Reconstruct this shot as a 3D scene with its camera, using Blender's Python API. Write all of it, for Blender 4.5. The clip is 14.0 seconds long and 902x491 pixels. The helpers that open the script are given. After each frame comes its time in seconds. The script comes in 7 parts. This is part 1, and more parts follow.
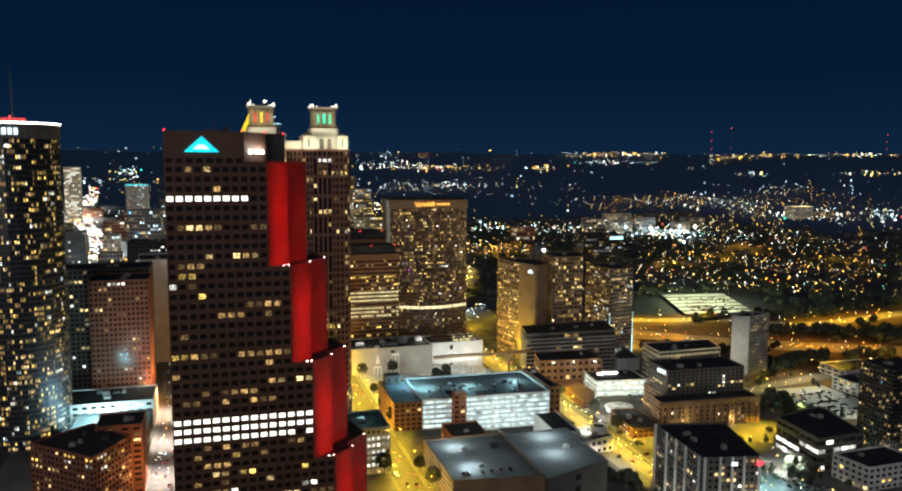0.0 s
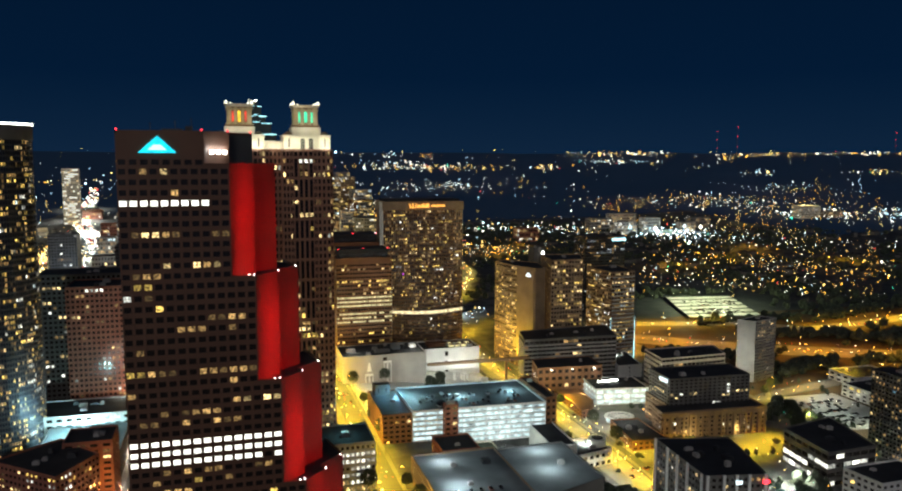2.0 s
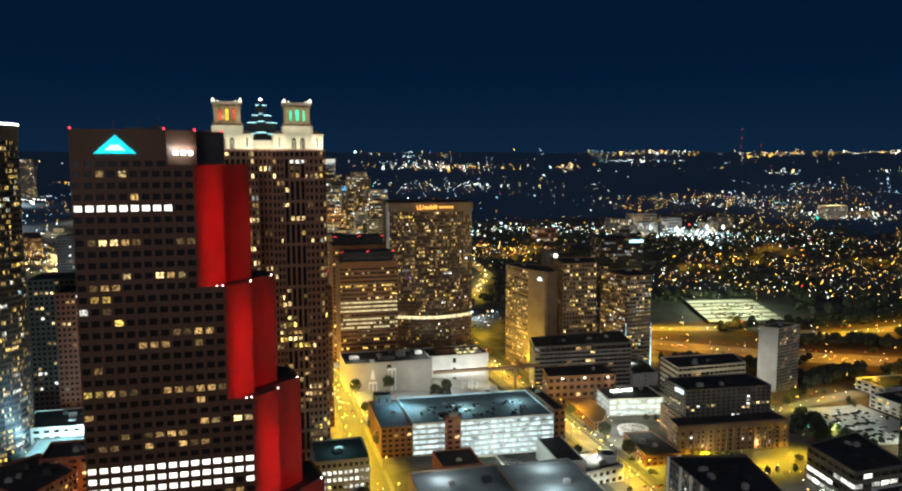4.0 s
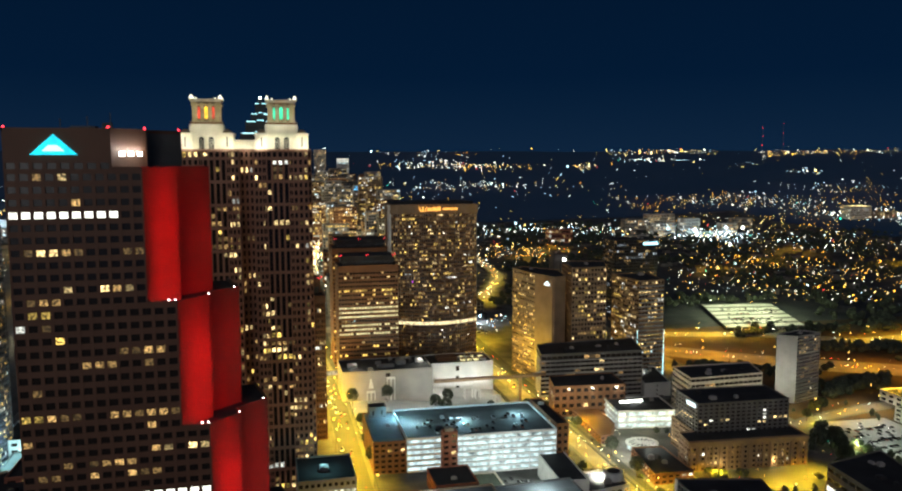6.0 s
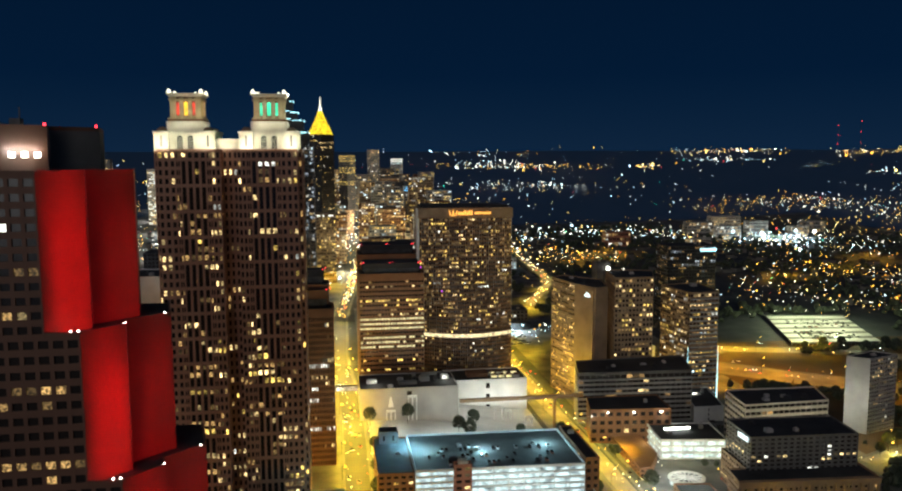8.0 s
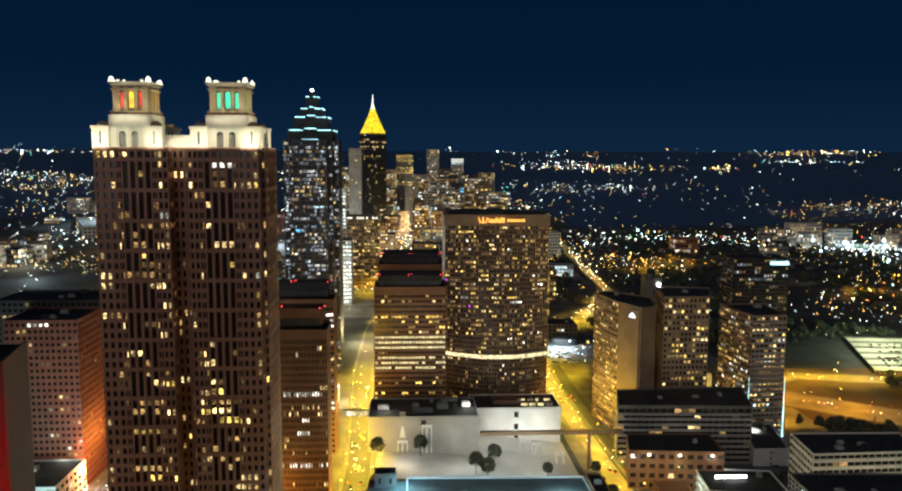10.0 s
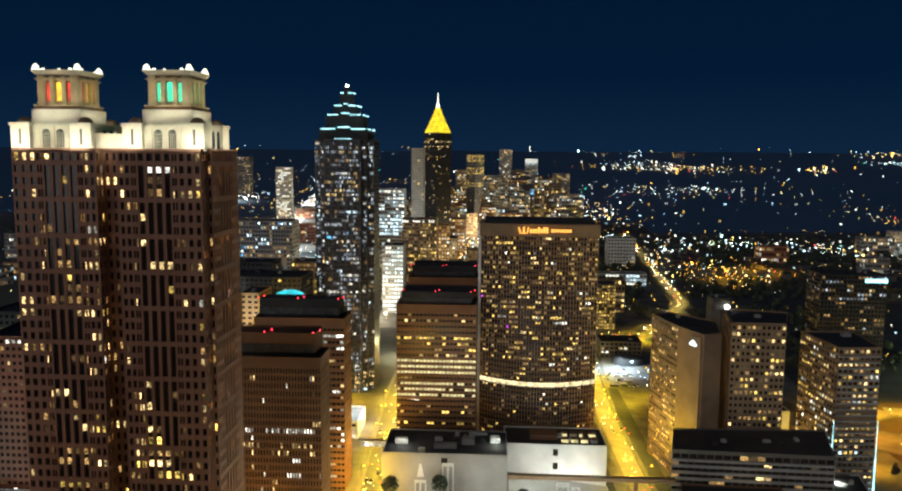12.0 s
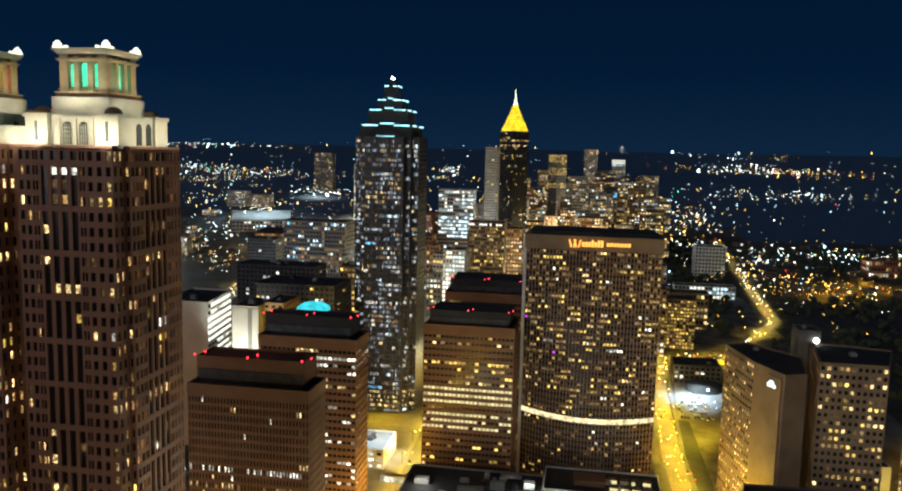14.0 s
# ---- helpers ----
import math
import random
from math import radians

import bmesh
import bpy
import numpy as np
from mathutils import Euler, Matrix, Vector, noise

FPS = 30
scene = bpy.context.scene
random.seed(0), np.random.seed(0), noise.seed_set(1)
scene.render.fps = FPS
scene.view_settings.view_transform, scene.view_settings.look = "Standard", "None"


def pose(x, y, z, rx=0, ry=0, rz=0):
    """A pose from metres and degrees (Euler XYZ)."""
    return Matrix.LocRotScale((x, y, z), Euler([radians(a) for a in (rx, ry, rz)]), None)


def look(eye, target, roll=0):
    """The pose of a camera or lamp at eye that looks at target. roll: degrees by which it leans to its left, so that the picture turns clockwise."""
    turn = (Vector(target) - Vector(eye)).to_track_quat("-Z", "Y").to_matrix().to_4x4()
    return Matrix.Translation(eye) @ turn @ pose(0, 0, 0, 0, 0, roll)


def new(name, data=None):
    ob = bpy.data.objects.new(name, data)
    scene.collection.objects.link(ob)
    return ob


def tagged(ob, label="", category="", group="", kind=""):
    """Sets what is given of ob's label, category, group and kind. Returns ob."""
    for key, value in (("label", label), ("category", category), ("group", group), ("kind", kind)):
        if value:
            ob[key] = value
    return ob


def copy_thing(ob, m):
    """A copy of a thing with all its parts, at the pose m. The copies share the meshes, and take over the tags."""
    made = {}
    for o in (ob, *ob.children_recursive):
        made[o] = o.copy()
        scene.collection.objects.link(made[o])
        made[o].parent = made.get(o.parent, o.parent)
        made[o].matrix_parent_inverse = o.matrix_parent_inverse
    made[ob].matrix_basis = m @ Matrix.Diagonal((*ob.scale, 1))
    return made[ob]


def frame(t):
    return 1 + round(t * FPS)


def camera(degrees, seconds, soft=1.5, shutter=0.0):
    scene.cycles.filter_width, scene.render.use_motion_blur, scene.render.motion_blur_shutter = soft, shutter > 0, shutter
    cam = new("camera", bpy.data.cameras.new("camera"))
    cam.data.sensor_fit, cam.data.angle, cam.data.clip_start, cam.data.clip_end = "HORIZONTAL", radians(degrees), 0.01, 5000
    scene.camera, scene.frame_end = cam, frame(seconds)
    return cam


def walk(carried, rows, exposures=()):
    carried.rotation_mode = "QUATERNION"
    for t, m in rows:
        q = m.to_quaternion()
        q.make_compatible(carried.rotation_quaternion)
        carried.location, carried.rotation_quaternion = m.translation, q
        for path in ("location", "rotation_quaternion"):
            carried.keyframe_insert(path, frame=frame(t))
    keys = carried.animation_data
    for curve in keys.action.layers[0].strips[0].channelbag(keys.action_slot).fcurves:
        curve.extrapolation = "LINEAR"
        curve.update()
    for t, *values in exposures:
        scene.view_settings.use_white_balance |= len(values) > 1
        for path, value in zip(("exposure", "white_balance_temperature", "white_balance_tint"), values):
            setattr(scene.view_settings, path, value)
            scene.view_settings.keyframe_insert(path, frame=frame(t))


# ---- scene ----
cam = camera(59.8, 14.0, 2.1)
METRES, EYE, TILT, LEAN, TURN = 378.5, 200.0, 0.0, 0.0, -16.5
ROWS = [
    (0.0, 0.0, 0.0, 0.0, 0.04, -6.3, -0.34),
    (0.5, 0.0065, 0.0169, 0.0002, 0.05, -6.3, -0.28),
    (1.0, 0.0135, 0.0339, 0.0006, 0.07, -6.3, -0.21),
    (1.5, 0.021, 0.0511, 0.0008, 0.09, -6.31, -0.2),
    (2.0, 0.0287, 0.0686, 0.0006, 0.46, -6.31, -0.14),
    (2.5, 0.0367, 0.0868, 0.0002, 1.07, -6.32, -0.14),
    (3.0, 0.0453, 0.1047, 0.0005, 1.47, -6.32, -0.1),
    (5.5, 0.0896, 0.1982, 0.003, 3.0, -6.41, 0.06),
    (6.0, 0.0982, 0.2179, 0.0033, 3.43, -6.41, 0.06),
    (6.5, 0.1066, 0.2371, 0.0037, 4.05, -6.42, 0.12),
    (6.6, 0.1083, 0.2409, 0.0037, 4.25, -6.42, 0.13),
    (6.7, 0.1108, 0.2450, 0.0037, 4.5, -6.41, 0.15),
    (6.8, 0.1148, 0.2513, 0.0037, 4.78, -6.41, 0.16),
    (6.9, 0.1188, 0.2608, 0.0036, 5.04, -6.4, 0.17),
    (7.0, 0.1229, 0.2703, 0.0036, 5.3, -6.4, 0.18),
    (7.1, 0.1270, 0.2798, 0.0037, 5.56, -6.4, 0.18),
    (7.2, 0.1310, 0.2893, 0.0037, 5.82, -6.4, 0.19),
    (7.3, 0.1351, 0.2987, 0.0038, 6.08, -6.4, 0.19),
    (7.4, 0.1391, 0.3082, 0.0038, 6.34, -6.4, 0.19),
    (7.5, 0.1432, 0.3177, 0.0039, 6.6, -6.4, 0.19),
    (7.8, 0.1551, 0.3462, 0.004, 7.5, -6.41, 0.18),
    (8.0, 0.163, 0.3652, 0.004, 8.1, -6.42, 0.17),
    (8.2, 0.1698, 0.3847, 0.0041, 8.73, -6.4, 0.13),
    (8.5, 0.1801, 0.4141, 0.0042, 9.69, -6.38, 0.08),
    (11.0, 0.2503, 0.6596, 0.0085, 16.17, -6.46, -0.36),
    (11.5, 0.2611, 0.7085, 0.0099, 17.94, -6.48, -0.37),
    (12.0, 0.2705, 0.7573, 0.0106, 19.59, -6.49, -0.45),
    (12.5, 0.2787, 0.8054, 0.0117, 21.25, -6.52, -0.57),
    (13.0, 0.2856, 0.8533, 0.0129, 23.01, -6.56, -0.74),
    (13.5, 0.2896, 0.9014, 0.0147, 24.7, -6.61, -1.1),
    (14.0, 0.2915, 0.9487, 0.0154, 26.4, -6.7, -1.27),
]
walk(cam, [(t, pose(0, 0, EYE, TILT, LEAN, TURN) @ pose(METRES * x, METRES * y, METRES * z, 90 + pitch, roll, yaw)) for t, x, y, z, yaw, pitch, roll in ROWS], [(0.0, 0.0, 6050, 0), (14.0, 0.0, 6050, 0)])

# ---- night sky, an added wide fill sun, exposure ----
world = bpy.data.worlds.new("night_sky")
scene.world = world
world.use_nodes = True
wn, wl = world.node_tree.nodes, world.node_tree.links
wtc = wn.new("ShaderNodeTexCoord")
wsep = wn.new("ShaderNodeSeparateXYZ")
wramp = wn.new("ShaderNodeValToRGB")
wl.new(wtc.outputs["Generated"], wsep.inputs[0])
wl.new(wsep.outputs["Z"], wramp.inputs[0])
wl.new(wramp.outputs[0], wn["Background"].inputs["Color"])
wramp.color_ramp.elements[0].position, wramp.color_ramp.elements[0].color = 0.0, (0.0060, 0.0180, 0.0455, 1)
wramp.color_ramp.elements[1].position, wramp.color_ramp.elements[1].color = 0.35, (0.0010, 0.0065, 0.0215, 1)
mid = wramp.color_ramp.elements.new(0.1)
mid.color = (0.0018, 0.0103, 0.0330, 1)
wn["Background"].inputs["Strength"].default_value = 1.0

# added wide sun from behind the camera, standing in for city sky glow
glow = new("fill_sun", bpy.data.lights.new("fill_sun", "SUN"))
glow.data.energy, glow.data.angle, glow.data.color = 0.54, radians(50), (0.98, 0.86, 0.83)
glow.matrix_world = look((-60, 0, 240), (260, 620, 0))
scene.view_settings.exposure = 0.0


# ---- materials ----
def nodes_of(name):
    m = bpy.data.materials.new(name)
    m.use_nodes = True
    return m, m.node_tree.nodes, m.node_tree.links


def surface(name, a, b, scale=0.3, rough=0.8, metal=0.0, bump=0.2, fine=4.0, island=0.0):
    """A weathered surface: two tones mixed by broad stains, with fine grain in tone and relief."""
    m, n, l = nodes_of(name)
    p = n["Principled BSDF"]
    tc = n.new("ShaderNodeTexCoord")
    broad, grain = n.new("ShaderNodeTexNoise"), n.new("ShaderNodeTexNoise")
    broad.inputs["Scale"].default_value, broad.inputs["Detail"].default_value = scale, 5
    grain.inputs["Scale"].default_value, grain.inputs["Detail"].default_value = fine, 3
    mix, mul, bp = n.new("ShaderNodeMix"), n.new("ShaderNodeMix"), n.new("ShaderNodeBump")
    mix.data_type, mul.data_type, mul.blend_type = "RGBA", "RGBA", "MULTIPLY"
    mix.inputs["A"].default_value, mix.inputs["B"].default_value = (*a, 1), (*b, 1)
    ramp = n.new("ShaderNodeMapRange")
    ramp.inputs["From Min"].default_value, ramp.inputs["From Max"].default_value = 0.3, 0.7
    ramp2 = n.new("ShaderNodeMapRange")
    ramp2.inputs["To Min"].default_value, ramp2.inputs["To Max"].default_value = 0.7, 1.25
    for k in (broad, grain):
        l.new(tc.outputs["Object"], k.inputs["Vector"])
    l.new(broad.outputs["Fac"], ramp.inputs["Value"])
    l.new(ramp.outputs[0], mix.inputs["Factor"])
    l.new(grain.outputs["Fac"], ramp2.inputs["Value"])
    mul.inputs["Factor"].default_value = 1.0
    l.new(mix.outputs["Result"], mul.inputs["A"])
    l.new(ramp2.outputs[0], mul.inputs["B"])
    l.new(mul.outputs["Result"], p.inputs["Base Color"])
    bp.inputs["Strength"].default_value, bp.inputs["Distance"].default_value = bump, 0.05
    l.new(grain.outputs["Fac"], bp.inputs["Height"])
    l.new(bp.outputs[0], p.inputs["Normal"])
    p.inputs["Roughness"].default_value, p.inputs["Metallic"].default_value = rough, metal
    return m


def shine(name, colour, strength, vary=0.0, scale=0.5, sample=False, per_pane=False):
    """A surface that gives off light; vary: unevenness by blinds, furniture and distance from the lamps."""
    m, n, l = nodes_of(name)
    p = n["Principled BSDF"]
    p.inputs["Base Color"].default_value = (0.05, 0.05, 0.05, 1)
    p.inputs["Roughness"].default_value = 0.3
    p.inputs["Emission Color"].default_value = (*colour, 1)
    p.inputs["Emission Strength"].default_value = strength
    if vary:
        g, no, mr = n.new("ShaderNodeNewGeometry"), n.new("ShaderNodeTexNoise"), n.new("ShaderNodeMapRange")
        no.inputs["Scale"].default_value, no.inputs["Detail"].default_value = scale * (2.2 if per_pane else 1.0), 3
        l.new(g.outputs["Position"], no.inputs["Vector"])
        l.new(no.outputs["Fac"], mr.inputs["Value"])
        mr.inputs["From Min"].default_value, mr.inputs["From Max"].default_value = (0.4, 0.62) if per_pane else (0.3, 0.7)
        mr.inputs["To Min"].default_value, mr.inputs["To Max"].default_value = strength * (1 - vary), strength * (1 + vary)
        info, add, fr, pw, each = (n.new(k) for k in ("ShaderNodeObjectInfo", "ShaderNodeMath", "ShaderNodeMath", "ShaderNodeMath", "ShaderNodeMath"))
        fr.operation, pw.operation, each.operation = "FRACT", "POWER", "MULTIPLY"
        l.new(info.outputs["Random"], add.inputs[0])
        l.new(g.outputs["Random Per Island"], add.inputs[1])
        l.new(add.outputs[0], fr.inputs[0])
        l.new(fr.outputs[0], pw.inputs[0])
        pw.inputs[1].default_value = 1.5
        wide = n.new("ShaderNodeMapRange")
        wide.inputs["To Min"].default_value, wide.inputs["To Max"].default_value = 0.18, 1.9
        l.new(pw.outputs[0], wide.inputs["Value"])
        l.new(mr.outputs[0], each.inputs[0])
        l.new(wide.outputs[0], each.inputs[1])
        l.new(each.outputs[0] if per_pane else mr.outputs[0], p.inputs["Emission Strength"])
    m.cycles.emission_sampling = "AUTO" if sample else "NONE"
    return m


def glass(name, tint, rough=0.08):
    m, n, l = nodes_of(name)
    p = n["Principled BSDF"]
    p.inputs["Base Color"].default_value = (*tint, 1)
    p.inputs["Roughness"].default_value = rough
    p.inputs["Specular IOR Level"].default_value = 0.6
    no, bp, g = n.new("ShaderNodeTexNoise"), n.new("ShaderNodeBump"), n.new("ShaderNodeNewGeometry")
    no.inputs["Scale"].default_value = 0.4
    l.new(g.outputs["Position"], no.inputs["Vector"])
    bp.inputs["Strength"].default_value, bp.inputs["Distance"].default_value = 0.15, 0.05
    l.new(no.outputs["Fac"], bp.inputs["Height"])
    l.new(bp.outputs[0], p.inputs["Normal"])
    return m


MAT = {
    "granite": surface("pink_granite", (0.112, 0.049, 0.026), (0.162, 0.075, 0.042), 0.05, 0.6),
    "granite_b": surface("brown_granite", (0.285, 0.134, 0.082), (0.372, 0.188, 0.120), 0.05, 0.6),
    "limestone": surface("pale_limestone", (0.58, 0.52, 0.41), (0.72, 0.66, 0.55), 0.15, 0.85),
    "tan_stone": surface("tan_limestone", (0.40, 0.31, 0.185), (0.52, 0.42, 0.27), 0.2, 0.85),
    "concrete": surface("grey_concrete", (0.26, 0.25, 0.24), (0.36, 0.34, 0.32), 0.08),
    "concrete_w": surface("warm_concrete", (0.20, 0.130, 0.078), (0.29, 0.20, 0.125), 0.08),
    "brown_c": surface("brown_ribbed_concrete", (0.158, 0.072, 0.034), (0.225, 0.112, 0.056), 0.08),
    "bronze": surface("golden_brown_concrete", (0.128, 0.060, 0.024), (0.200, 0.099, 0.040), 0.08),
    "concrete_d": surface("dark_concrete", (0.09, 0.085, 0.08), (0.15, 0.14, 0.13), 0.08),
    "white": surface("white_painted_concrete", (0.62, 0.62, 0.60), (0.78, 0.77, 0.74), 0.1),
    "brick": surface("red_brick", (0.26, 0.09, 0.06), (0.34, 0.14, 0.09), 0.2, 0.85, fine=8),
    "roof": surface("black_roofing_felt", (0.022, 0.022, 0.024), (0.05, 0.05, 0.052), 0.06, 0.9),
    "roof_g": surface("grey_gravel_roof", (0.13, 0.14, 0.14), (0.24, 0.25, 0.25), 0.05, 0.9),
    "asphalt": surface("asphalt", (0.040, 0.040, 0.042), (0.075, 0.072, 0.070), 0.03, 0.85),
    "ground": surface("dark_ground", (0.026, 0.032, 0.038), (0.075, 0.080, 0.085), 0.03, 0.95, fine=0.25),
    "road_c": surface("worn_concrete_road", (0.17, 0.15, 0.125), (0.30, 0.27, 0.23), 0.06, 0.8, fine=1.0),
    "lots": surface("patchy_city_paving", (0.055, 0.055, 0.055), (0.21, 0.205, 0.195), 0.045, 0.85, fine=0.9),
    "verge": surface("dry_grass_verge", (0.050, 0.032, 0.014), (0.12, 0.078, 0.034), 0.025, 0.95, fine=0.5),
    "paving": surface("worn_concrete_paving", (0.10, 0.098, 0.092), (0.17, 0.165, 0.155), 0.05),
    "plaza": surface("pale_paving", (0.36, 0.35, 0.33), (0.50, 0.49, 0.46), 0.05),
    "metal": surface("dark_metal", (0.05, 0.05, 0.055), (0.09, 0.09, 0.10), 0.3, 0.5, 0.7),
    "leaf": surface("dark_leaves", (0.030, 0.040, 0.026), (0.062, 0.075, 0.048), 0.4, 0.8),
    "bark": surface("bark", (0.06, 0.045, 0.03), (0.10, 0.08, 0.06), 1.0, 0.9),
    # brown of this glass and glass_t holds the city's reflection in its colour
    "glass": glass("dark_window_glass", (0.026, 0.020, 0.018), 0.14),
    "glass_b": glass("blue_black_glass", (0.016, 0.021, 0.034), 0.14),
    "glass_t": glass("brown_reflection_glass", (0.075, 0.048, 0.036), 0.2),
    "w_warm": shine("window_warm", (1.0, 0.66, 0.27), 1.25, 0.85, 0.45, per_pane=True),
    "w_amber": shine("window_amber", (1.0, 0.62, 0.13), 1.2, 0.85, 0.45, per_pane=True),
    "w_faint": shine("window_faint", (0.80, 0.86, 1.0), 0.62, 0.8, 0.6, per_pane=True),
    "w_white": shine("window_white", (1.0, 0.92, 0.80), 1.4, 0.7, 0.4, per_pane=True),
    "w_dim": shine("window_dim", (1.0, 0.55, 0.18), 0.40, 0.8, 0.6, per_pane=True),
    "w_cool": shine("window_cool", (0.75, 0.92, 1.0), 1.6, 0.6, 0.4, per_pane=True),
    "w_blue": shine("window_blue", (0.15, 0.55, 1.0), 1.6, 0.5, 0.4, per_pane=True),
    "w_red": shine("window_red", (1.0, 0.06, 0.05), 0.9, 0.5, 0.4, per_pane=True),
    "w_even": shine("bright_office_light", (1.0, 0.93, 0.80), 2.2, 0.3, 0.5),
    "deck_glow": shine("parking_storey_light", (0.84, 0.97, 0.98), 0.9, 0.8, 0.22),
    "deck_warm": shine("warm_parking_storey_light", (1.0, 0.80, 0.38), 0.95, 0.6, 0.25),
    "lamp_w": shine("white_lamp", (1.0, 0.95, 0.85), 9.0),
    "lamp_y": shine("sodium_lamp", (1.0, 0.58, 0.10), 7.0),
    "beacon": shine("red_beacon", (1.0, 0.03, 0.05), 4.0),
    "cyan": shine("cyan_logo_light", (0.05, 0.75, 0.95), 1.3, 0.25, 0.3),
    "pale": shine("pale_logo_light", (0.65, 1.0, 1.0), 1.6),
    "sign_w": shine("white_sign_light", (0.85, 0.95, 1.0), 1.7),
    "sign_o": shine("orange_sign_light", (1.0, 0.42, 0.07), 2.0),
    "gold": shine("gold_glow_spire", (1.0, 0.70, 0.02), 1.35, 0.45, 0.12),
    # own glow stands in for floodlight on urns, blocks and spire tip
    "crest": shine("white_floodlight_glow", (1.0, 0.93, 0.74), 1.9),
    # faint navy glow puts the air's haze into the hills' own surface
    "hills": shine("far_hills_haze_glow", (0.09, 0.32, 0.82), 0.019),
    "ledge": shine("cool_ledge_light", (0.50, 0.90, 1.0), 2.2, 0.5, 0.15),
    "niche_g": shine("green_niche_light", (0.06, 0.80, 0.42), 1.25, 0.4, 0.3),
    "niche_r": shine("red_niche_light", (0.9, 0.05, 0.02), 0.9, 0.5, 0.3),
    "niche_y": shine("yellow_niche_light", (1.0, 0.6, 0.03), 1.2, 0.3, 0.3),
    "dome": shine("cyan_dome_light", (0.10, 0.75, 0.85), 1.0, 0.3, 0.2),
    "band": shine("warm_cornice_light", (1.0, 0.78, 0.42), 1.2, 0.75, 0.35),
    "far_y": shine("far_yellow_lamp", (1.0, 0.62, 0.16), 6.0, 0.3, 0.4, per_pane=True),
    "far_o": shine("far_sodium_lamp", (1.0, 0.42, 0.035), 6.0, 0.3, 0.4, per_pane=True),
    "far_w": shine("far_white_lamp", (1.0, 0.93, 0.78), 6.0, 0.3, 0.4, per_pane=True),
    "far_c": shine("far_cool_lamp", (0.60, 0.86, 1.0), 6.0, 0.3, 0.4, per_pane=True),
    "far_r": shine("far_red_lamp", (1.0, 0.05, 0.05), 3.0, 0.3, 0.4, per_pane=True),
    "far_g": shine("far_green_lamp", (0.08, 1.0, 0.62), 4.0, 0.3, 0.4, per_pane=True),
    "magenta": shine("magenta_light", (0.8, 0.05, 0.9), 1.2),
}

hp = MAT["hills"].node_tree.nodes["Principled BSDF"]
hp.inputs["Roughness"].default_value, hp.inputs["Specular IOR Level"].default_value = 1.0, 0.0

ORIGIN, FOOT = {}, []


# ---- builders ----
class Solid:
    """Collects faces in world places, then becomes one mesh object under a thing or part."""

    def __init__(self):
        self.v, self.f, self.m = [], [], []

    def face(self, pts, mi=0):
        k = len(self.v)
        self.v += [tuple(p) for p in pts]
        self.f.append(tuple(range(k, k + len(pts))))
        self.m.append(mi)

    def box(self, x0, x1, y0, y1, z0, z1, mi=0):
        self.prism([(x0, y0), (x1, y0), (x1, y1), (x0, y1)], z0, z1, mi)

    def prism(self, poly, z0, z1, mi=0, top=None, cap=True):
        t = top or poly
        k, n = len(self.v), len(poly)
        self.v += [(x, y, z0) for x, y in poly] + [(x, y, z1) for x, y in t]
        for i in range(n):
            j = (i + 1) % n
            self.f.append((k + i, k + j, k + n + j, k + n + i))
            self.m.append(mi)
        if cap:
            self.f += [tuple(k + n + i for i in range(n)), tuple(k + i for i in reversed(range(n)))]
            self.m += [mi, mi]

    def ring(self, poly, t, z0, z1, mi=0):
        """A parapet: a wall of thickness t just inside the outline."""
        inner = inset(poly, t)
        n = len(poly)
        for i in range(n):
            j = (i + 1) % n
            a, b, c, d = poly[i], poly[j], inner[j], inner[i]
            self.face([(*a, z0), (*b, z0), (*b, z1), (*a, z1)], mi)
            self.face([(*c, z0), (*d, z0), (*d, z1), (*c, z1)], mi)
            self.face([(*a, z1), (*b, z1), (*c, z1), (*d, z1)], mi)

    def weld(self):
        """Joins corners that meet."""
        seen, vv, to = {}, [], []
        for p in self.v:
            k = (round(p[0], 3), round(p[1], 3), round(p[2], 3))
            if k not in seen:
                seen[k] = len(vv)
                vv.append(p)
            to.append(seen[k])
        self.v, self.f = vv, [tuple(to[i] for i in f) for f in self.f]
        return self

    def obj(self, name, mats, parent=None, label="", kind=""):
        o = ORIGIN.get(parent, Vector((0, 0, 0)))
        me = bpy.data.meshes.new(name)
        me.from_pydata([(x - o.x, y - o.y, z - o.z) for x, y, z in self.v], [], self.f)
        for k in mats if isinstance(mats, (list, tuple)) else [mats]:
            me.materials.append(MAT[k])
        me.polygons.foreach_set("material_index", self.m)
        me.update()
        ob = new(name, me)
        if parent:
            ob.parent = parent
        ORIGIN[ob] = o
        return tagged(ob, label, "", "", kind)


def inset(poly, t):
    """The outline moved inwards by t (corner by corner, counter-clockwise)."""
    out, n = [], len(poly)
    for i in range(n):
        p0, p1, p2 = Vector(poly[i - 1]), Vector(poly[i]), Vector(poly[(i + 1) % n])
        a, b = (p1 - p0).normalized(), (p2 - p1).normalized()
        na, nb = Vector((-a.y, a.x)), Vector((-b.y, b.x))
        s = na + nb
        out.append(tuple(p1 + s * (t / max(0.3, 1 + na.dot(nb)))))
    return out


def rect(x0, x1, y0, y1):
    return [(x0, y0), (x1, y0), (x1, y1), (x0, y1)]


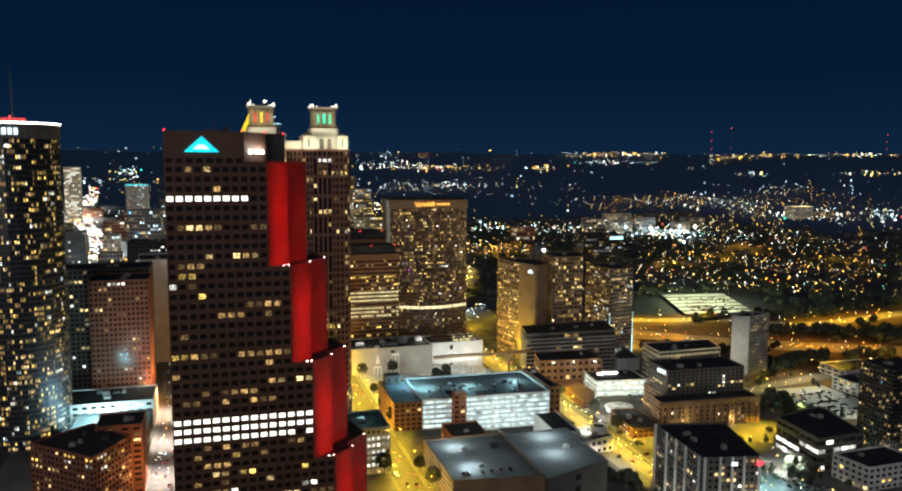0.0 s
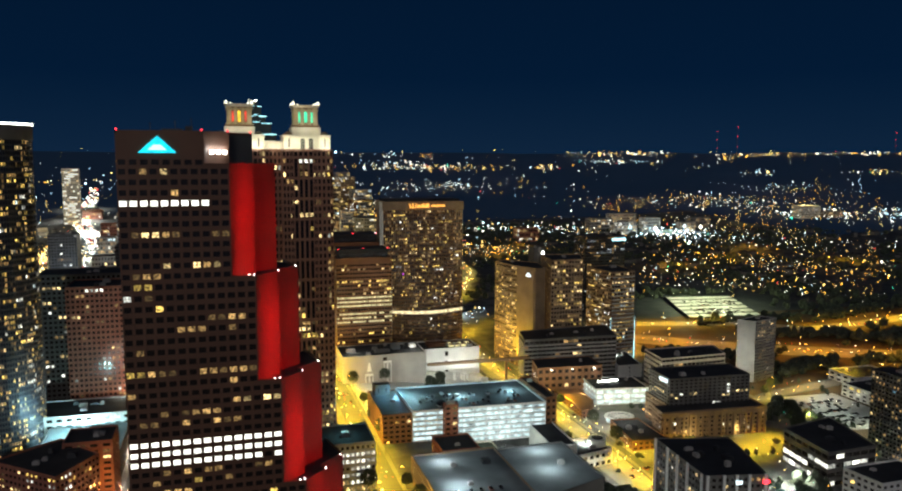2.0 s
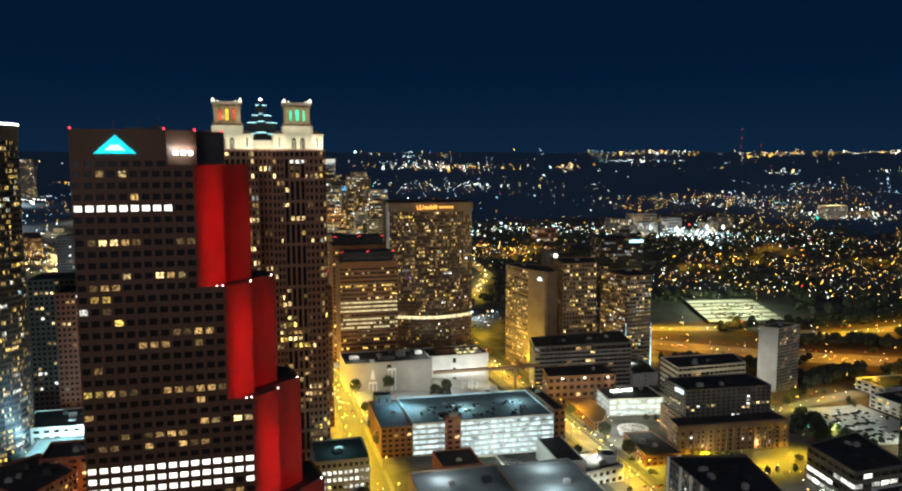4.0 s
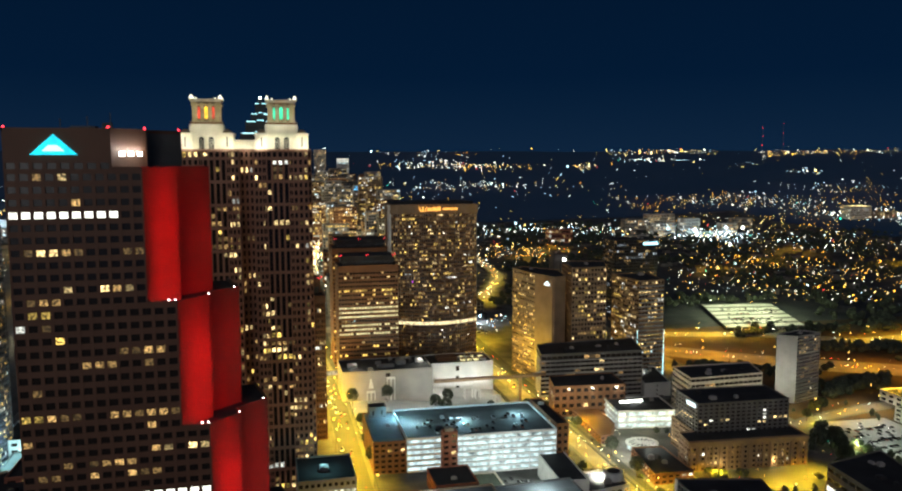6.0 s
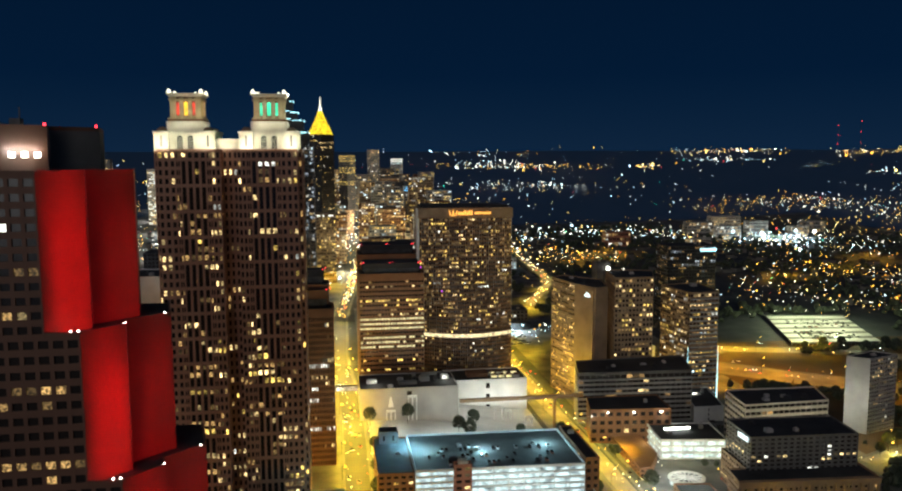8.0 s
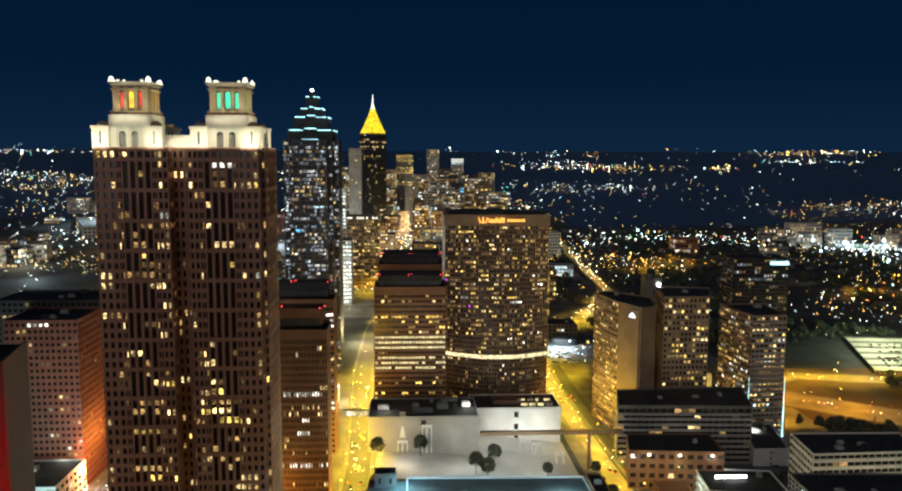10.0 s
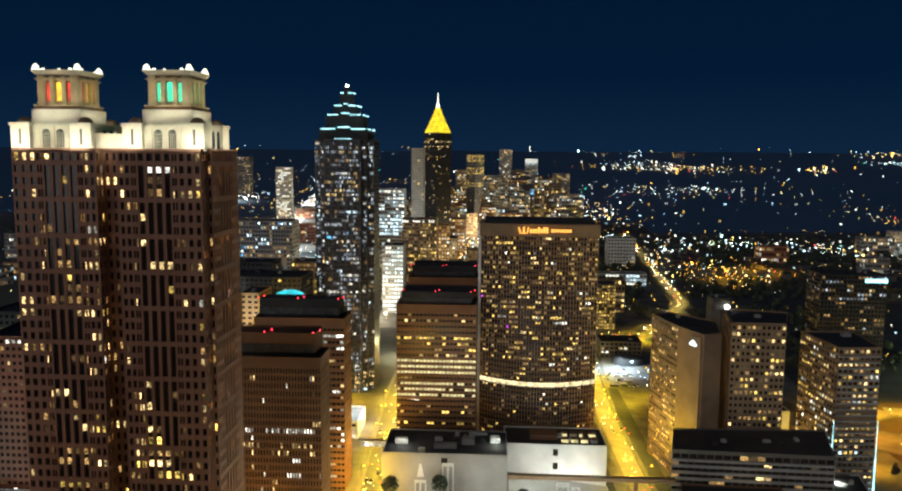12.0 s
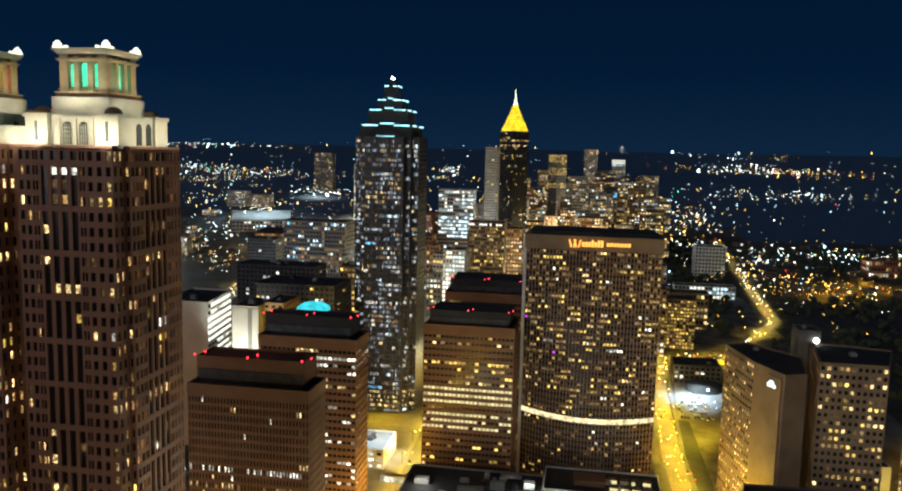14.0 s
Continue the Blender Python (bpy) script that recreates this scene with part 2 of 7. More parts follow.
def turned(cx, cy, w, d, deg):
    """A rectangle w by d about a centre, turned."""
    c, s = math.cos(radians(deg)), math.sin(radians(deg))
    return [(cx + x * c - y * s, cy + x * s + y * c) for x, y in ((-w / 2, -d / 2), (w / 2, -d / 2), (w / 2, d / 2), (-w / 2, d / 2))]


def thing(name, label, category, x, y, z, group=""):
    ob = new(name)
    ob.empty_display_size = 2
    ob.location = (x, y, z)
    ORIGIN[ob] = Vector((x, y, z))
    return tagged(ob, label, category, group)


def even(width, n, wf=0.6, group=1):
    """n equal window columns over a width: (start, end, window start, window end, floors in one window)."""
    p = width / n
    return [(i * p, (i + 1) * p, (i + 0.5 - wf / 2) * p, (i + 0.5 + wf / 2) * p, group) for i in range(n)]


PANES = {}


def pane_mesh(w, h, key):
    """A thin pane with a frame's depth, shared by all windows of one size and look."""
    k = (round(w, 2), round(h, 2), key)
    if k not in PANES:
        me = bpy.data.meshes.new("window")
        v = [(x, y, z) for y in (0.0, 0.12) for x, z in ((-w / 2, -h / 2), (w / 2, -h / 2), (w / 2, h / 2), (-w / 2, h / 2))]
        me.from_pydata(v, [], [(0, 1, 2, 3), (4, 7, 6, 5), (0, 4, 5, 1), (1, 5, 6, 2), (2, 6, 7, 3), (3, 7, 4, 0)])
        me.materials.append(MAT[key])
        PANES[k] = me
    return PANES[k]


WINKEYS = ["glass", "w_warm", "w_amber", "w_white", "w_dim", "w_cool", "w_blue", "w_red", "glass_b", "lamp_w", "magenta", "w_even", "deck_glow", "deck_warm", "w_faint", "glass_t"]


def facade(own, p, q, z0, z1, cols, nf, wall, lit, lo=0.22, hi=0.78, depth=0.4, pick=0, warp=None, label=""):
    """A wall from p to q with recessed windows; outward is to the right of p -> q."""
    p, q = Vector(p), Vector(q)
    u = (q - p).normalized()
    out = Vector((u.y, -u.x))
    fh = (z1 - z0) / nf
    W, G = Solid(), Solid()

    def at(s, z, d=0.0):
        e = warp(s, z) if warp else 0.0
        w = p + u * s + out * (e - d)
        return (w.x, w.y, z)

    made = 0
    for c, (ua, ub, wa, wb, grp) in enumerate(cols):
        zs = [z0]
        wins = []
        for f in range(nf):
            g = f % grp
            a = z0 + fh * (f + (lo if g == 0 else 0.0))
            b = z0 + fh * (f + (hi if g == grp - 1 or f == nf - 1 else 1.0))
            wins.append((f, a, b, g > 0))
        prev = z0
        steps = [z0] + [z for f, a, b, j in wins for z in ((b,) if j else (a, b))] + [z1]
        steps = sorted(set(steps))
        for s0, s1 in zip(steps, steps[1:]):
            if wa > ua + 0.01:
                W.face([at(ua, s0), at(wa, s0), at(wa, s1), at(ua, s1)])
            if ub > wb + 0.01:
                W.face([at(wb, s0), at(ub, s0), at(ub, s1), at(wb, s1)])
            W.face([at(wa, s0), at(wa, s0, depth), at(wa, s1, depth), at(wa, s1)])
            W.face([at(wb, s0, depth), at(wb, s0), at(wb, s1), at(wb, s1, depth)])
        for f, a, b, joined in wins:
            if not joined and a > prev + 0.01:
                W.face([at(wa, prev), at(wb, prev), at(wb, a), at(wa, a)])
                W.face([at(wa, a), at(wb, a), at(wb, a, depth), at(wa, a, depth)])
            if not joined and f > 0:
                W.face([at(wa, prev, depth), at(wb, prev, depth), at(wb, prev), at(wa, prev)])
            prev = b
        if z1 > prev + 0.01:
            W.face([at(wa, prev), at(wb, prev), at(wb, z1), at(wa, z1)])
            W.face([at(wa, prev, depth), at(wb, prev, depth), at(wb, prev), at(wa, prev)])
        for f, a, b, joined in reversed(wins):
            key = lit(f, c)
            if grp > 1 and key not in ("glass", "glass_b", "glass_t"):
                m0, m1 = a + (b - a) * (0.30 if joined else 0.12), b - (b - a) * 0.12
                for g0, g1, gk in ((a, m0, "glass_t"), (m0, m1, key), (m1, b, "glass_t")):
                    G.face([at(wa, g0, depth - 0.02), at(wb, g0, depth - 0.02), at(wb, g1, depth - 0.02), at(wa, g1, depth - 0.02)], WINKEYS.index(gk))
                continue
            if made < pick and not warp:
                ctr = p + u * ((wa + wb) / 2) - out * (depth - 0.02)
                ob = new("window", pane_mesh(wb - wa, b - a, key))
                ob.parent = own
                ob.matrix_basis = pose(ctr.x, ctr.y, (a + b) / 2, 0, 0, math.degrees(math.atan2(u.y, u.x)))
                ob.location -= ORIGIN[own]
                made += 1
            else:
                G.face([at(wa, a, depth - 0.02), at(wb, a, depth - 0.02), at(wb, b, depth - 0.02), at(wa, b, depth - 0.02)], WINKEYS.index(key))
    W.weld().obj("wall", wall, own, label)
    if G.f:
        G.obj("window_panes", WINKEYS, own, "recessed panes, some lit from within", "stuff")


def lights_on(seed, share, looks=("w_warm", "w_amber", "w_white", "w_dim"), weights=(4, 3, 2, 4), rows=None, dark="glass", run=0.35):
    """Which windows are lit: a seeded share, in short runs along a floor; rows: {floor: (share, key)}."""
    r = random.Random(seed)
    state = {}

    def lit(f, c):
        s, k = (rows or {}).get(f, (share, None))
        before = state.get(f)
        if r.random() < (s if k else (s * (1 - run) if before is None else s * (1 - run) + run)):
            state[f] = k or (before if before and r.random() < 0.6 else r.choices(looks, weights)[0])
            return state[f]
        state[f] = None
        return dark
    return lit


def plain(own, p, q, z0, z1, mat, name="wall"):
    S = Solid()
    S.face([(*p, z0), (*q, z0), (*q, z1), (*p, z1)])
    S.obj(name, mat, own)


def roof_on(own, poly, z, mat="roof", edge="concrete_d", rise=1.0, thick=0.6):
    S = Solid()
    S.prism(inset(poly, 0.05), z - 0.4, z)
    S.obj("roof", mat, own)
    S = Solid()
    S.ring(poly, thick, z - 0.4, z + rise)
    S.obj("parapet", edge, own)


def block(name, label, category, poly, z0, z1, nf, pitch, wall, lit, wf=0.6, lo=0.25, hi=0.75, pick=0, roof="roof", edge=None, blank=(), units=0, depth=0.4, group="", rise=1.0):
    """A building on an outline: a windowed wall on every side (or plain, for sides in blank), roof, parapet and roof units."""
    cx, cy = sum(p[0] for p in poly) / len(poly), sum(p[1] for p in poly) / len(poly)
    FOOT.append(poly)
    own = thing(name, label, category, cx, cy, z0, group)
    n = len(poly)
    for i in range(n):
        p, q = poly[i], poly[(i + 1) % n]
        w = (Vector(q) - Vector(p)).length
        if i in blank:
            plain(own, p, q, z0, z1, wall)
        else:
            facade(own, p, q, z0, z1, even(w, max(1, round(w / pitch)), wf), nf, wall, lit, lo, hi, depth, pick if i == 0 else 0)
    roof_on(own, poly, z1, roof, edge or wall, rise)
    r = random.Random(int(abs(cx) * 7 + abs(cy)))
    inn = inset(poly, 4)
    for k in range(units):
        a, b = r.random() * 0.7 + 0.15, r.random() * 0.7 + 0.15
        p = Vector(inn[0]).lerp(Vector(inn[1]), a).lerp(Vector(inn[-1]).lerp(Vector(inn[-2]), a), b)
        w, d, h = r.uniform(2, 6), r.uniform(2, 5), r.uniform(1.2, 3)
        S = Solid()
        S.prism(turned(p.x, p.y, w, d, 0), z1 - 0.1, z1 + h)
        S.prism(turned(p.x, p.y, w * 0.6, d * 0.6, 0), z1 + h, z1 + h + 0.5)
        S.obj("roof_unit", "metal" if k % 2 else "concrete", own)
    return own


def level(x, y):
    """Height of the ground: the ridge along the avenue, the valley east of it, the hills far off."""
    s = min(1.0, max(0.0, (x - 125) / 180))
    base = -16 * s * s * (3 - 2 * s)
    r = math.hypot(x - 100, y - 200)
    k = min(1.0, max(0.0, (r - 1700) / 2900))
    return base + (236 - base) * k ** 1.25


def spot(name, at, to, watts, colour, angle, blend=0.6, size=0.5):
    ob = new(name, bpy.data.lights.new(name, "SPOT"))
    ob.data.energy, ob.data.color, ob.data.spot_size, ob.data.spot_blend, ob.data.shadow_soft_size = watts, colour, radians(angle), blend, size
    ob.matrix_world = look(at, to)
    return ob


def point(name, at, watts, colour, size=0.5):
    ob = new(name, bpy.data.lights.new(name, "POINT"))
    ob.data.energy, ob.data.color, ob.data.shadow_soft_size = watts, colour, size
    ob.location = at
    return ob


def down(name, at, watts, colour, size=0.5, angle=150):
    """A street light with a hood: it shines down only."""
    return spot(name, at, (at[0], at[1], at[2] - 10), watts, colour, angle, 0.5, size)


SODIUM, ORANGE_GLOW, COOL, RED, CREAM = (1.0, 0.60, 0.02), (1.0, 0.45, 0.015), (0.80, 0.93, 1.0), (1.0, 0.003, 0.009), (1.0, 0.91, 0.68)
GOLDEN = (1.0, 0.84, 0.52)

# ---- ground ----
S = Solid()
steps = [-4000, -3000, -2200, -1600, -1200, -800, -400, -200, 0, 80, 125, 155, 185, 215, 245, 275, 305, 400, 600, 900, 1200, 1500, 1800, 2100, 2500, 2900, 3300, 3700, 4100, 4500, 4900]
ysteps = [-600, -200, 0, 200, 400, 600, 800, 1000, 1200, 1500, 1700, 1900, 2100, 2300, 2500, 2700, 2900, 3100, 3300, 3500, 3700, 3900, 4100, 4300, 4500, 4700, 4900, 5050]
nx = len(steps)
S.v = [(x, y, level(x, y) + (noise.noise((x * 0.0021, y * 0.0021, 0)) * 14 if math.hypot(x, y) > 2300 else 0)) for y in ysteps for x in steps]
S.f = [(j * nx + i, j * nx + i + 1, (j + 1) * nx + i + 1, (j + 1) * nx + i) for j in range(len(ysteps) - 1) for i in range(nx - 1)]
# faces beyond roughly 2300 m take the material with the haze glow
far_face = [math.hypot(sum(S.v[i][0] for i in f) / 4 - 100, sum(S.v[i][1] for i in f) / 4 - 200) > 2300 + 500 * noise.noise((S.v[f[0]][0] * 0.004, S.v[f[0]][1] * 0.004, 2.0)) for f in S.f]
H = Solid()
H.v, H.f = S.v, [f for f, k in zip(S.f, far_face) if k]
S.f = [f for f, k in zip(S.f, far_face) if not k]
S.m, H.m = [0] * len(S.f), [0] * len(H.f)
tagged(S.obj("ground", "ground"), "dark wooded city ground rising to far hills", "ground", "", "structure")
tagged(H.obj("backdrop", "hills"), "far hills with navy haze put in as glow", "backdrop", "", "structure")


def sheet(x0, x1, y0, y1, step, mat, label, lift):
    """A ground sheet that follows the land."""
    S = Solid()
    for i in range(round((x1 - x0) / step)):
        for j in range(round((y1 - y0) / step)):
            a, b = x0 + i * step, y0 + j * step
            S.face([(x, y, level(x, y) + lift) for x, y in ((a, b), (a + step, b), (a + step, b + step), (a, b + step))])
    tagged(S.weld().obj("ground" if mat == "verge" else "pavement", mat), label, "ground", "", "structure")


sheet(120, 480, 340, 760, 20, "lots", "patchy paving and parking between the city blocks", 0.12)
sheet(120, 480, 760, 1160, 20, "lots", "patchy paving and parking round the hotels", 0.12)
sheet(-140, 100, 380, 900, 20, "lots", "patchy paving west of the towers", 0.06)
sheet(-840, -140, 900, 2500, 50, "asphalt", "patchy paving of the west side", 0.05)
sheet(-140, 460, 1160, 2460, 50, "lots", "patchy paving between the midtown blocks", 0.05)
sheet(480, 960, 500, 960, 20, "verge", "dry grass slopes beside the freeway", 0.12)


def strip_road(name, pts, width, label, mat="asphalt", lift=0.25):
    """A road sheet along a line of points, with kerbs."""
    S, K = Solid(), Solid()
    for (x0, y0), (x1, y1) in zip(pts, pts[1:]):
        n = max(1, int(math.hypot(x1 - x0, y1 - y0) / 25))
        d = Vector((x1 - x0, y1 - y0)).normalized()
        s = Vector((-d.y, d.x)) * width / 2
        for i in range(n):
            a = Vector((x0, y0)).lerp(Vector((x1, y1)), i / n)
            b = Vector((x0, y0)).lerp(Vector((x1, y1)), (i + 1) / n)
            ends = [(a - s), (b - s), (b + s), (a + s)]
            S.face([(e.x, e.y, level(e.x, e.y) + lift) for e in ends])
            for sg in (-1, 1):
                o0, o1 = a + s * sg, b + s * sg
                w = s.normalized() * sg * 3.0
                pts3 = [o0, o1, o1 + w, o0 + w]
                zz = [level(e.x, e.y) + lift + 0.15 for e in pts3]
                K.face([(e.x, e.y, z) for e, z in zip(pts3, zz)])
                K.face([(o0.x, o0.y, zz[0]), (o1.x, o1.y, zz[1]), (o1.x, o1.y, zz[1] - 0.15), (o0.x, o0.y, zz[0] - 0.15)])
    tagged(S.obj(name, mat), label, "road", "", "structure")
    tagged(K.obj("pavement", "paving"), "pale concrete pavement with a raised kerb", "pavement", "", "structure")


AVENUE = [(108, 150), (109, 400), (109, 700), (99, 900), (101, 1095), (132, 1500), (165, 1895), (183, 2230), (229, 2930)]
strip_road("road_avenue", AVENUE, 15, "asphalt avenue under yellow street lights")
CROSS = [(278, 300), (284, 520), (284, 660), (280, 780), (278, 900), (284, 1040), (290, 1160), (380, 1230), (470, 1440), (489, 1682), (506, 1873), (520, 2300)]
strip_road("road_cross", CROSS, 15, "worn street under yellow street lights", "road_c")
strip_road("road_crossing", [(200, 1150), (320, 1185), (370, 1205), (440, 1190)], 36, "broad yellow-lit crossing street", "road_c")
WEST = [(-38, 200), (-38, 420), (-40, 700), (-60, 1000)]
strip_road("road_west", WEST, 15, "busy street with white headlights")
AMBER = [(-280, 1300), (-290, 1455), (-330, 1706), (-350, 1800), (-350, 2000)]
strip_road("road_amber", AMBER, 26, "curving freeway arm under yellow lights", "road_c")
CONNECTOR = [(-225, 1500), (-244, 1852), (-300, 2100), (-360, 2323), (-398, 2727), (-434, 3115)]
strip_road("road_connector", CONNECTOR, 46, "broad bright freeway full of headlights", "plaza")
FREEWAY = [(470, 900), (526, 934), (572, 922), (623, 912), (690, 880), (736, 846), (792, 851), (858, 860), (926, 877), (1100, 930), (1500, 900)]
strip_road("road_freeway", FREEWAY, 22, "freeway arm glowing yellow under sodium lights", "road_c")
INTERSTATE = [(440, 900), (497, 852), (544, 813), (620, 762), (682, 730), (745, 696), (900, 620), (1300, 560)]
strip_road("road_interstate", INTERSTATE, 44, "broad freeway glowing orange under sodium lights", "road_c")
RAMP = [(470, 604), (507, 620), (543, 628), (599, 639), (655, 653), (706, 659), (900, 600)]
strip_road("road_ramp", RAMP, 13, "freeway ramp under orange sodium lights", "road_c")

# ---- the stepped granite tower with the red recesses ----
gp = thing("stepped_tower", "pink granite stepped skyscraper with red floodlit recesses and glowing logo", "skyscraper", 0, 360, 0)
TOPS = [209.5, 197.2, 153.2, 110.6, 67.0, 23.5, 0.0]
FH = 4.08
GPR = random.Random(5)
for k in range(6):
    zt, zb = TOPS[k], TOPS[k + 1]
    x0 = 10.4 + 9.1 * k
    poly = [(-21, 338), (x0, 338), (x0 + 9.5, 348.0), (x0 + 8.2, 353.6), (x0 + 18.8, 364), (x0 + 14, 386), (-21, 386)]
    nf = max(1, round((zt - zb) / FH))
    rows = {}
    for f in range(nf):
        zc = zb + (f + 0.5) * (zt - zb) / nf
        if 78.5 < zc < 90.5:
            rows[f] = (0.98, "w_even")
        elif abs(zc - 184) < 2.1:
            rows[f] = (0.0, None)
            bright_row = f
        elif GPR.random() < 0.33:
            rows[f] = (GPR.choice((0.28, 0.45)), None)
        else:
            rows[f] = (GPR.choice((0.06, 0.12, 0.2)), None)
    lit = lights_on(40 + k, 0.1, rows=rows, weights=(2.4, 0.8, 0.3, 9), run=0.45)
    if k == 1:
        lit = (lambda base, row: lambda f, c: ("w_even" if c < 9 else "glass") if f == row else base(f, c))(lit, bright_row)
    if k == 0:
        S = Solid()
        S.face([(-21, 338, zb + 2.6), (x0, 338, zb + 2.6), (x0, 338, zt), (-21, 338, zt)])
        S.obj("crown_wall", "granite", gp)
        facade(gp, poly[0], poly[1], zb, zb + 2.6, even(x0 + 21, round((x0 + 21) / 3.8), 0.68), 1, "granite", lambda f, c: "glass", 0.2, 0.95, 0.5, 30)
    else:
        facade(gp, poly[0], poly[1], zb, zt, even(x0 + 21, round((x0 + 21) / 3.8), 0.70), nf, "granite", lit, 0.22, 0.75, 0.5, 140 if k < 3 else 60)
    for a, b in ((1, 2), (2, 3), (3, 4), (4, 5), (5, 6), (6, 0)):
        S = Solid()
        p, q = poly[a], poly[b]
        S.face([(*p, zb), (*q, zb), (*q, zt), (*p, zt)])
        # the crown's rear faces take dark concrete in place of their shade
        S.obj("recess_wall" if a < 4 else "wall", "concrete_d" if k == 0 and a > 1 else "granite", gp)
    S = Solid()
    S.prism(inset(poly, 0.3), zt - 0.4, zt - 0.02)
    S.obj("terrace" if k else "roof", "roof", gp)
    S = Solid()
    edge = [(x0 - 9.0, 338.0), (x0, 338), poly[2], poly[3], poly[4], poly[5]] if k else poly + poly[:1]
    for p, q in zip(edge, edge[1:]):
        u = (Vector(q) - Vector(p)).normalized()
        o = Vector((-u.y, u.x)) * 0.5
        S.prism([p, q, (q[0] + o.x, q[1] + o.y), (p[0] + o.x, p[1] + o.y)], zt - 0.05, zt + 1.1)
    S.obj("parapet", "granite", gp)
    # floodlights on the terrace edge below the recess
    if k < 5:
        c = (x0 + 9.1 - 0.6, 338.8, zb + 1.4)
        e = (x0 + 18.4, 348.0, zb + 1.4)
        for fx, fy in ((c[0], c[1]), (c[0] - 2, c[1] - 0.2), (e[0], e[1]), (x0 + 26.5, 362)) if k else ():
            S = Solid()
            S.box(fx - 0.22, fx + 0.22, fy - 0.2, fy + 0.2, zb + 1.1, zb + 1.5)
            S.obj("floodlight", "lamp_w", gp, "small bright floodlight")
        if k == 0:
            for i in range(3):
                fx = x0 + 2.6 + i * 2.4
                point("crown_flood", (fx + 0.9, 340.6 + i * 2.35 - 0.9, zb + 6.5), 800, (0.95, 0.97, 1.0), 0.3)
                S = Solid()
                S.prism(turned(fx + 0.25, 340.75 + i * 2.35 - 0.25, 1.5, 0.5, 46), zb + 4.6, zb + 6.0)
                S.obj("floodlight", "lamp_w", gp, "round white floodlight on the crown wall")
            spot("crown_flood", (x0 + 13.5, 336.5, zb + 3.0), (x0 + 4.8, 342.7, zb + 7), 2200, (1.0, 0.98, 0.92), 75, 0.7)
        else:
            # the near panel is lit by a pair of lamps, the deeper one by a pair at its far end
            for base, mid, along, offs, power in (((x0 + 9.4, 339.2), (x0 + 4.9, 343.2), (0.689, 0.725), (-1.6, 4.4), 52), ((x0 + 20.0, 357.4), (x0 + 15.6, 360.9), (0.714, 0.700), (-4.2, 2.4), 18)):
                for off in offs:
                    lamp = (base[0] + along[0] * off, base[1] + along[1] * off, zb + 1.5)
                    for up, beam, watts in ((44, 20, 4360), (34, 26, 1580), (23, 38, 885), (12, 64, 230), (3, 120, 60)):
                        spot("red_flood", lamp, (mid[0] + along[0] * off, mid[1] + along[1] * off, zb + up), watts * power, RED, beam, 1.0)
# the roof logo: a glowing triangle with a pale heart
S = Solid()
S.prism([(-13.2, 337.35), (0.6, 337.35), (0.6, 337.95), (-13.2, 337.95)], 202.2, 208.6, 0, [(-6.2, 337.35), (-6.1, 337.35), (-6.1, 337.95), (-6.2, 337.95)])
logo = S.obj("roof_logo", "cyan", gp, "glowing cyan triangle sign")
S = Solid()
S.prism([(-9.6, 337.15), (-3.0, 337.15), (-3.0, 337.34), (-9.6, 337.34)], 203.3, 205.2, 0, [(-7.6, 337.15), (-5.0, 337.15), (-5.0, 337.34), (-7.6, 337.34)])
S.obj("logo_heart", "pale", logo, "paler heart of the sign")
for x, y in ((-20.5, 338.5), (9.8, 338.5), (19.5, 347.6), (28.5, 363.5)):
    S = Solid()
    S.box(x - 0.3, x + 0.3, y - 0.3, y + 0.3, 210.5, 211.3)
    S.obj("beacon", "beacon", gp, "red aircraft warning light")
for x, y, w, d, h in ((-2, 362, 8, 6, 2.5), (4, 370, 3, 3, 4), (-12, 368, 6, 5, 1.8)):
    S = Solid()
    S.prism(turned(x, y, w, d, 0), 209, 209.5 + h)
    S.prism(turned(x + 1, y, 0.3, 0.3, 0), 209.5 + h, 213 + h)
    S.obj("roof_unit", "metal", gp)

# ---- the twin-crowned tower ----
tw = thing("twin_crowned_tower", "brown granite skyscraper with two floodlit limestone crowns", "skyscraper", 48, 530, 0)
ZR = 205.0
NF = 49
OUT = [(12.2, 513), (14.4, 513), (14.4, 508), (44.0, 508), (44.0, 513.5), (51.4, 513.5), (51.4, 508), (80.6, 508), (80.6, 513), (82.6, 513), (82.6, 540), (79, 546), (16, 548), (12.2, 542)]


def bay_cols(w, mirror=False):
    """A bay: small windows, paired slots, four tall strips of glass, paired slots, small windows up to the corner."""
    cols = [(0, 2.5, 0.7, 1.9, 1), (2.5, 4.6, 2.8, 4.0, 1), (4.6, 5.6, 4.75, 5.45, 1), (5.6, 6.7, 5.75, 6.45, 1)]
    cols += [(6.7 + 3.05 * i, 9.75 + 3.05 * i, 7.3 + 3.05 * i, 9.15 + 3.05 * i, 3) for i in range(4)]
    cols += [(18.9, 19.9, 19.05, 19.75, 1), (19.9, 21.0, 20.05, 20.75, 1)]
    p = (w - 21.0) / 3
    cols += [(21.0 + p * i, 21.0 + p * (i + 1), 21.0 + p * i + 0.65, 21.0 + p * (i + 1) - 0.65, 1) for i in range(3)]
    if mirror:
        cols = [(w - b, w - a, w - d, w - c, g) for a, b, c, d, g in reversed(cols)]
    return cols


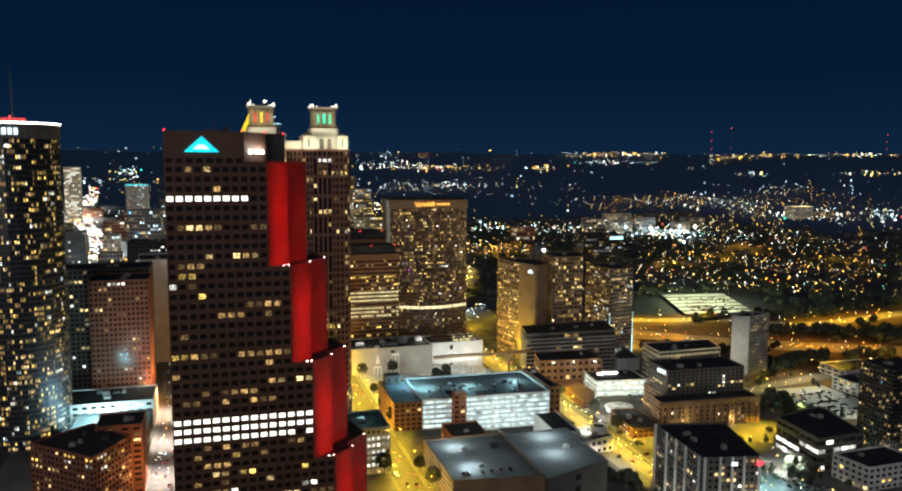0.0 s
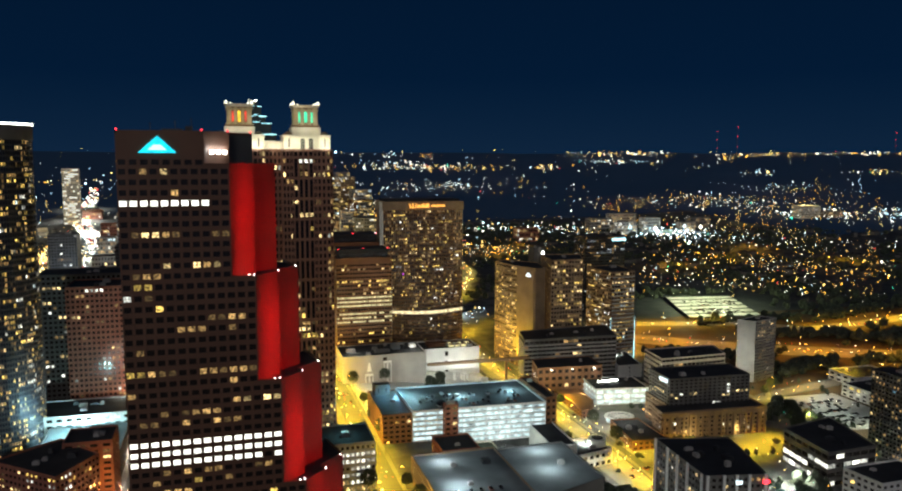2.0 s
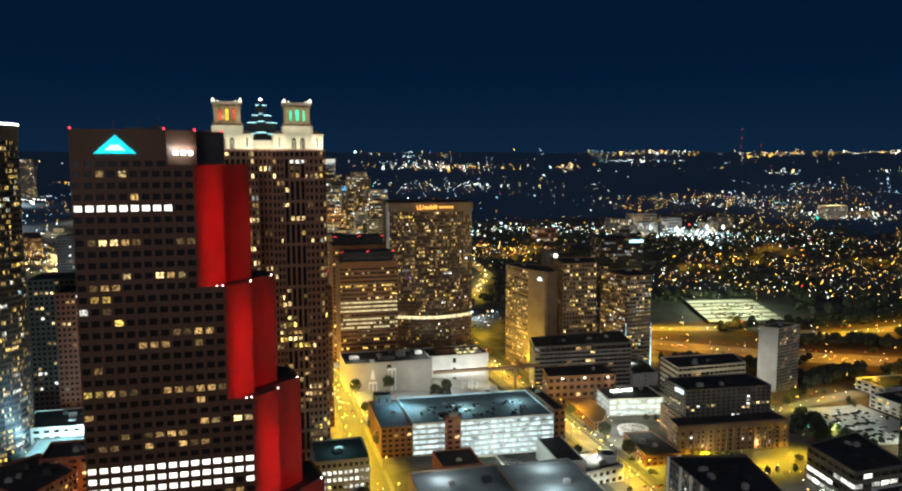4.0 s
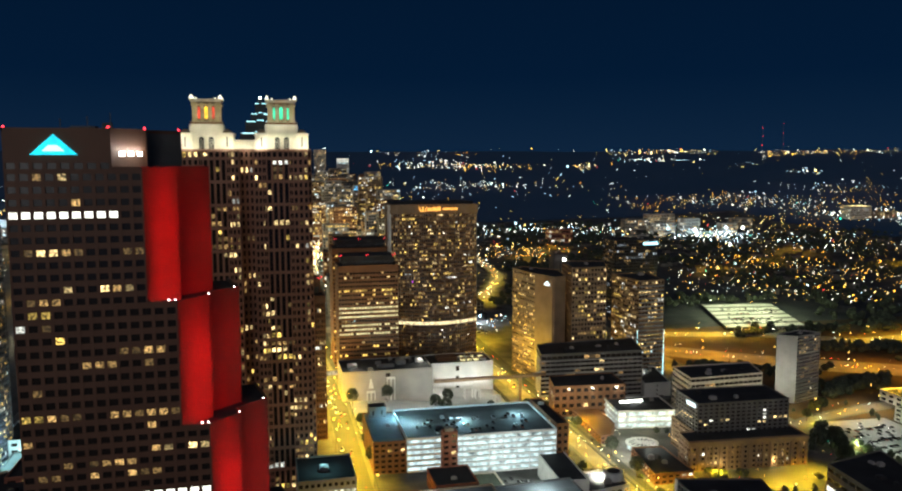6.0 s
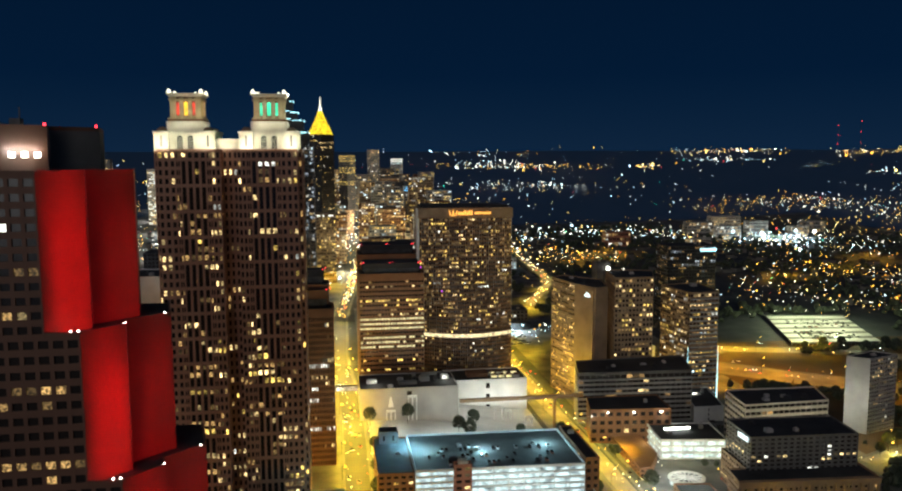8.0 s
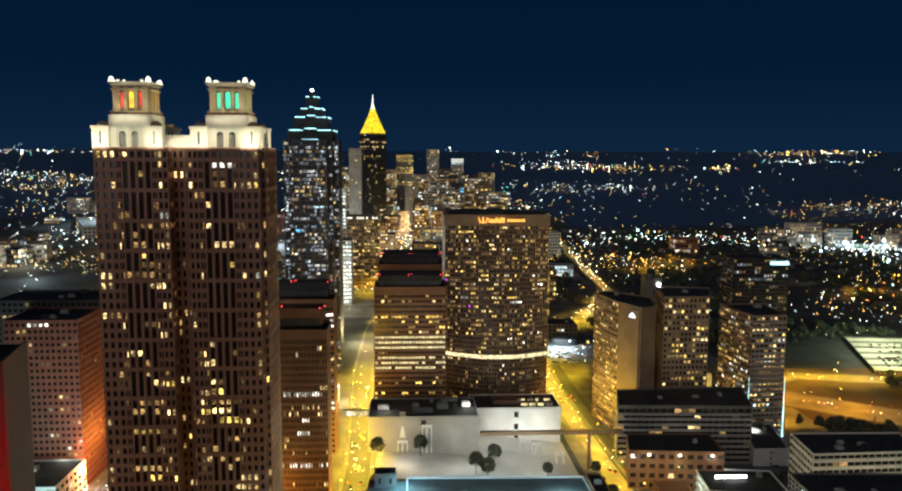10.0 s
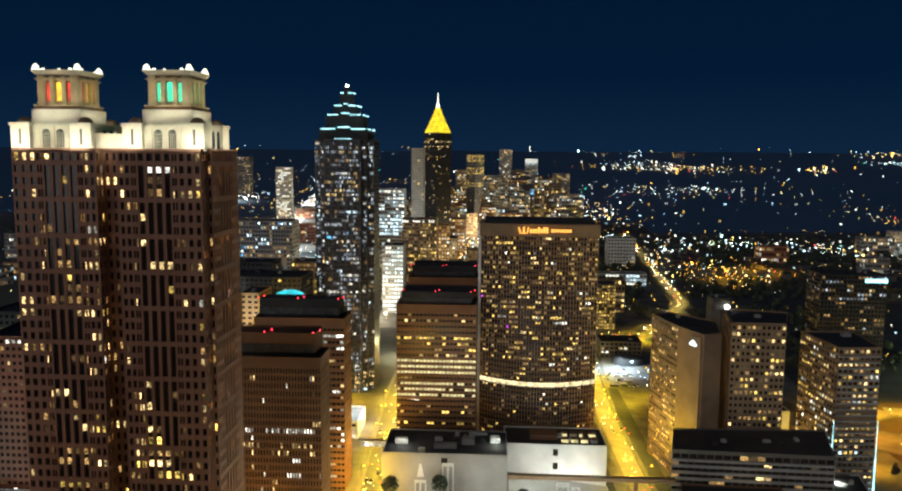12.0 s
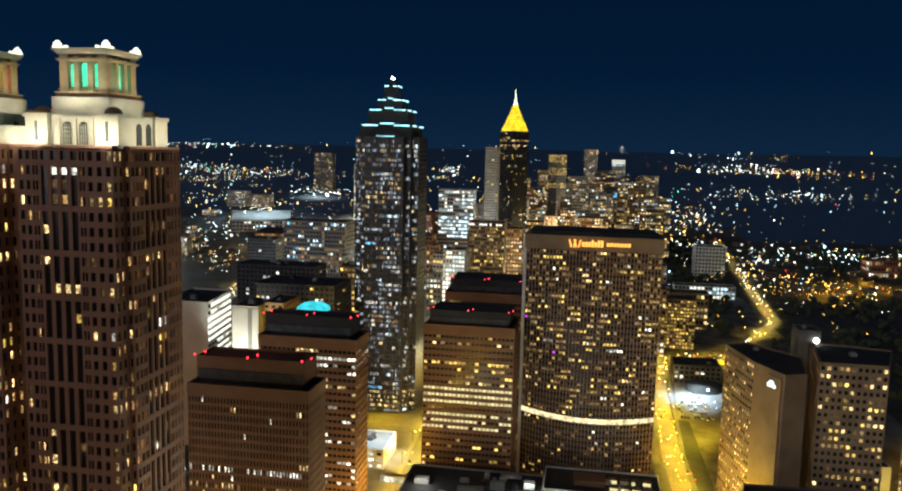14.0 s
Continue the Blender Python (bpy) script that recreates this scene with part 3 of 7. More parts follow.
n = len(OUT)
for i in range(n):
    p, q = OUT[i], OUT[(i + 1) % n]
    w = (Vector(q) - Vector(p)).length
    cols = bay_cols(w, i == 2) if w > 25 else even(w, max(1, round(w / 2.5)), 0.45)
    rr = random.Random(70 + i)
    rows = {f: (rr.choice((0.1, 0.18, 0.26, 0.34, 0.44)) * (1.1 if f < 20 else 1.25), None) for f in range(NF)}
    rows[NF - 1] = (0.3, None)
    rows[NF - 2] = (0.4, None)
    facade(tw, p, q, 0, ZR, cols, NF, "granite_b", lights_on(80 + i, 0.1, rows=rows, weights=(6, 1.6, 1.0, 6), dark="glass"), 0.2, 0.80, 0.7 if w > 25 else 0.45, {2: 130, 6: 130, 8: 20, 9: 20}.get(i, 0))
roof_on(tw, OUT, ZR, "limestone", "granite_b", 0.8, 0.6)


def area(name, at, to, w, h, watts, colour):
    ob = new(name, bpy.data.lights.new(name, "AREA"))
    ob.data.shape, ob.data.size, ob.data.size_y, ob.data.energy, ob.data.color = "RECTANGLE", w, h, watts, colour
    ob.data.spread = radians(115)
    ob.matrix_world = look(at, to)
    return ob


def arch(w, z0, zt):
    """Outline of an arched opening: half width, foot and spring line."""
    return [(-w, z0), (w, z0), (w, zt)] + [(w * math.cos(a), zt + w * math.sin(a)) for a in (0.5, 1.1, 1.57, 2.1, 2.7)] + [(-w, zt)]


def slab_of(prof, put, d0, d1):
    """A thin solid from an outline, laid by put(s, depth, z)."""
    A = Solid()
    m = len(prof)
    A.v = [put(s, d, z) for d in (d0, d1) for s, z in prof]
    A.f = [tuple(range(m, 2 * m)), tuple(range(m))[::-1]] + [(i, (i + 1) % m, m + (i + 1) % m, m + i) for i in range(m)]
    A.m = [0] * len(A.f)
    return A


def crown(cx, colours):
    """One crown: a broad limestone tier with arched windows and corner pavilions, a second tier and a lantern of niches."""
    cy, h, hb, y0, y1 = 523.6, 7.3, 14.2, 510.6, 536.0
    S = Solid()
    S.box(cx - hb + 1, cx + hb - 1, y0 + 1.6, y1 - 1, ZR - 0.2, 213.8)
    base = S.obj("crown_base", "limestone", tw, "floodlit limestone tier")
    for sx in (-1, 1):
        for yy in (y0 + 3.2, y1 - 3.5):
            S = Solid()
            S.box(cx + sx * (hb - 3.4) - 3.4, cx + sx * (hb - 3.4) + 3.4, yy - 3.4, yy + 3.4, ZR - 0.1, 213.4)
            S.box(cx + sx * (hb - 3.4) - 3.8, cx + sx * (hb - 3.4) + 3.8, yy - 3.8, yy + 3.8, 213.4, 214.5)
            S.obj("pavilion", "limestone", base, "bright corner pavilion")
            bm = bmesh.new()
            bmesh.ops.create_uvsphere(bm, u_segments=16, v_segments=8, radius=2.5)
            D = Solid()
            D.v = [(v.co.x + cx + sx * (hb - 3.4), v.co.y + yy, v.co.z * 0.85 + 214.5) for v in bm.verts]
            D.f = [tuple(v.index for v in f.verts) for f in bm.faces]
            D.m = [0] * len(D.f)
            bm.free()
            D.obj("dome", "concrete_w", base)
            S = slab_of(arch(0.45, 207.0, 212.0), lambda s, d, z: (cx + sx * (hb - 3.4) + s, yy - 3.4 - d, z), -0.2, 0.06)
            S.obj("slot_window", "concrete_d", base)
    S = Solid()
    S.box(cx - hb + 0.6, cx + hb - 0.6, y0 + 1.2, y1 - 0.6, 213.3, 214.2)
    S.obj("cornice", "limestone", base)
    S = Solid()
    S.prism(turned(cx, cy, 2 * h + 5.2, 2 * h + 5.2, 0), 214.0, 215.6)
    S.prism(turned(cx, cy, 2 * h + 3.2, 2 * h + 3.2, 0), 215.6, 219.3)
    S.obj("crown_tier", "limestone", tw, "floodlit limestone tier")
    S = Solid()
    S.box(cx - h + 1.1, cx + h - 1.1, cy - h + 1.1, cy + h - 1.1, 219.2, 232)
    # core in darker concrete than the piers, for the shade of the recesses
    lantern = S.obj("lantern", "concrete_w", tw, "tall lantern with slot niches and a shade-darkened core")

    def pier(x0, x1, ya, yb, z1):
        S = Solid()
        S.box(x0, x1, ya, yb, 219.25, z1)
        S.obj("pier", "tan_stone", lantern)

    e, f = h - 1.35, h - 0.6
    for sx in (-1, 1):
        for sy in (-1, 1):
            pier(cx + sx * e - 1.35, cx + sx * e + 1.35, cy + sy * e - 1.35, cy + sy * e + 1.35, 231.9)
        for t in (-2.1, 2.1):
            pier(cx + t - 0.75, cx + t + 0.75, cy + sx * f - 0.6, cy + sx * f + 0.6, 230.8)
            pier(cx + sx * f - 0.6, cx + sx * f + 0.6, cy + t - 0.75, cy + t + 0.75, 230.8)
    for g, a, z in ((0.9, 219.3, 220.4), (1.15, 220.4, 220.8), (0.25, 221.3, 221.7), (0.4, 229.3, 229.7), (0.7, 229.7, 230.1), (0.55, 231.2, 231.7), (0.95, 231.7, 232.2), (1.35, 232.2, 232.8)):
        S = Solid()
        S.prism(turned(cx, cy, 2 * (h + g), 2 * (h + g), 0), a, z)
        # lowest cornices are brown to hold the shadow below the lantern
        S.obj("cornice", "brown_c" if z < 220.5 else "tan_stone" if z < 231 else "limestone", lantern)
    for sx in (-1, 1):
        for sy in (-1, 1):
            # urns and blocks are no lamps; their floodlit white is put in as glow
            U = Solid()
            x, y = cx + sx * (h + 0.2), cy + sy * (h + 0.2)
            for w, a, z in ((1.9, 232.8, 233.4), (1.5, 233.4, 234.3), (0.8, 234.3, 234.9)):
                U.prism(turned(x, y, w, w, 0), a, z)
            U.obj("urn", "crest", lantern, "corner urn glowing for its floodlight")
            for ux, uy in ((x - sx * 2.6, y), (x, y - sy * 2.6)):
                V = Solid()
                V.prism(turned(ux, uy, 0.9, 0.9, 0), 232.8, 233.5)
                V.obj("corner_block", "crest", lantern, "cornice block glowing for its floodlight")
    for sd in range(4):
        for t, col in zip((-3.75, 0.0, 3.75), colours):
            put = (lambda s, d, z: (cx + s + t, cy - d, z), lambda s, d, z: (cx + d, cy + s + t, z), lambda s, d, z: (cx - s - t, cy + d, z), lambda s, d, z: (cx - d, cy - s - t, z))[sd]
            # glowing panel in place of a coloured lamp that lights the niche
            slab_of(arch(0.95 if t == 0 else 0.65, 222.2, 228.0), put, h - 1.2, h - 1.0).obj("niche_light", col, lantern, "arched niche panel glowing for coloured lamps inside")
    for t in (-2.5, 2.5):
        slab_of(arch(1.45, 206.0, 210.9), lambda s, d, z: (cx + t + s, y0 + 1.6 - d, z), -0.3, 0.05).obj("arched_window", "roof", base)
        slab_of(arch(1.45, 206.0, 210.9), lambda s, d, z: (cx + hb - 1 + d, cy + 1 + t + s, z), -0.3, 0.05).obj("arched_window", "roof", base)
    G = Solid()
    for t in (-2.5, 2.5):
        for i in range(5):
            G.box(cx + t - 1.45 + i * 0.69, cx + t - 1.33 + i * 0.69, y0 + 1.4, y0 + 1.54, 206, 211.6)
        for z in (207.0, 208.2, 209.4, 210.6):
            G.box(cx + t - 1.45, cx + t + 1.45, y0 + 1.4, y0 + 1.54, z, z + 0.12)
    G.obj("glazing", "limestone", base, "pale bars of the arched windows", "stuff")
    for t in (-5.2, 0.0, 5.2):
        S = Solid()
        S.box(cx + t - 0.6, cx + t + 0.6, y0 + 1.1, y0 + 1.75, ZR - 0.1, 213.3)
        S.obj("pilaster", "limestone", base)
    # floodlights of the crown; the lowest hang unseen beyond the ledge
    for sx in (-1, 1):
        area("pavilion_flood", (cx + sx * (hb - 3.4), 504.6, ZR + 0.8), (cx + sx * (hb - 3.4), 511, 210), 6.0, 0.5, 850, CREAM)
    area("crown_flood", (cx, 503.5, ZR + 0.8), (cx, 512.5, 213.5), 14, 0.5, 680, CREAM)
    area("crown_flood", (cx + hb + 5.5, 526, ZR + 0.8), (cx + hb - 2, 526, 212), 26, 0.5, 1200, CREAM)
    area("tier_flood", (cx, cy - h - 4.6, 215.0), (cx, cy - h - 1.4, 218.2), 2 * h, 0.4, 150, CREAM)
    area("tier_flood", (cx + h + 4.6, cy, 215.0), (cx + h + 1.4, cy, 218.2), 2 * h, 0.4, 150, CREAM)
    area("lantern_flood", (cx, cy - h - 5.6, 215.2), (cx, cy - h + 1, 224), 2 * h, 0.4, 130, CREAM)
    area("lantern_flood", (cx + h + 6.2, cy, 215.2), (cx + h - 1, cy, 224), 2 * h, 0.4, 130, CREAM)
    area("lantern_flood", (cx, cy - h - 2.6, 219.8), (cx, cy - h + 0.6, 234), 2 * h, 0.3, 430, GOLDEN)
    area("lantern_flood", (cx + h + 2.6, cy, 219.8), (cx + h - 0.6, cy, 234), 2 * h, 0.3, 460, GOLDEN)


crown(27.2, ("niche_r", "niche_y", "niche_r"))
crown(66.8, ("niche_g", "niche_g", "niche_g"))
S = Solid()
S.box(41.5, 52.5, 513.6, 535, ZR - 0.1, 210)
S.box(41.4, 52.6, 513.2, 535, 210, 210.9)
S.obj("crown_link", "limestone", tw, "floodlit limestone link between the crowns")
point("link_flood", (47.0, 510.5, ZR + 2), 700, CREAM)

# ---- office slabs round the avenue ----
def band_tower(name, label, x0, x1, y0, y1, z1, cap, nf, pitch, wall, lit, pick=0, z0=-4.0, setback=3.0, cap_wall="roof", cap_depth=None, wf=0.82, lo=0.3, hi=0.74):
    """An office tower: bands of windows between thin piers, and a dark plant storey with beacons on top."""
    yc = y0 + setback + cap_depth if cap_depth else y1 - setback
    own = block(name, label, "office tower", rect(x0, x1, y0, y1), z0, z1, nf, pitch, wall, lit, wf, lo, hi, pick, depth=0.55)
    S = Solid()
    S.box(x0 + setback + 2, x1 - setback - 2, y0 + setback + 2, yc - 2, z1 - 0.3, z1 + 3.2)
    S.obj("shelf_recess", "roof", own, "dark recess under the plant storey")
    S = Solid()
    S.box(x0 + setback, x1 - setback, y0 + setback, yc, z1 + 3.2, z1 + cap)
    S.ring(rect(x0 + setback, x1 - setback, y0 + setback, yc), 0.5, z1 + cap - 0.1, z1 + cap + 1.0)
    S.obj("plant_storey", cap_wall, own, "plant storey")
    S = Solid()
    S.ring(rect(x0 - 0.2, x1 + 0.2, y0 - 0.2, y1 + 0.2), 1.2, z1 - 3.2, z1 + 1.4)
    S.obj("top_band", wall, own, "blank band under the roof")
    S = Solid()
    S.box(x0 + setback + 1, x1 - setback - 1, y0 + setback - 0.4, y0 + setback + 0.1, z1 + cap * 0.25, z1 + cap * 0.6)
    S.obj("louvre", "metal", own)
    for x in (x0 + setback, (x0 + x1) / 2, x1 - setback):
        for dx, dy in ((-1.1, -0.3), (1.1, 5.0)):
            B = Solid()
            B.box(x + dx - 0.25, x + dx + 0.25, y0 + setback + dy, y0 + setback + dy + 0.7, z1 + cap + 0.9, z1 + cap + 1.7)
            B.obj("beacon", "beacon", own, "red aircraft warning light")
    return own


r1 = {22: (0.75, "w_amber"), 21: (0.4, "w_amber"), 19: (0.3, "w_warm"), 18: (0.97, "deck_warm"), 17: (0.97, "deck_warm"), 16: (0.95, "deck_warm"), 14: (0.7, "deck_warm"), 13: (0.75, "deck_warm"), 12: (0.8, "deck_warm"), 9: (0.3, "w_amber"), 7: (0.4, "w_amber"), 25: (0.2, "w_warm")}
band_tower("office_tower", "tan concrete office tower with bright yellow window bands", 116.5, 170.0, 756, 790, 105, 8.5, 28, 2.6, "brown_c", lights_on(11, 0.12, ("w_amber", "w_warm", "w_dim"), (3, 2, 3), r1), 150)
band_tower("office_tower", "tan concrete office tower behind its twin", 117, 171, 822, 862, 113, 8.5, 30, 2.6, "brown_c", lights_on(12, 0.2, ("w_amber", "w_warm", "w_dim"), (3, 2, 3)), 0)
r2 = {f: (0.5, "w_white") for f in (18, 12, 7)} | {f: (0.25, "w_warm") for f in (4, 9, 15, 16)}
band_tower("office_tower", "brown concrete office tower with finely ribbed windows", 40.8, 95.8, 619, 641, 103.5, 12.0, 28, 1.5, "brown_c", lights_on(13, 0.05, ("w_warm", "w_white", "w_dim"), (3, 2, 3), r2), 150, cap_wall="brown_c", wf=0.5, lo=0.2, hi=0.86)
r3 = {26: (0.8, "w_white"), 25: (0.6, "w_white"), 22: (0.5, "w_warm"), 14: (0.5, "w_white"), 10: (0.5, "w_white"), 8: (0.4, "w_white")}
band_tower("office_tower", "brown concrete office tower under a black plant storey", 37.5, 92.0, 701, 724, 106, 11.5, 29, 2.6, "brown_c", lights_on(14, 0.14, ("w_warm", "w_white", "w_dim"), (3, 3, 2), r3), 100, cap_depth=14)

# ---- the atrium hotel with the bowed base ----
mh = thing("atrium_hotel", "broad concrete hotel slab with bowed lower floors and a lit sign", "hotel", 213, 825, -18)


def bow(s, z):
    k = min(1.0, max(0.0, (112 - z) / 70))
    k = k * k * (3 - 2 * k)
    t = 2 * s / 84.0 - 1
    return 15 * k * (1 - t * t)


P, Q = (171.6, 806), (254.6, 802)
MW = (Vector(Q) - Vector(P)).length
facade(mh, P, Q, -18, 148, even(MW, 40, 0.62), 47, "bronze", lights_on(21, 0.42, ("w_warm", "w_amber", "w_white", "w_dim", "w_blue", "magenta"), (2, 4, 0.9, 8, 0.1, 0.05), {f: (0.22, None) for f in range(17)}, run=0.15), 0.24, 0.72, 1.0, warp=bow)
for p, q in ((Q, (254.6, 842)), ((254.6, 842), (171.6, 846)), ((171.6, 846), P)):
    w = (Vector(q) - Vector(p)).length
    facade(mh, p, q, -18, 148, even(w, round(w / 3.2), 0.6), 47, "concrete_w", lights_on(22, 0.10), 0.2, 0.8, 0.5)
S = Solid()
S.prism([(170.6, 805), (255.6, 801), (255.6, 843), (170.6, 847)], 147.9, 156.6)
S.obj("parapet", "concrete_w", mh, "tan blank parapet band")
S = Solid()
S.prism([(174, 808), (252, 805), (252, 840), (174, 843)], 156.5, 159.0)
S.obj("roof", "roof", mh)
S = Solid()
S.prism([(169.6, 806), (171.55, 805.9), (171.55, 816), (169.6, 816)], -18, 156)
S.obj("end_fin", "white", mh, "pale end wall")
S = Solid()
N = 28
for i in range(N):
    a, b = MW * i / N, MW * (i + 1) / N
    u, o = (Vector(Q) - Vector(P)).normalized(), None
    o = Vector((u.y, -u.x))
    pa, pb = Vector(P) + u * a + o * (bow(a, 43) + 0.5), Vector(P) + u * b + o * (bow(b, 43) + 0.5)
    S.face([(pa.x, pa.y, 42.2), (pb.x, pb.y, 42.2), (pb.x, pb.y, 45.2), (pa.x, pa.y, 45.2)])
    S.face([(pa.x, pa.y, 45.2), (pb.x, pb.y, 45.2), (pb.x - o.x, pb.y - o.y, 45.2), (pa.x - o.x, pa.y - o.y, 45.2)])
S.obj("light_band", "band", mh, "glowing band round the bowed floors")
# concrete paler than the wall puts the light along the ribs into colour
S = Solid()
for c in range(41):
    a = MW * c / 40
    u = (Vector(Q) - Vector(P)).normalized()
    o = Vector((u.y, -u.x))
    zs = [-18, 0, 12, 24, 36, 48, 60, 72, 84, 96, 108, 120, 147.8]
    for za, zb in zip(zs, zs[1:]):
        pa, pb = Vector(P) + u * a + o * (bow(a, za) + 0.45), Vector(P) + u * a + o * (bow(a, zb) + 0.45)
        k = u * 0.13
        S.face([(pa.x - k.x, pa.y - k.y, za), (pa.x + k.x, pa.y + k.y, za), (pb.x + k.x, pb.y + k.y, zb), (pb.x - k.x, pb.y - k.y, zb)])
        for g in (-1, 1):
            S.face([(pa.x + g * k.x, pa.y + g * k.y, za), (pb.x + g * k.x, pb.y + g * k.y, zb), (pb.x + g * k.x - o.x * 0.5, pb.y + g * k.y - o.y * 0.5, zb), (pa.x + g * k.x - o.x * 0.5, pa.y + g * k.y - o.y * 0.5, za)])
S.obj("balcony_ribs", "concrete", mh, "thin ribs between the balconies, pale for their light", "stuff")
# sign: a stroke logo shape and two runs of plain bars
S = Solid()
for i in range(4):
    x = 199.0 + i * 1.5
    S.prism([(x, 801.2), (x + 1.0, 801.2), (x + 1.0, 801.6), (x, 801.6)], 149.9, 154.6, 0, [(x + (1.2 if i % 2 else -1.2), 801.2), (x + (2.0 if i % 2 else -0.4), 801.2), (x + (2.0 if i % 2 else -0.4), 801.6), (x + (1.2 if i % 2 else -1.2), 801.6)])
S.obj("sign_logo", "sign_o", mh, "glowing orange stroke logo")
for i in range(7):
    S = Solid()
    S.box(206 + i * 1.9, 207.45 + i * 1.9, 801.2, 801.6, 150.4, 153.3 + (1.2 if i in (3, 5, 6) else 0))
    S.obj("sign_bar", "sign_o", mh, "glowing orange sign bar")
for i in range(7):
    S = Solid()
    S.box(221.0 + i * 2.1, 222.6 + i * 2.1, 800.4, 800.8, 151.2, 153.2)
    S.obj("sign_bar", "sign_o", mh, "glowing orange sign bar")

# ---- cylinder hotel on the west side ----
ch = thing("cylinder_hotel", "tall dark glass cylinder hotel with a bright roof ring", "hotel", -134, 606, 0)
CX, CY, CR = -134.0, 606.0, 28.5
ring = [(CX + CR * math.cos(2 * math.pi * i / 28), CY + CR * math.sin(2 * math.pi * i / 28)) for i in range(28)]
for i in range(28):
    p, q = ring[i], ring[(i + 1) % 28]
    w = (Vector(q) - Vector(p)).length
    fl = lights_on(300 + i, 0.36, ("w_warm", "w_amber", "w_white", "w_dim", "w_cool"), (3.4, 5, 1.5, 6, 0.3), dark="glass_b") if i > 12 else (lambda f, c: "glass_b")
    facade(ch, p, q, 0, 212, even(w, 4, 0.66), 60, "metal", fl, 0.2, 0.82, 0.25)
S = Solid()
S.prism([(CX + (CR + 0.6) * math.cos(2 * math.pi * i / 40), CY + (CR + 0.6) * math.sin(2 * math.pi * i / 40)) for i in range(40)], 212, 221.5)
S.obj("crown_band", "concrete_d", ch)
S = Solid()
S.ring([(CX + (CR + 0.9) * math.cos(2 * math.pi * i / 40), CY + (CR + 0.9) * math.sin(2 * math.pi * i / 40)) for i in range(40)], 1.0, 221.5, 222.6)
S.obj("roof_ring", "lamp_w", ch, "bright white roof ring")
# whole box glows red in place of lamps that would light it
S = Solid()
S.prism([(CX + 8 * math.cos(a), CY + 8 * math.sin(a)) for a in (0, 0.8, 1.6, 2.4, 3.2, 4.0, 4.8, 5.6)], 221.4, 226)
S.obj("plant_room", "w_red", ch, "plant room with red light put in as glow")
S = Solid()
S.prism(turned(CX, CY, 1.2, 1.2, 0), 225.5, 262, 0, turned(CX, CY, 0.3, 0.3, 0))
S.obj("mast", "metal", ch)
S = Solid()
for i in range(7):
    a = -2.0 + i * 0.115
    x, y = CX + (CR + 1.1) * math.cos(a), CY + (CR + 1.1) * math.sin(a)
    S = Solid()
    S.prism(turned(x, y, 2.3, 0.4, math.degrees(a) + 90), 214.2, 218.6)
    S.obj("sign_bar", "sign_w", ch, "white glowing sign bar")
B = Solid()
B.box(CX - 0.5, CX + 0.5, CY - 8.7, CY - 8, 226, 227.2)
B.obj("beacon", "beacon", ch, "red aircraft warning light")

# ---- north: stepped glass tower with lit ledges, gold-spired tower, midtown ----
st = thing("ledge_lit_tower", "dark stepped glass skyscraper with white lit roof ledges", "skyscraper", 52.8, 926.6, 0)
SC = (52.8, 926.6)


def cross_plan(w, c):
    """A square plan with stepped corners."""
    h = w / 2
    pts = [(-h + c, -h), (h - c, -h), (h - c, -h + c * 0.55), (h - c * 0.55, -h + c * 0.55), (h - c * 0.55, -h + c), (h, -h + c), (h, h - c), (h - c, h - c), (h - c, h), (-h + c, h), (-h + c, h - c), (-h, h - c), (-h, -h + c), (-h + c * 0.55, -h + c), (-h + c * 0.55, -h + c * 0.55), (-h + c, -h + c * 0.55)]
    return [(SC[0] + x, SC[1] + y) for x, y in pts]


plan = cross_plan(51, 10)
for i in range(len(plan)):
    p, q = plan[i], plan[(i + 1) % len(plan)]
    w = (Vector(q) - Vector(p)).length
    rr = random.Random(i)
    rows = {f: (rr.choice((0.3, 0.45, 0.6, 0.75)), None) for f in range(60)}
    rows |= {f: (0.75, "w_warm") for f in (1, 2, 3, 4)}
    rows[24] = (0.7, "w_white")
    cols = [(a, b, wa + (0.35 if k % 4 == 0 else 0), wb - (0.35 if k % 4 == 3 else 0), g) for k, (a, b, wa, wb, g) in enumerate(even(w, max(1, round(w / 1.5)), 0.62))]
    facade(st, p, q, 0, 216, cols, 60, "metal", lights_on(400 + i, 0.3, ("w_warm", "w_white", "w_dim", "w_faint", "w_cool", "w_blue"), (1.2, 1.6, 2.5, 9, 1.0, 0.2), rows, "glass_b", 0.5), 0.16, 0.78, 0.7, pick=40 if i == 0 else 0)
roof_on(st, plan, 216, "roof", "metal", 1.5, 0.8)
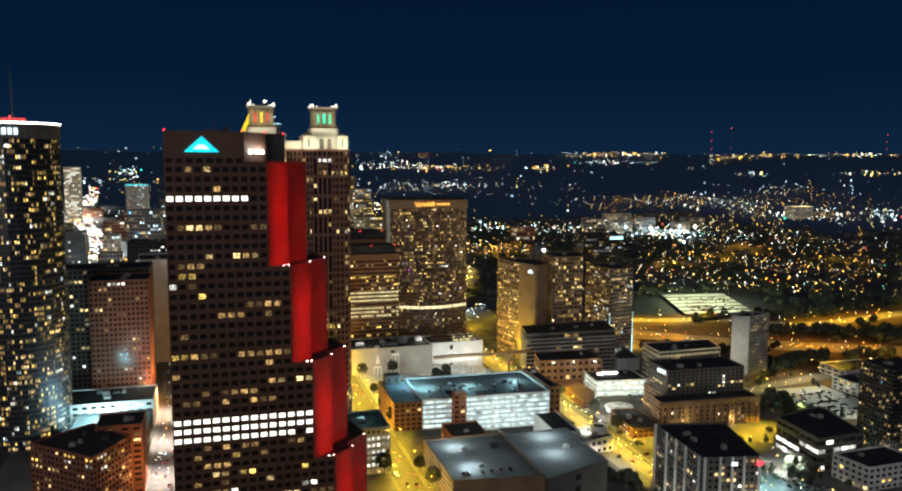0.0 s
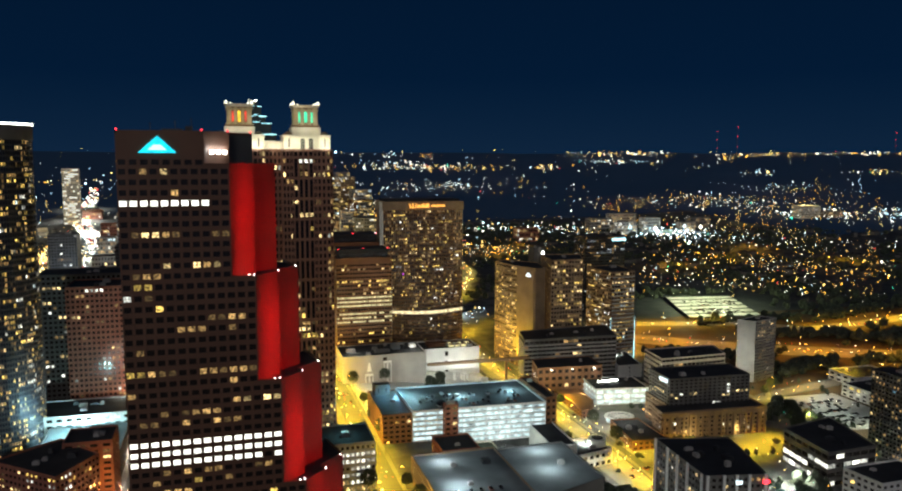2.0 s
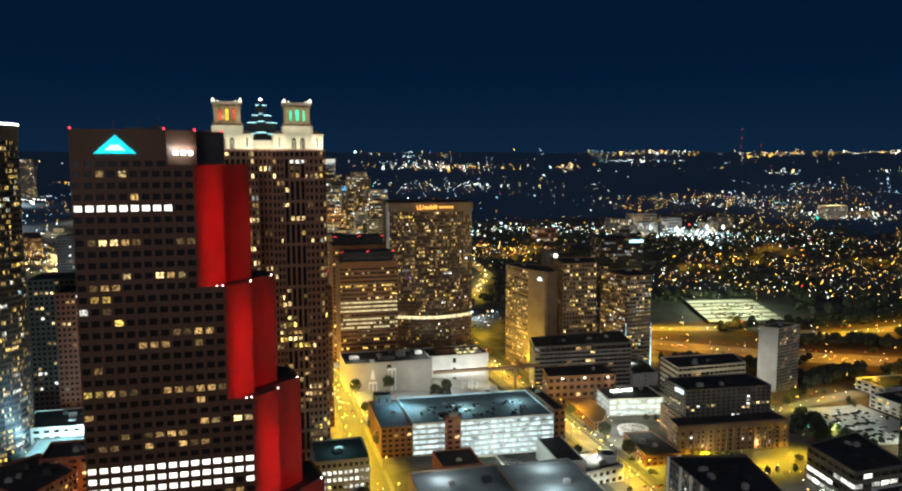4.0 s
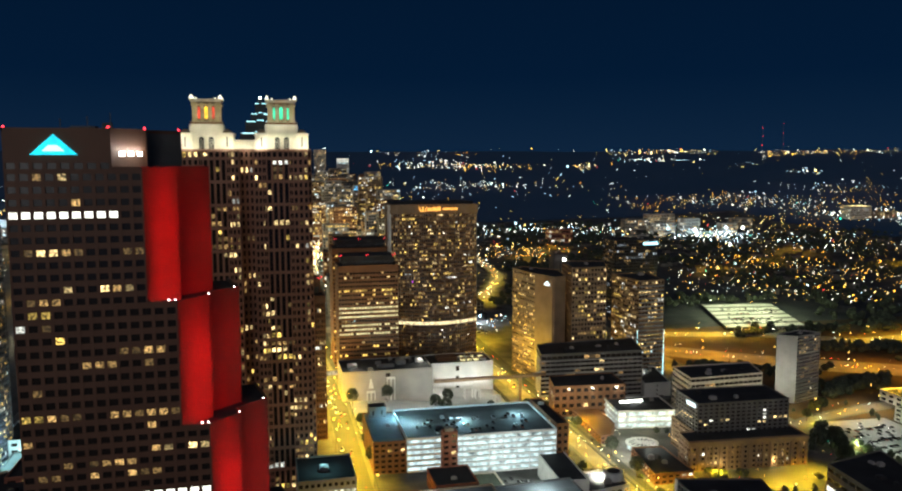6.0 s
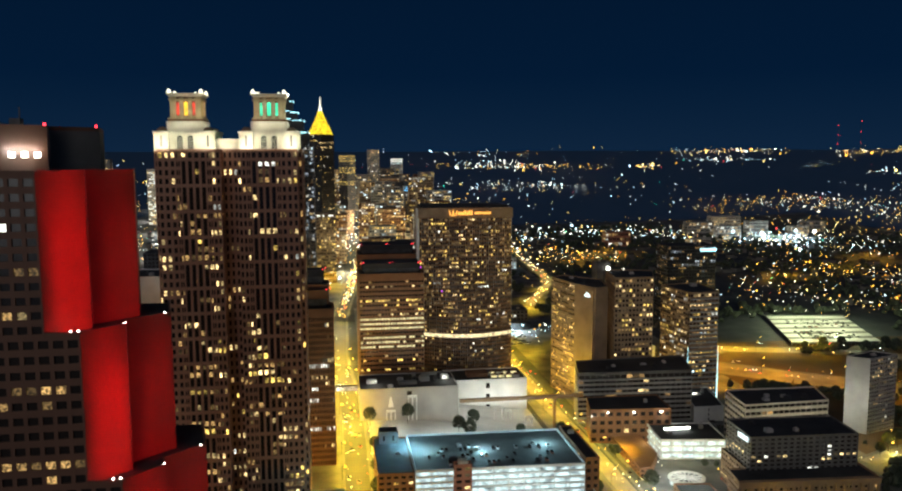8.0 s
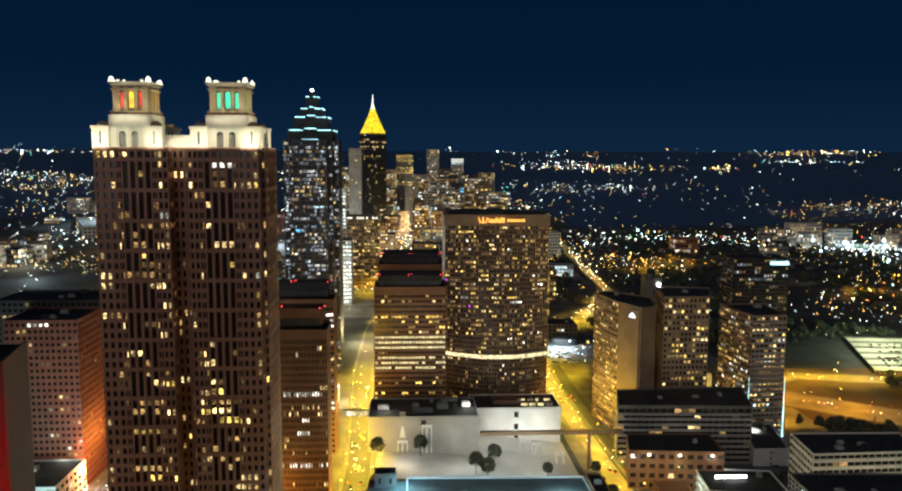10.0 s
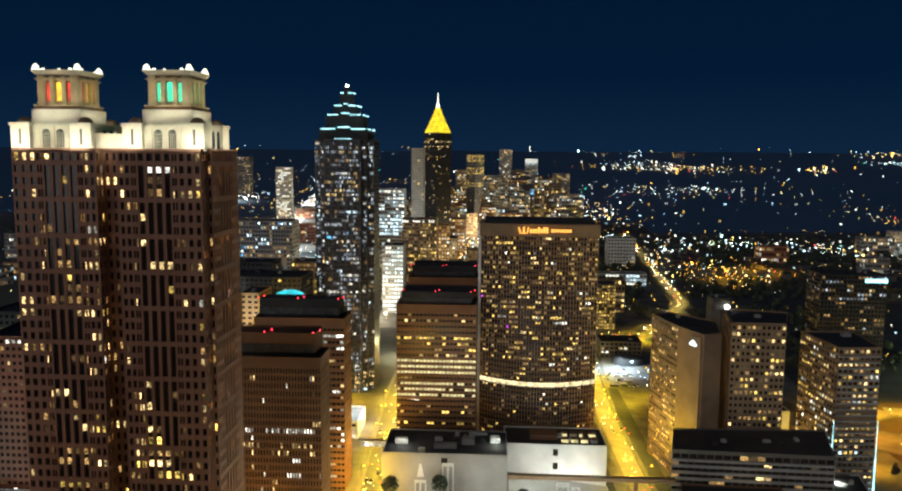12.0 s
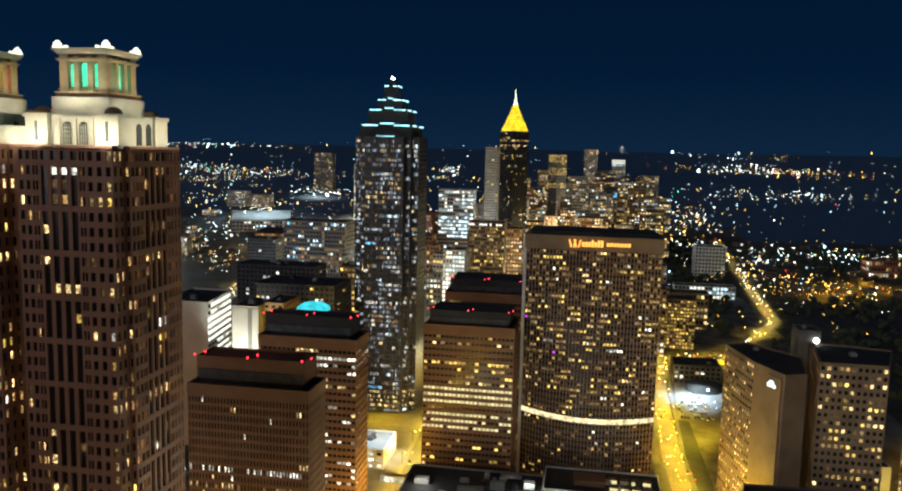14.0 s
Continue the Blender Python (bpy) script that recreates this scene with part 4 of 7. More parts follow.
for w, a, b in ((41, 216, 226), (31, 226, 238), (20, 238, 246), (11, 246, 257), (5, 257, 262.5)):
    pl = turned(SC[0], SC[1], w, w, 0)
    S = Solid()
    S.prism(pl, a - 0.2, b)
    S.obj("setback_tier", "roof", st)
    if w > 7:
        g = w / 2
        bars = []
        for s in (-0.62, 0.62):
            bars.append((SC[0] + g * s - g * 0.3, SC[0] + g * s + g * 0.3, SC[1] - g - 0.9, SC[1] - g - 0.1, b - 0.3, b + 0.6))
            bars.append((SC[0] + g + 0.1, SC[0] + g + 0.9, SC[1] + g * s - g * 0.3, SC[1] + g * s + g * 0.3, b - 0.3, b + 0.6))
        bars.append((SC[0] - g * 0.35, SC[0] + g * 0.35, SC[1] - g - 1.6, SC[1] - g - 0.9, a + 1.4, a + 2.2))
        for bar in bars:
            L = Solid()
            L.box(*bar)
            L.obj("ledge_light", "ledge", st, "white light strip along the ledge")
bm = bmesh.new()
bmesh.ops.create_icosphere(bm, subdivisions=2, radius=1.5)
S = Solid()
S.v = [(v.co.x + SC[0], v.co.y + SC[1], v.co.z + 263.6) for v in bm.verts]
S.f = [tuple(v.index for v in f.verts) for f in bm.faces]
S.m = [0] * len(S.f)
bm.free()
S.obj("top_light", "lamp_w", st, "bright white light at the tip")

gs = thing("gold_spired_tower", "slim dark tower with a gold lit pyramid spire", "skyscraper", 71, 1777, -10)
GC = (71.0, 1777.0)
pl = turned(*GC, 38, 38, 45)
for i in range(4):
    p, q = pl[i], pl[(i + 1) % 4]
    facade(gs, p, q, -10, 248, even(38, 12, 0.6), 55, "metal", lights_on(500 + i, 0.10, rows={51: (0.7, "w_warm"), 49: (0.6, "w_warm")}), 0.2, 0.8, 0.4)
roof_on(gs, pl, 248, "roof", "granite_b", 1.0, 0.5)
# the tiers' faces glow in place of lamps inside the lattice
S = Solid()
for w0, w1, a, b in ((36, 31, 248.5, 257), (31, 20, 257, 273), (20, 12, 273, 286), (12, 6, 286, 297)):
    S.prism(turned(*GC, w0, w0, 45), a, b, 0, turned(*GC, w1, w1, 45), cap=False)
spire = S.obj("spire", "gold", gs, "gold pyramid whose faces glow for lamps inside")
for i in range(9):
    S = Solid()
    z = 250 + i * 5
    w = 37 - i * 3.0
    S.ring(turned(*GC, w, w, 45), 0.8, z, z + 0.5)
    S.obj("spire_beam", "concrete_w", spire)
S = Solid()
S.prism(turned(*GC, 6, 6, 45), 297, 308, 0, turned(*GC, 2.2, 2.2, 45))
S.prism(turned(*GC, 2.0, 2.0, 45), 308, 326, 0, turned(*GC, 0.7, 0.7, 45))
S.obj("spire_tip", "crest", gs, "white spire tip glowing for its floodlight")


def far_block(name, label, poly, z1, nf, pitch, wall, seed, share, looks=("w_warm", "w_white", "w_dim", "w_amber"), weights=(3, 3, 3, 3), dark="glass", wf=0.6, units=1, rows=None, z0=-20, blank=(), roof="roof", pick=0):
    return block(name, label, "building", poly, z0, z1, nf, pitch, wall, lights_on(seed, share, looks, weights, rows, dark), wf, 0.25, 0.75, pick, roof, None, blank, units)


far_block("apartment_tower", "pale slab tower beside the gold-spired tower", rect(29, 52, 1690, 1715), 217, 50, 4, "concrete", 601, 0.10)
far_block("office_block", "mid-rise block with yellow windows", rect(48, 98, 1380, 1415), 112, 26, 3, "concrete_w", 602, 0.55, ("w_amber", "w_warm", "w_dim"), (3, 3, 3), rows={25: (0.7, "w_even")})
far_block("amber_block", "small amber-lit block beside the office", rect(146, 176, 1250, 1275), 84, 18, 4, "concrete_w", 6021, 0.8, ("w_amber", "w_dim"), (3, 2))
far_block("apartment_tower", "grey apartment tower with bluish windows", rect(-120, -50, 1130, 1165), 128, 32, 3.4, "concrete", 603, 0.35, ("w_warm", "w_cool", "w_dim", "w_blue"), (2, 3, 5, 0.6))
far_block("far_tower", "distant pale office tower with lights", rect(225, 275, 2300, 2340), 170, 38, 5, "concrete_d", 605, 0.4)
far_block("far_tower", "distant reddish tower with few lights", rect(240, 300, 2080, 2120), 140, 32, 5, "concrete_d", 606, 0.35)
rr = random.Random(9)
far_block("white_lit_block", "distant block with bright white and cyan floors", rect(-17, 37, 1500, 1530), 150, 30, 4.5, "concrete", 691, 0.9, ("w_cool", "w_even", "w_white"), (4, 1, 1), wf=0.75, rows={f: (0.15, None) for f in range(17)})
far_block("beacon_tower", "dark apartment tower with a red beacon", rect(-684, -620, 2800, 2830), 197, 40, 4, "concrete_d", 6911, 0.35, ("w_dim", "w_warm", "w_white"), (5, 2, 1))
far_block("white_lit_block", "distant block with lit yellow-white floors", rect(-395, -355, 2300, 2325), 171, 34, 5, "limestone", 6912, 0.6, ("w_warm", "w_even"), (2, 2))
far_block("gold_crowned_tower", "distant stepped tower lit gold", turned(132, 2300, 32, 32, 45), 208, 36, 4, "concrete_d", 6913, 0.1, ("w_amber", "w_dim"), (2, 3), rows={f: (0.85, "w_amber") for f in (23, 24, 28, 29, 30, 33, 34, 35)})
far_block("far_tower", "distant tower with a bright white top", rect(274, 311, 2600, 2625), 198, 36, 5, "white", 6914, 0.25, rows={35: (1, "w_even"), 34: (1, "w_even"), 33: (0.9, "w_cool")})
far_block("far_tower", "distant lit residential tower", rect(196, 232, 2500, 2520), 224, 44, 4, "concrete", 6915, 0.5, ("w_white", "w_dim", "w_warm"), (2, 3, 2))
far_block("far_tower", "distant block with a blue-lit row", rect(262, 306, 2000, 2025), 132, 26, 4, "concrete", 6916, 0.35, rows={25: (0.7, "w_blue"), 24: (0.5, "w_blue")})
far_block("amber_block", "long amber-lit brick block by the freeway", [(-440, 1775), (-368, 1775), (-400, 1900), (-470, 1900)], 40, 9, 4, "brick", 6917, 0.75, ("w_amber", "w_dim"), (3, 2), z0=-4)
far_block("arena", "low arena with a bluish flat roof", [(-609, 2028), (-484, 2078), (-600, 2376), (-744, 2313)], 38, 5, 9, "concrete", 6918, 0.4, ("w_cool", "w_white"), (1, 1), z0=-4, roof="roof_g")
far_block("white_lit_block", "distant block with bright white floors", rect(37, 64, 1250, 1285), 88, 20, 4, "concrete", 692, 0.92, ("w_cool", "w_even"), (4, 1))
for i in range(112):
    x, y = rr.uniform(-60, 350), rr.uniform(1050, 2600)
    if abs(x - 101 - max(0, y - 1095) * 0.08) < 42 or (abs(x - 57) < 60 and y < 1150):
        x += 90
    w, d = rr.uniform(26, 58), rr.uniform(20, 40)
    h = rr.uniform(20, 60) * (1 + (y - 1000) / 1250)
    h += max(0, level(x, y))
    far_block("midtown_block", "distant city block with scattered lit windows", rect(x - w / 2, x + w / 2, y - d / 2, y + d / 2), h, max(3, int(h / 5)), 5, rr.choice(("concrete", "concrete_w", "concrete_d", "brown_c")), 700 + i, rr.choice((0.45, 0.6, 0.75)), ("w_warm", "w_white", "w_dim", "w_amber", "w_cool"), (3, 2.4, 3, 2.4, 0.8), units=0, blank=(2,))

for i in range(26):
    x, y = 130 + rr.random() * 255, rr.uniform(1850, 2750)
    w, h = rr.uniform(34, 70), rr.uniform(95, 160)
    far_block("midtown_block", "tall distant city block with many lit windows", rect(x - w / 2, x + w / 2, y - 15, y + 15), h, int(h / 5), 5, rr.choice(("concrete", "concrete_w", "brown_c")), 900 + i, rr.choice((0.4, 0.55, 0.7)), ("w_warm", "w_white", "w_dim", "w_amber", "w_cool"), (4, 2, 3, 3, 0.6), units=0, blank=(2,))

for i in range(44):
    x, y = rr.uniform(-800, -150), rr.uniform(1150, 2600)
    w, d = rr.uniform(24, 60), rr.uniform(20, 44)
    if -460 - 60 < x + (y - 1500) * 0.16 + 20 < -190 or (-760 < x < -470 and 2000 < y < 2400) or (x > -190 and y < 1300):
        x = rr.uniform(-800, -560) if y < 2000 else rr.uniform(-190, -120)
    h = rr.uniform(12, 48) + max(0, level(x, y))
    far_block("midtown_block", "distant west side block with scattered lit windows", rect(x - w / 2, x + w / 2, y - d / 2, y + d / 2), h, max(3, int(h / 5)), 4.5, rr.choice(("concrete", "concrete_w", "concrete_d", "brick")), 800 + i, rr.choice((0.3, 0.5, 0.7)), ("w_warm", "w_white", "w_dim", "w_cool"), (3, 3, 4, 1), units=0, blank=(2,))

# ---- east of the avenue ----
def deck(name, label, poly, z0, z1, nl, wall, glowkey, roof="roof_g", open_sides=(0,), pitch=5.0, lit_share=0.95):
    """A parking deck: open storeys, bright between the parapet beams."""
    return block(name, label, "parking deck", poly, z0, z1, nl, pitch, wall, lambda f, c: glowkey, 0.965, 0.24, 0.93, 60, roof, None, tuple(i for i in range(len(poly)) if i not in open_sides), 3, 1.2, rise=1.2)


g1 = deck("parking_deck", "parking deck with a blue-lit roof and white lit storeys", [(141, 547), (241, 543), (241, 603), (141, 606)], -4, 21.5, 7, "white", "deck_glow", "concrete_d", pitch=9.0)
far_block("stair_tower", "brick end block of the parking deck", [(119.5, 548), (140.5, 547), (140.5, 606), (119.5, 608)], 20.5, 7, 4, "brown_c", 620, 0.06, z0=-4, roof="roof_g", pick=40)
far_block("stair_tower", "brick stair tower at the corner of the deck", rect(241.5, 250, 544, 600), 24.5, 8, 4, "brown_c", 621, 0.15, z0=-14, pick=30)
far_block("stair_tower", "brown stair core on the deck's front", rect(163, 173, 541, 546.5), 26, 8, 4, "brick", 622, 0.4, z0=-4, pick=20)
far_block("stair_hut", "dark stair hut on the corner of the deck roof", rect(123, 135, 597, 606), 27.5, 1, 6, "concrete_d", 6221, 0.0, z0=20.6, units=0, wf=0.2)
point("deck_light", (140, 590, 26), 12000, (0.35, 0.75, 1.0), 0.4)
lawn = thing("lawn", "pale lamp-lit lawn with low walls before the deck", "lawn", 182, 531, -4)
S = Solid()
S.prism([(178, 520), (197, 519), (197, 540), (178, 541)], -4, -3)
S.obj("grass", "leaf", lawn)
S = Solid()
S.ring([(177, 519), (198, 518), (198, 541), (177, 542)], 0.8, -4, -2.2)
S.obj("low_wall", "limestone", lawn)
point("lot_light", (186, 512, 6), 9000, (0.95, 1.0, 0.7), 0.5)
point("lot_light", (205, 528, 6), 9000, (0.95, 0.98, 0.9), 0.5)
deck("parking_deck", "grey parking deck with floodlit empty roof", [(124, 412), (178, 405), (178, 479), (124, 479)], -2, 16.5, 6, "concrete_w", "deck_warm", "roof_g", (3,), 60)
far_block("annexe", "flat concrete roof annexe of the deck", [(178.5, 402), (226, 420), (226, 481), (178.5, 479)], 15, 3, 40, "concrete_d", 624, 0.0, z0=-8, roof="roof_g", wf=0.1)
far_block("low_office", "low office with a white lit colonnade", rect(70, 101, 474, 509), 30, 7, 3.0, "concrete", 625, 0.8, ("w_white", "w_warm"), (3, 1), z0=0, rows={6: (0.0, None)}, pick=60)
far_block("small_block", "small brick block with black roof", rect(150, 176, 500, 528), 9, 3, 4, "brick", 626, 0.2, z0=-5, pick=20)
far_block("courtyard_block", "dark-roofed block with a floodlit blank south wall", rect(114, 190.5, 703, 745), 24, 5, 60, "concrete", 627, 0.0, z0=-12, wf=0.05, units=7)
far_block("white_hall", "long white lit low hall", rect(189.5, 257, 750, 784), 14, 3, 60, "white", 628, 0.0, z0=-14, wf=0.05, units=5)
def banded(name, label, poly, z0, z1, nb, seed, share=0.12, looks=("w_dim", "w_warm"), weights=(4, 1), wall="concrete", units=3):
    """An office of pale spandrel bands and dark ribbon windows."""
    return block(name, label, "office", poly, z0, z1, nb, 4.5, wall, lights_on(seed, share, looks, weights, dark="glass"), 0.97, 0.42, 0.95, 40, "roof", None, (), units, 0.6)


st_poly = [(291, 715), (387, 710), (400, 758), (300, 754)]
banded("strip_office", "dark office block with pale horizontal bands", st_poly, -16, 20, 9, 629, 0.10)
far_block("glass_penthouse", "black glass top storeys of the strip office", inset(st_poly, 0.4), 26, 1, 5, "concrete_d", 6291, 0.25, ("w_dim", "w_white"), (5, 1), z0=20, wf=0.92, units=5)
far_block("strip_annexe", "low annexe with three wall lamps", [(287, 671), (349, 665), (352, 700), (294, 702)], 10, 4, 6, "brown_c", 630, 0.12, z0=-16, pick=40)
for x, y in ((300, 669.3), (320, 667.4), (341, 665.4)):
    wl_ = thing("wall_lamp", "bright white wall lamp on the annexe", "lamp", x, y, 8, "annexe wall lamps")
    S = Solid()
    S.box(x - 0.7, x + 0.7, y - 0.8, y - 0.05, 8, 8.8)
    S.obj("lamp_head", "lamp_w", wl_)
    point("wall_light", (x, y - 2.0, 7.5), 500, (1.0, 0.85, 0.6), 0.3)
wp = [(327, 633), (375, 626), (379, 663), (331, 669)]
deck("parking_deck", "white lit low parking deck with a dark roof", wp, -16, -2.2, 3, "white", "deck_glow", "roof", (0, 3), 8)
S_ = thing("roof_light_bar", "long white light bar over the deck roof", "lamp", 352, 652, -2)
S = Solid()
S.box(338, 358, 651.5, 652.5, -1.2, 0.3)
S.obj("lamp_head", "lamp_w", S_)
for x, y in ((335, 628), (355, 625), (370, 622), (322, 650)):
    point("yard_light", (x, y, -7), 2600, (1.0, 0.8, 0.35), 0.5)
far_block("grey_box", "windowless pale grey box hall", [(387, 705), (413, 705), (424, 758), (401, 758)], -4, 3, 40, "white", 631, 0.0, z0=-16, wf=0.05)
banded("banded_office", "office block with pale horizontal bands and black roof", [(389, 629), (456, 631), (466, 664), (393, 666)], -16, 22, 8, 632, 0.05, wall="limestone", units=5)
# added lamps that brighten the office fronts and the slab's end wall
point("forecourt_light", (420, 618, -4), 9000, (1.0, 0.86, 0.6), 0.6)
point("forecourt_light", (445, 616, -4), 6000, (1.0, 0.86, 0.6), 0.6)
point("forecourt_light", (340, 706, -4), 3500, (1.0, 0.86, 0.6), 0.6)
point("forecourt_light", (484, 650, 8), 20000, (1.0, 0.93, 0.8), 0.6)
ofp = [(353, 557), (424, 553), (428, 588), (355, 592)]
oft = far_block("black_office", "black-roofed dark office with a white corner sign", ofp, 26, 8, 4.2, "concrete_d", 633, 0.05, ("w_warm", "w_white"), (2, 1), rows={2: (0.4, None), 3: (0.4, None)}, z0=4, units=3, pick=80)
S = Solid()
S.prism([(352.4, 560), (352.9, 560), (352.9, 572), (352.4, 572)], 22.6, 25.4)
S.obj("sign", "sign_w", oft, "glowing white corner sign")
far_block("office_podium", "podium of tan piers with rows of warm windows", [(337, 541), (426, 535), (430, 592), (353, 594), (351.5, 560), (340, 560)], 5, 6, 3.2, "concrete_w", 634, 0.12, ("w_warm", "w_dim", "w_white"), (2, 3, 1), z0=-16, units=0, pick=120)
pdm = thing("podium_screen", "tan concrete piers and cornice before the podium", "pier screen", 382, 537, -16)
for i in range(17):
    x = 338.2 + i * 5.4
    y = 540.9 - (x - 337) * 0.0674
    S = Solid()
    S.prism([(x, y - 1.1), (x + 1.7, y - 1.2), (x + 1.7, y - 0.15), (x, y - 0.04)], -16, 2.6)
    S.obj("pier", "concrete_w", pdm)
S = Solid()
S.prism([(336.6, 539.5), (426.6, 533.4), (426.6, 534.9), (336.6, 540.98)], 2.6, 5.6)
S.obj("cornice", "concrete_w", pdm)
# added lamps that brighten the apartment and podium fronts
point("forecourt_light", (285, 350, -2), 9000, (1.0, 0.93, 0.78), 0.5)
point("forecourt_light", (250, 402, -6), 6000, (1.0, 0.93, 0.78), 0.5)
for x in (360, 400, 425):
    point("forecourt_light", (x, 531 + (x - 340) * 0.08, -11), 3500, (1.0, 0.74, 0.3), 0.5)
far_block("apartment_slab", "slim apartment slab with pale ribbed end wall", [(495, 668), (508, 657), (539, 667), (526, 681)], 44, 19, 3.0, "concrete", 635, 0.22, ("w_warm", "w_dim", "w_white"), (2, 3, 1), z0=-16, blank=(0,), pick=80)
far_block("glass_office", "square office with black roof and white lit floors", [(399, 480), (394, 431), (436, 434), (449, 492)], 8, 4, 7, "concrete_d", 636, 0.15, ("w_even", "w_white"), (3, 1), z0=-16, units=4, pick=40, wf=0.94, rows={0: (0.75, "w_white"), 2: (0.6, "w_white")})
far_block("brown_apartments", "brown apartment block with tall piers", [(263, 376), (298, 369), (313, 425), (268, 436)], 29, 12, 3.5, "concrete_d", 637, 0.3, ("w_warm", "w_dim", "w_white"), (3, 4, 2), z0=-16, units=6, pick=80)
scr = thing("pier_screen", "pale vertical piers on the apartment block", "pier screen", 280, 372, -16)
for p, q in (((268, 436), (263, 376)), ((263, 376), (298, 369))):
    u = (Vector(q) - Vector(p)).normalized()
    o = Vector((u.y, -u.x))
    for f in (0.04, 0.3, 0.5, 0.7, 0.96):
        c = Vector(p).lerp(Vector(q), f) + o * 0.55
        S = Solid()
        S.prism(turned(c.x, c.y, 1.5, 1.0, math.degrees(math.atan2(u.y, u.x))), -16, 30.2)
        S.obj("pier", "white", scr)
for x, key, label in ((281.0, "sign_w", "small white glowing sign"), (296.0, "beacon", "small red glowing sign")):
    sn = thing("wall_sign", label + " on the apartment block", "sign", x, 371, 24)
    S = Solid()
    y = 376 - (x - 263) * 0.2 - 1.4
    S.prism([(x - 1.8, y), (x + 1.8, y - 0.72), (x + 1.9, y - 0.3), (x - 1.7, y + 0.42)], 25.2, 27.2)
    S.obj("sign_face", key, sn)
far_block("dark_tower", "dark glass residential tower with lit balconies", rect(474, 512, 448, 480), 46, 20, 3.2, "metal", 638, 0.25, ("w_warm", "w_dim", "w_blue"), (2, 4, 0.3), z0=-16, pick=60)
far_block("white_block", "pale low block with dark slot windows", [(400, 424), (404, 396), (450, 398), (446, 426)], 0, 4, 5, "white", 639, 0.1, z0=-16)
far_block("white_hall", "pale lit hall beside the car park", [(560, 600), (562, 556), (600, 556), (600, 604)], -5, 3, 8, "white", 6391, 0.2, z0=-16, units=3)
far_block("white_hall", "small pale lit hall by the car park", rect(590, 640, 615, 650), -7, 2, 8, "white", 6392, 0.2, z0=-16, units=2)
far_block("shed", "white-walled shed with a black roof", [(227, 500), (245, 497), (247, 545), (229, 546)], 5, 2, 30, "white", 6393, 0.0, z0=-14, wf=0.05, units=0)
far_block("low_store", "low store with pale lit walls and a vent", [(246, 499), (276, 505), (273, 531), (248, 528)], -4, 2, 5, "white", 6394, 0.3, z0=-15, units=3)
far_block("brick_row", "low brick row beside the street", [(304, 526), (333, 526), (334, 572), (311, 575)], -9, 2, 5, "brown_c", 6395, 0.3, z0=-16, units=3)
far_block("brown_car_park", "low car park with a reddish brown roof", [(300, 604), (309, 606), (323, 629), (325, 669.5), (303, 669.5)], -10, 2, 6, "brown_c", 6400, 0.3, ("w_amber", "w_dim"), (2, 2), z0=-16, units=0, roof="brown_c")
ov = thing("oval_pavilion", "oval white floodlit pavilion with a ribbed roof", "pavilion", 327, 590, -16)
OVAL = [(327 + 12.5 * math.cos(a * math.pi / 14), 590 + 11 * math.sin(a * math.pi / 14)) for a in range(28)]
S = Solid()
S.prism(inset(OVAL, 1.6), -16, -12)
S.obj("drum", "deck_glow", ov, "lit glazed drum")
S = Solid()
S.ring(OVAL, 2.4, -12, -11.2)
S.obj("eave", "white", ov)
S = Solid()
S.prism(inset(OVAL, 2.3), -12, -11.6)
S.obj("roof", "roof_g", ov)
for i in range(7):
    a = i * math.pi / 7
    S = Solid()
    S.prism(turned(327, 590, 20, 0.7, math.degrees(a)), -11.6, -11.1)
    S.obj("rib", "white", ov)
# added unseen lamps round the oval that whiten the ground
for x, y, w in ((312, 580, 6500), (327, 575, 4500), (338, 604, 2200), (314, 604, 6000), (327, 590, 900), (302, 592, 12000), (297, 570, 9000), (293, 640, 7000)):
    point("forecourt_light", (x, y, -5), w, (1.0, 0.95, 0.82), 0.5)
far_block("yellow_block", "yellow-lit banded block by the avenue lots", rect(289, 338, 1246, 1280), 42, 14, 3.5, "concrete_w", 6396, 0.85, ("w_amber", "w_dim"), (3, 2), z0=-16, units=2)
far_block("white_hall", "long low hall with a bright bluish-white front", rect(352, 446, 1600, 1625), 4, 3, 6, "white", 6398, 0.9, ("w_cool", "w_even"), (3, 1), z0=-16, units=3)
far_block("grey_tower", "plain pale grey block", rect(415, 470, 1850, 1890), 40, 8, 6, "white", 6399, 0.05, z0=-16)
sg = far_block("signed_tower", "dark tower with dim floors and a cyan-white sign", rect(500, 562, 1018, 1055), 92, 26, 3.4, "metal", 6401, 0.3, ("w_dim", "w_faint", "w_warm"), (8, 3, 1), z0=-16, units=3, pick=60)
S = Solid()
S.box(541, 562, 1017.2, 1017.9, 85.5, 89)
S.obj("sign", "ledge", sg, "glowing cyan-white sign")
rd = thing("round_ramp", "dark oval parking ramp in the bright lot", "ramp", 326, 1078, -16)
S = Solid()
S.prism([(326 + 17 * math.cos(a * math.pi / 12), 1078 + 13 * math.sin(a * math.pi / 12)) for a in range(24)], -16, -9)
S.prism([(326 + 15 * math.cos(a * math.pi / 12), 1078 + 11 * math.sin(a * math.pi / 12)) for a in range(24)], -9, -8)
S.obj("drum", "roof", rd)
tk = thing("round_tank", "white round roof tank with a dark mouth", "tank", 270, 517, -4)
S = Solid()
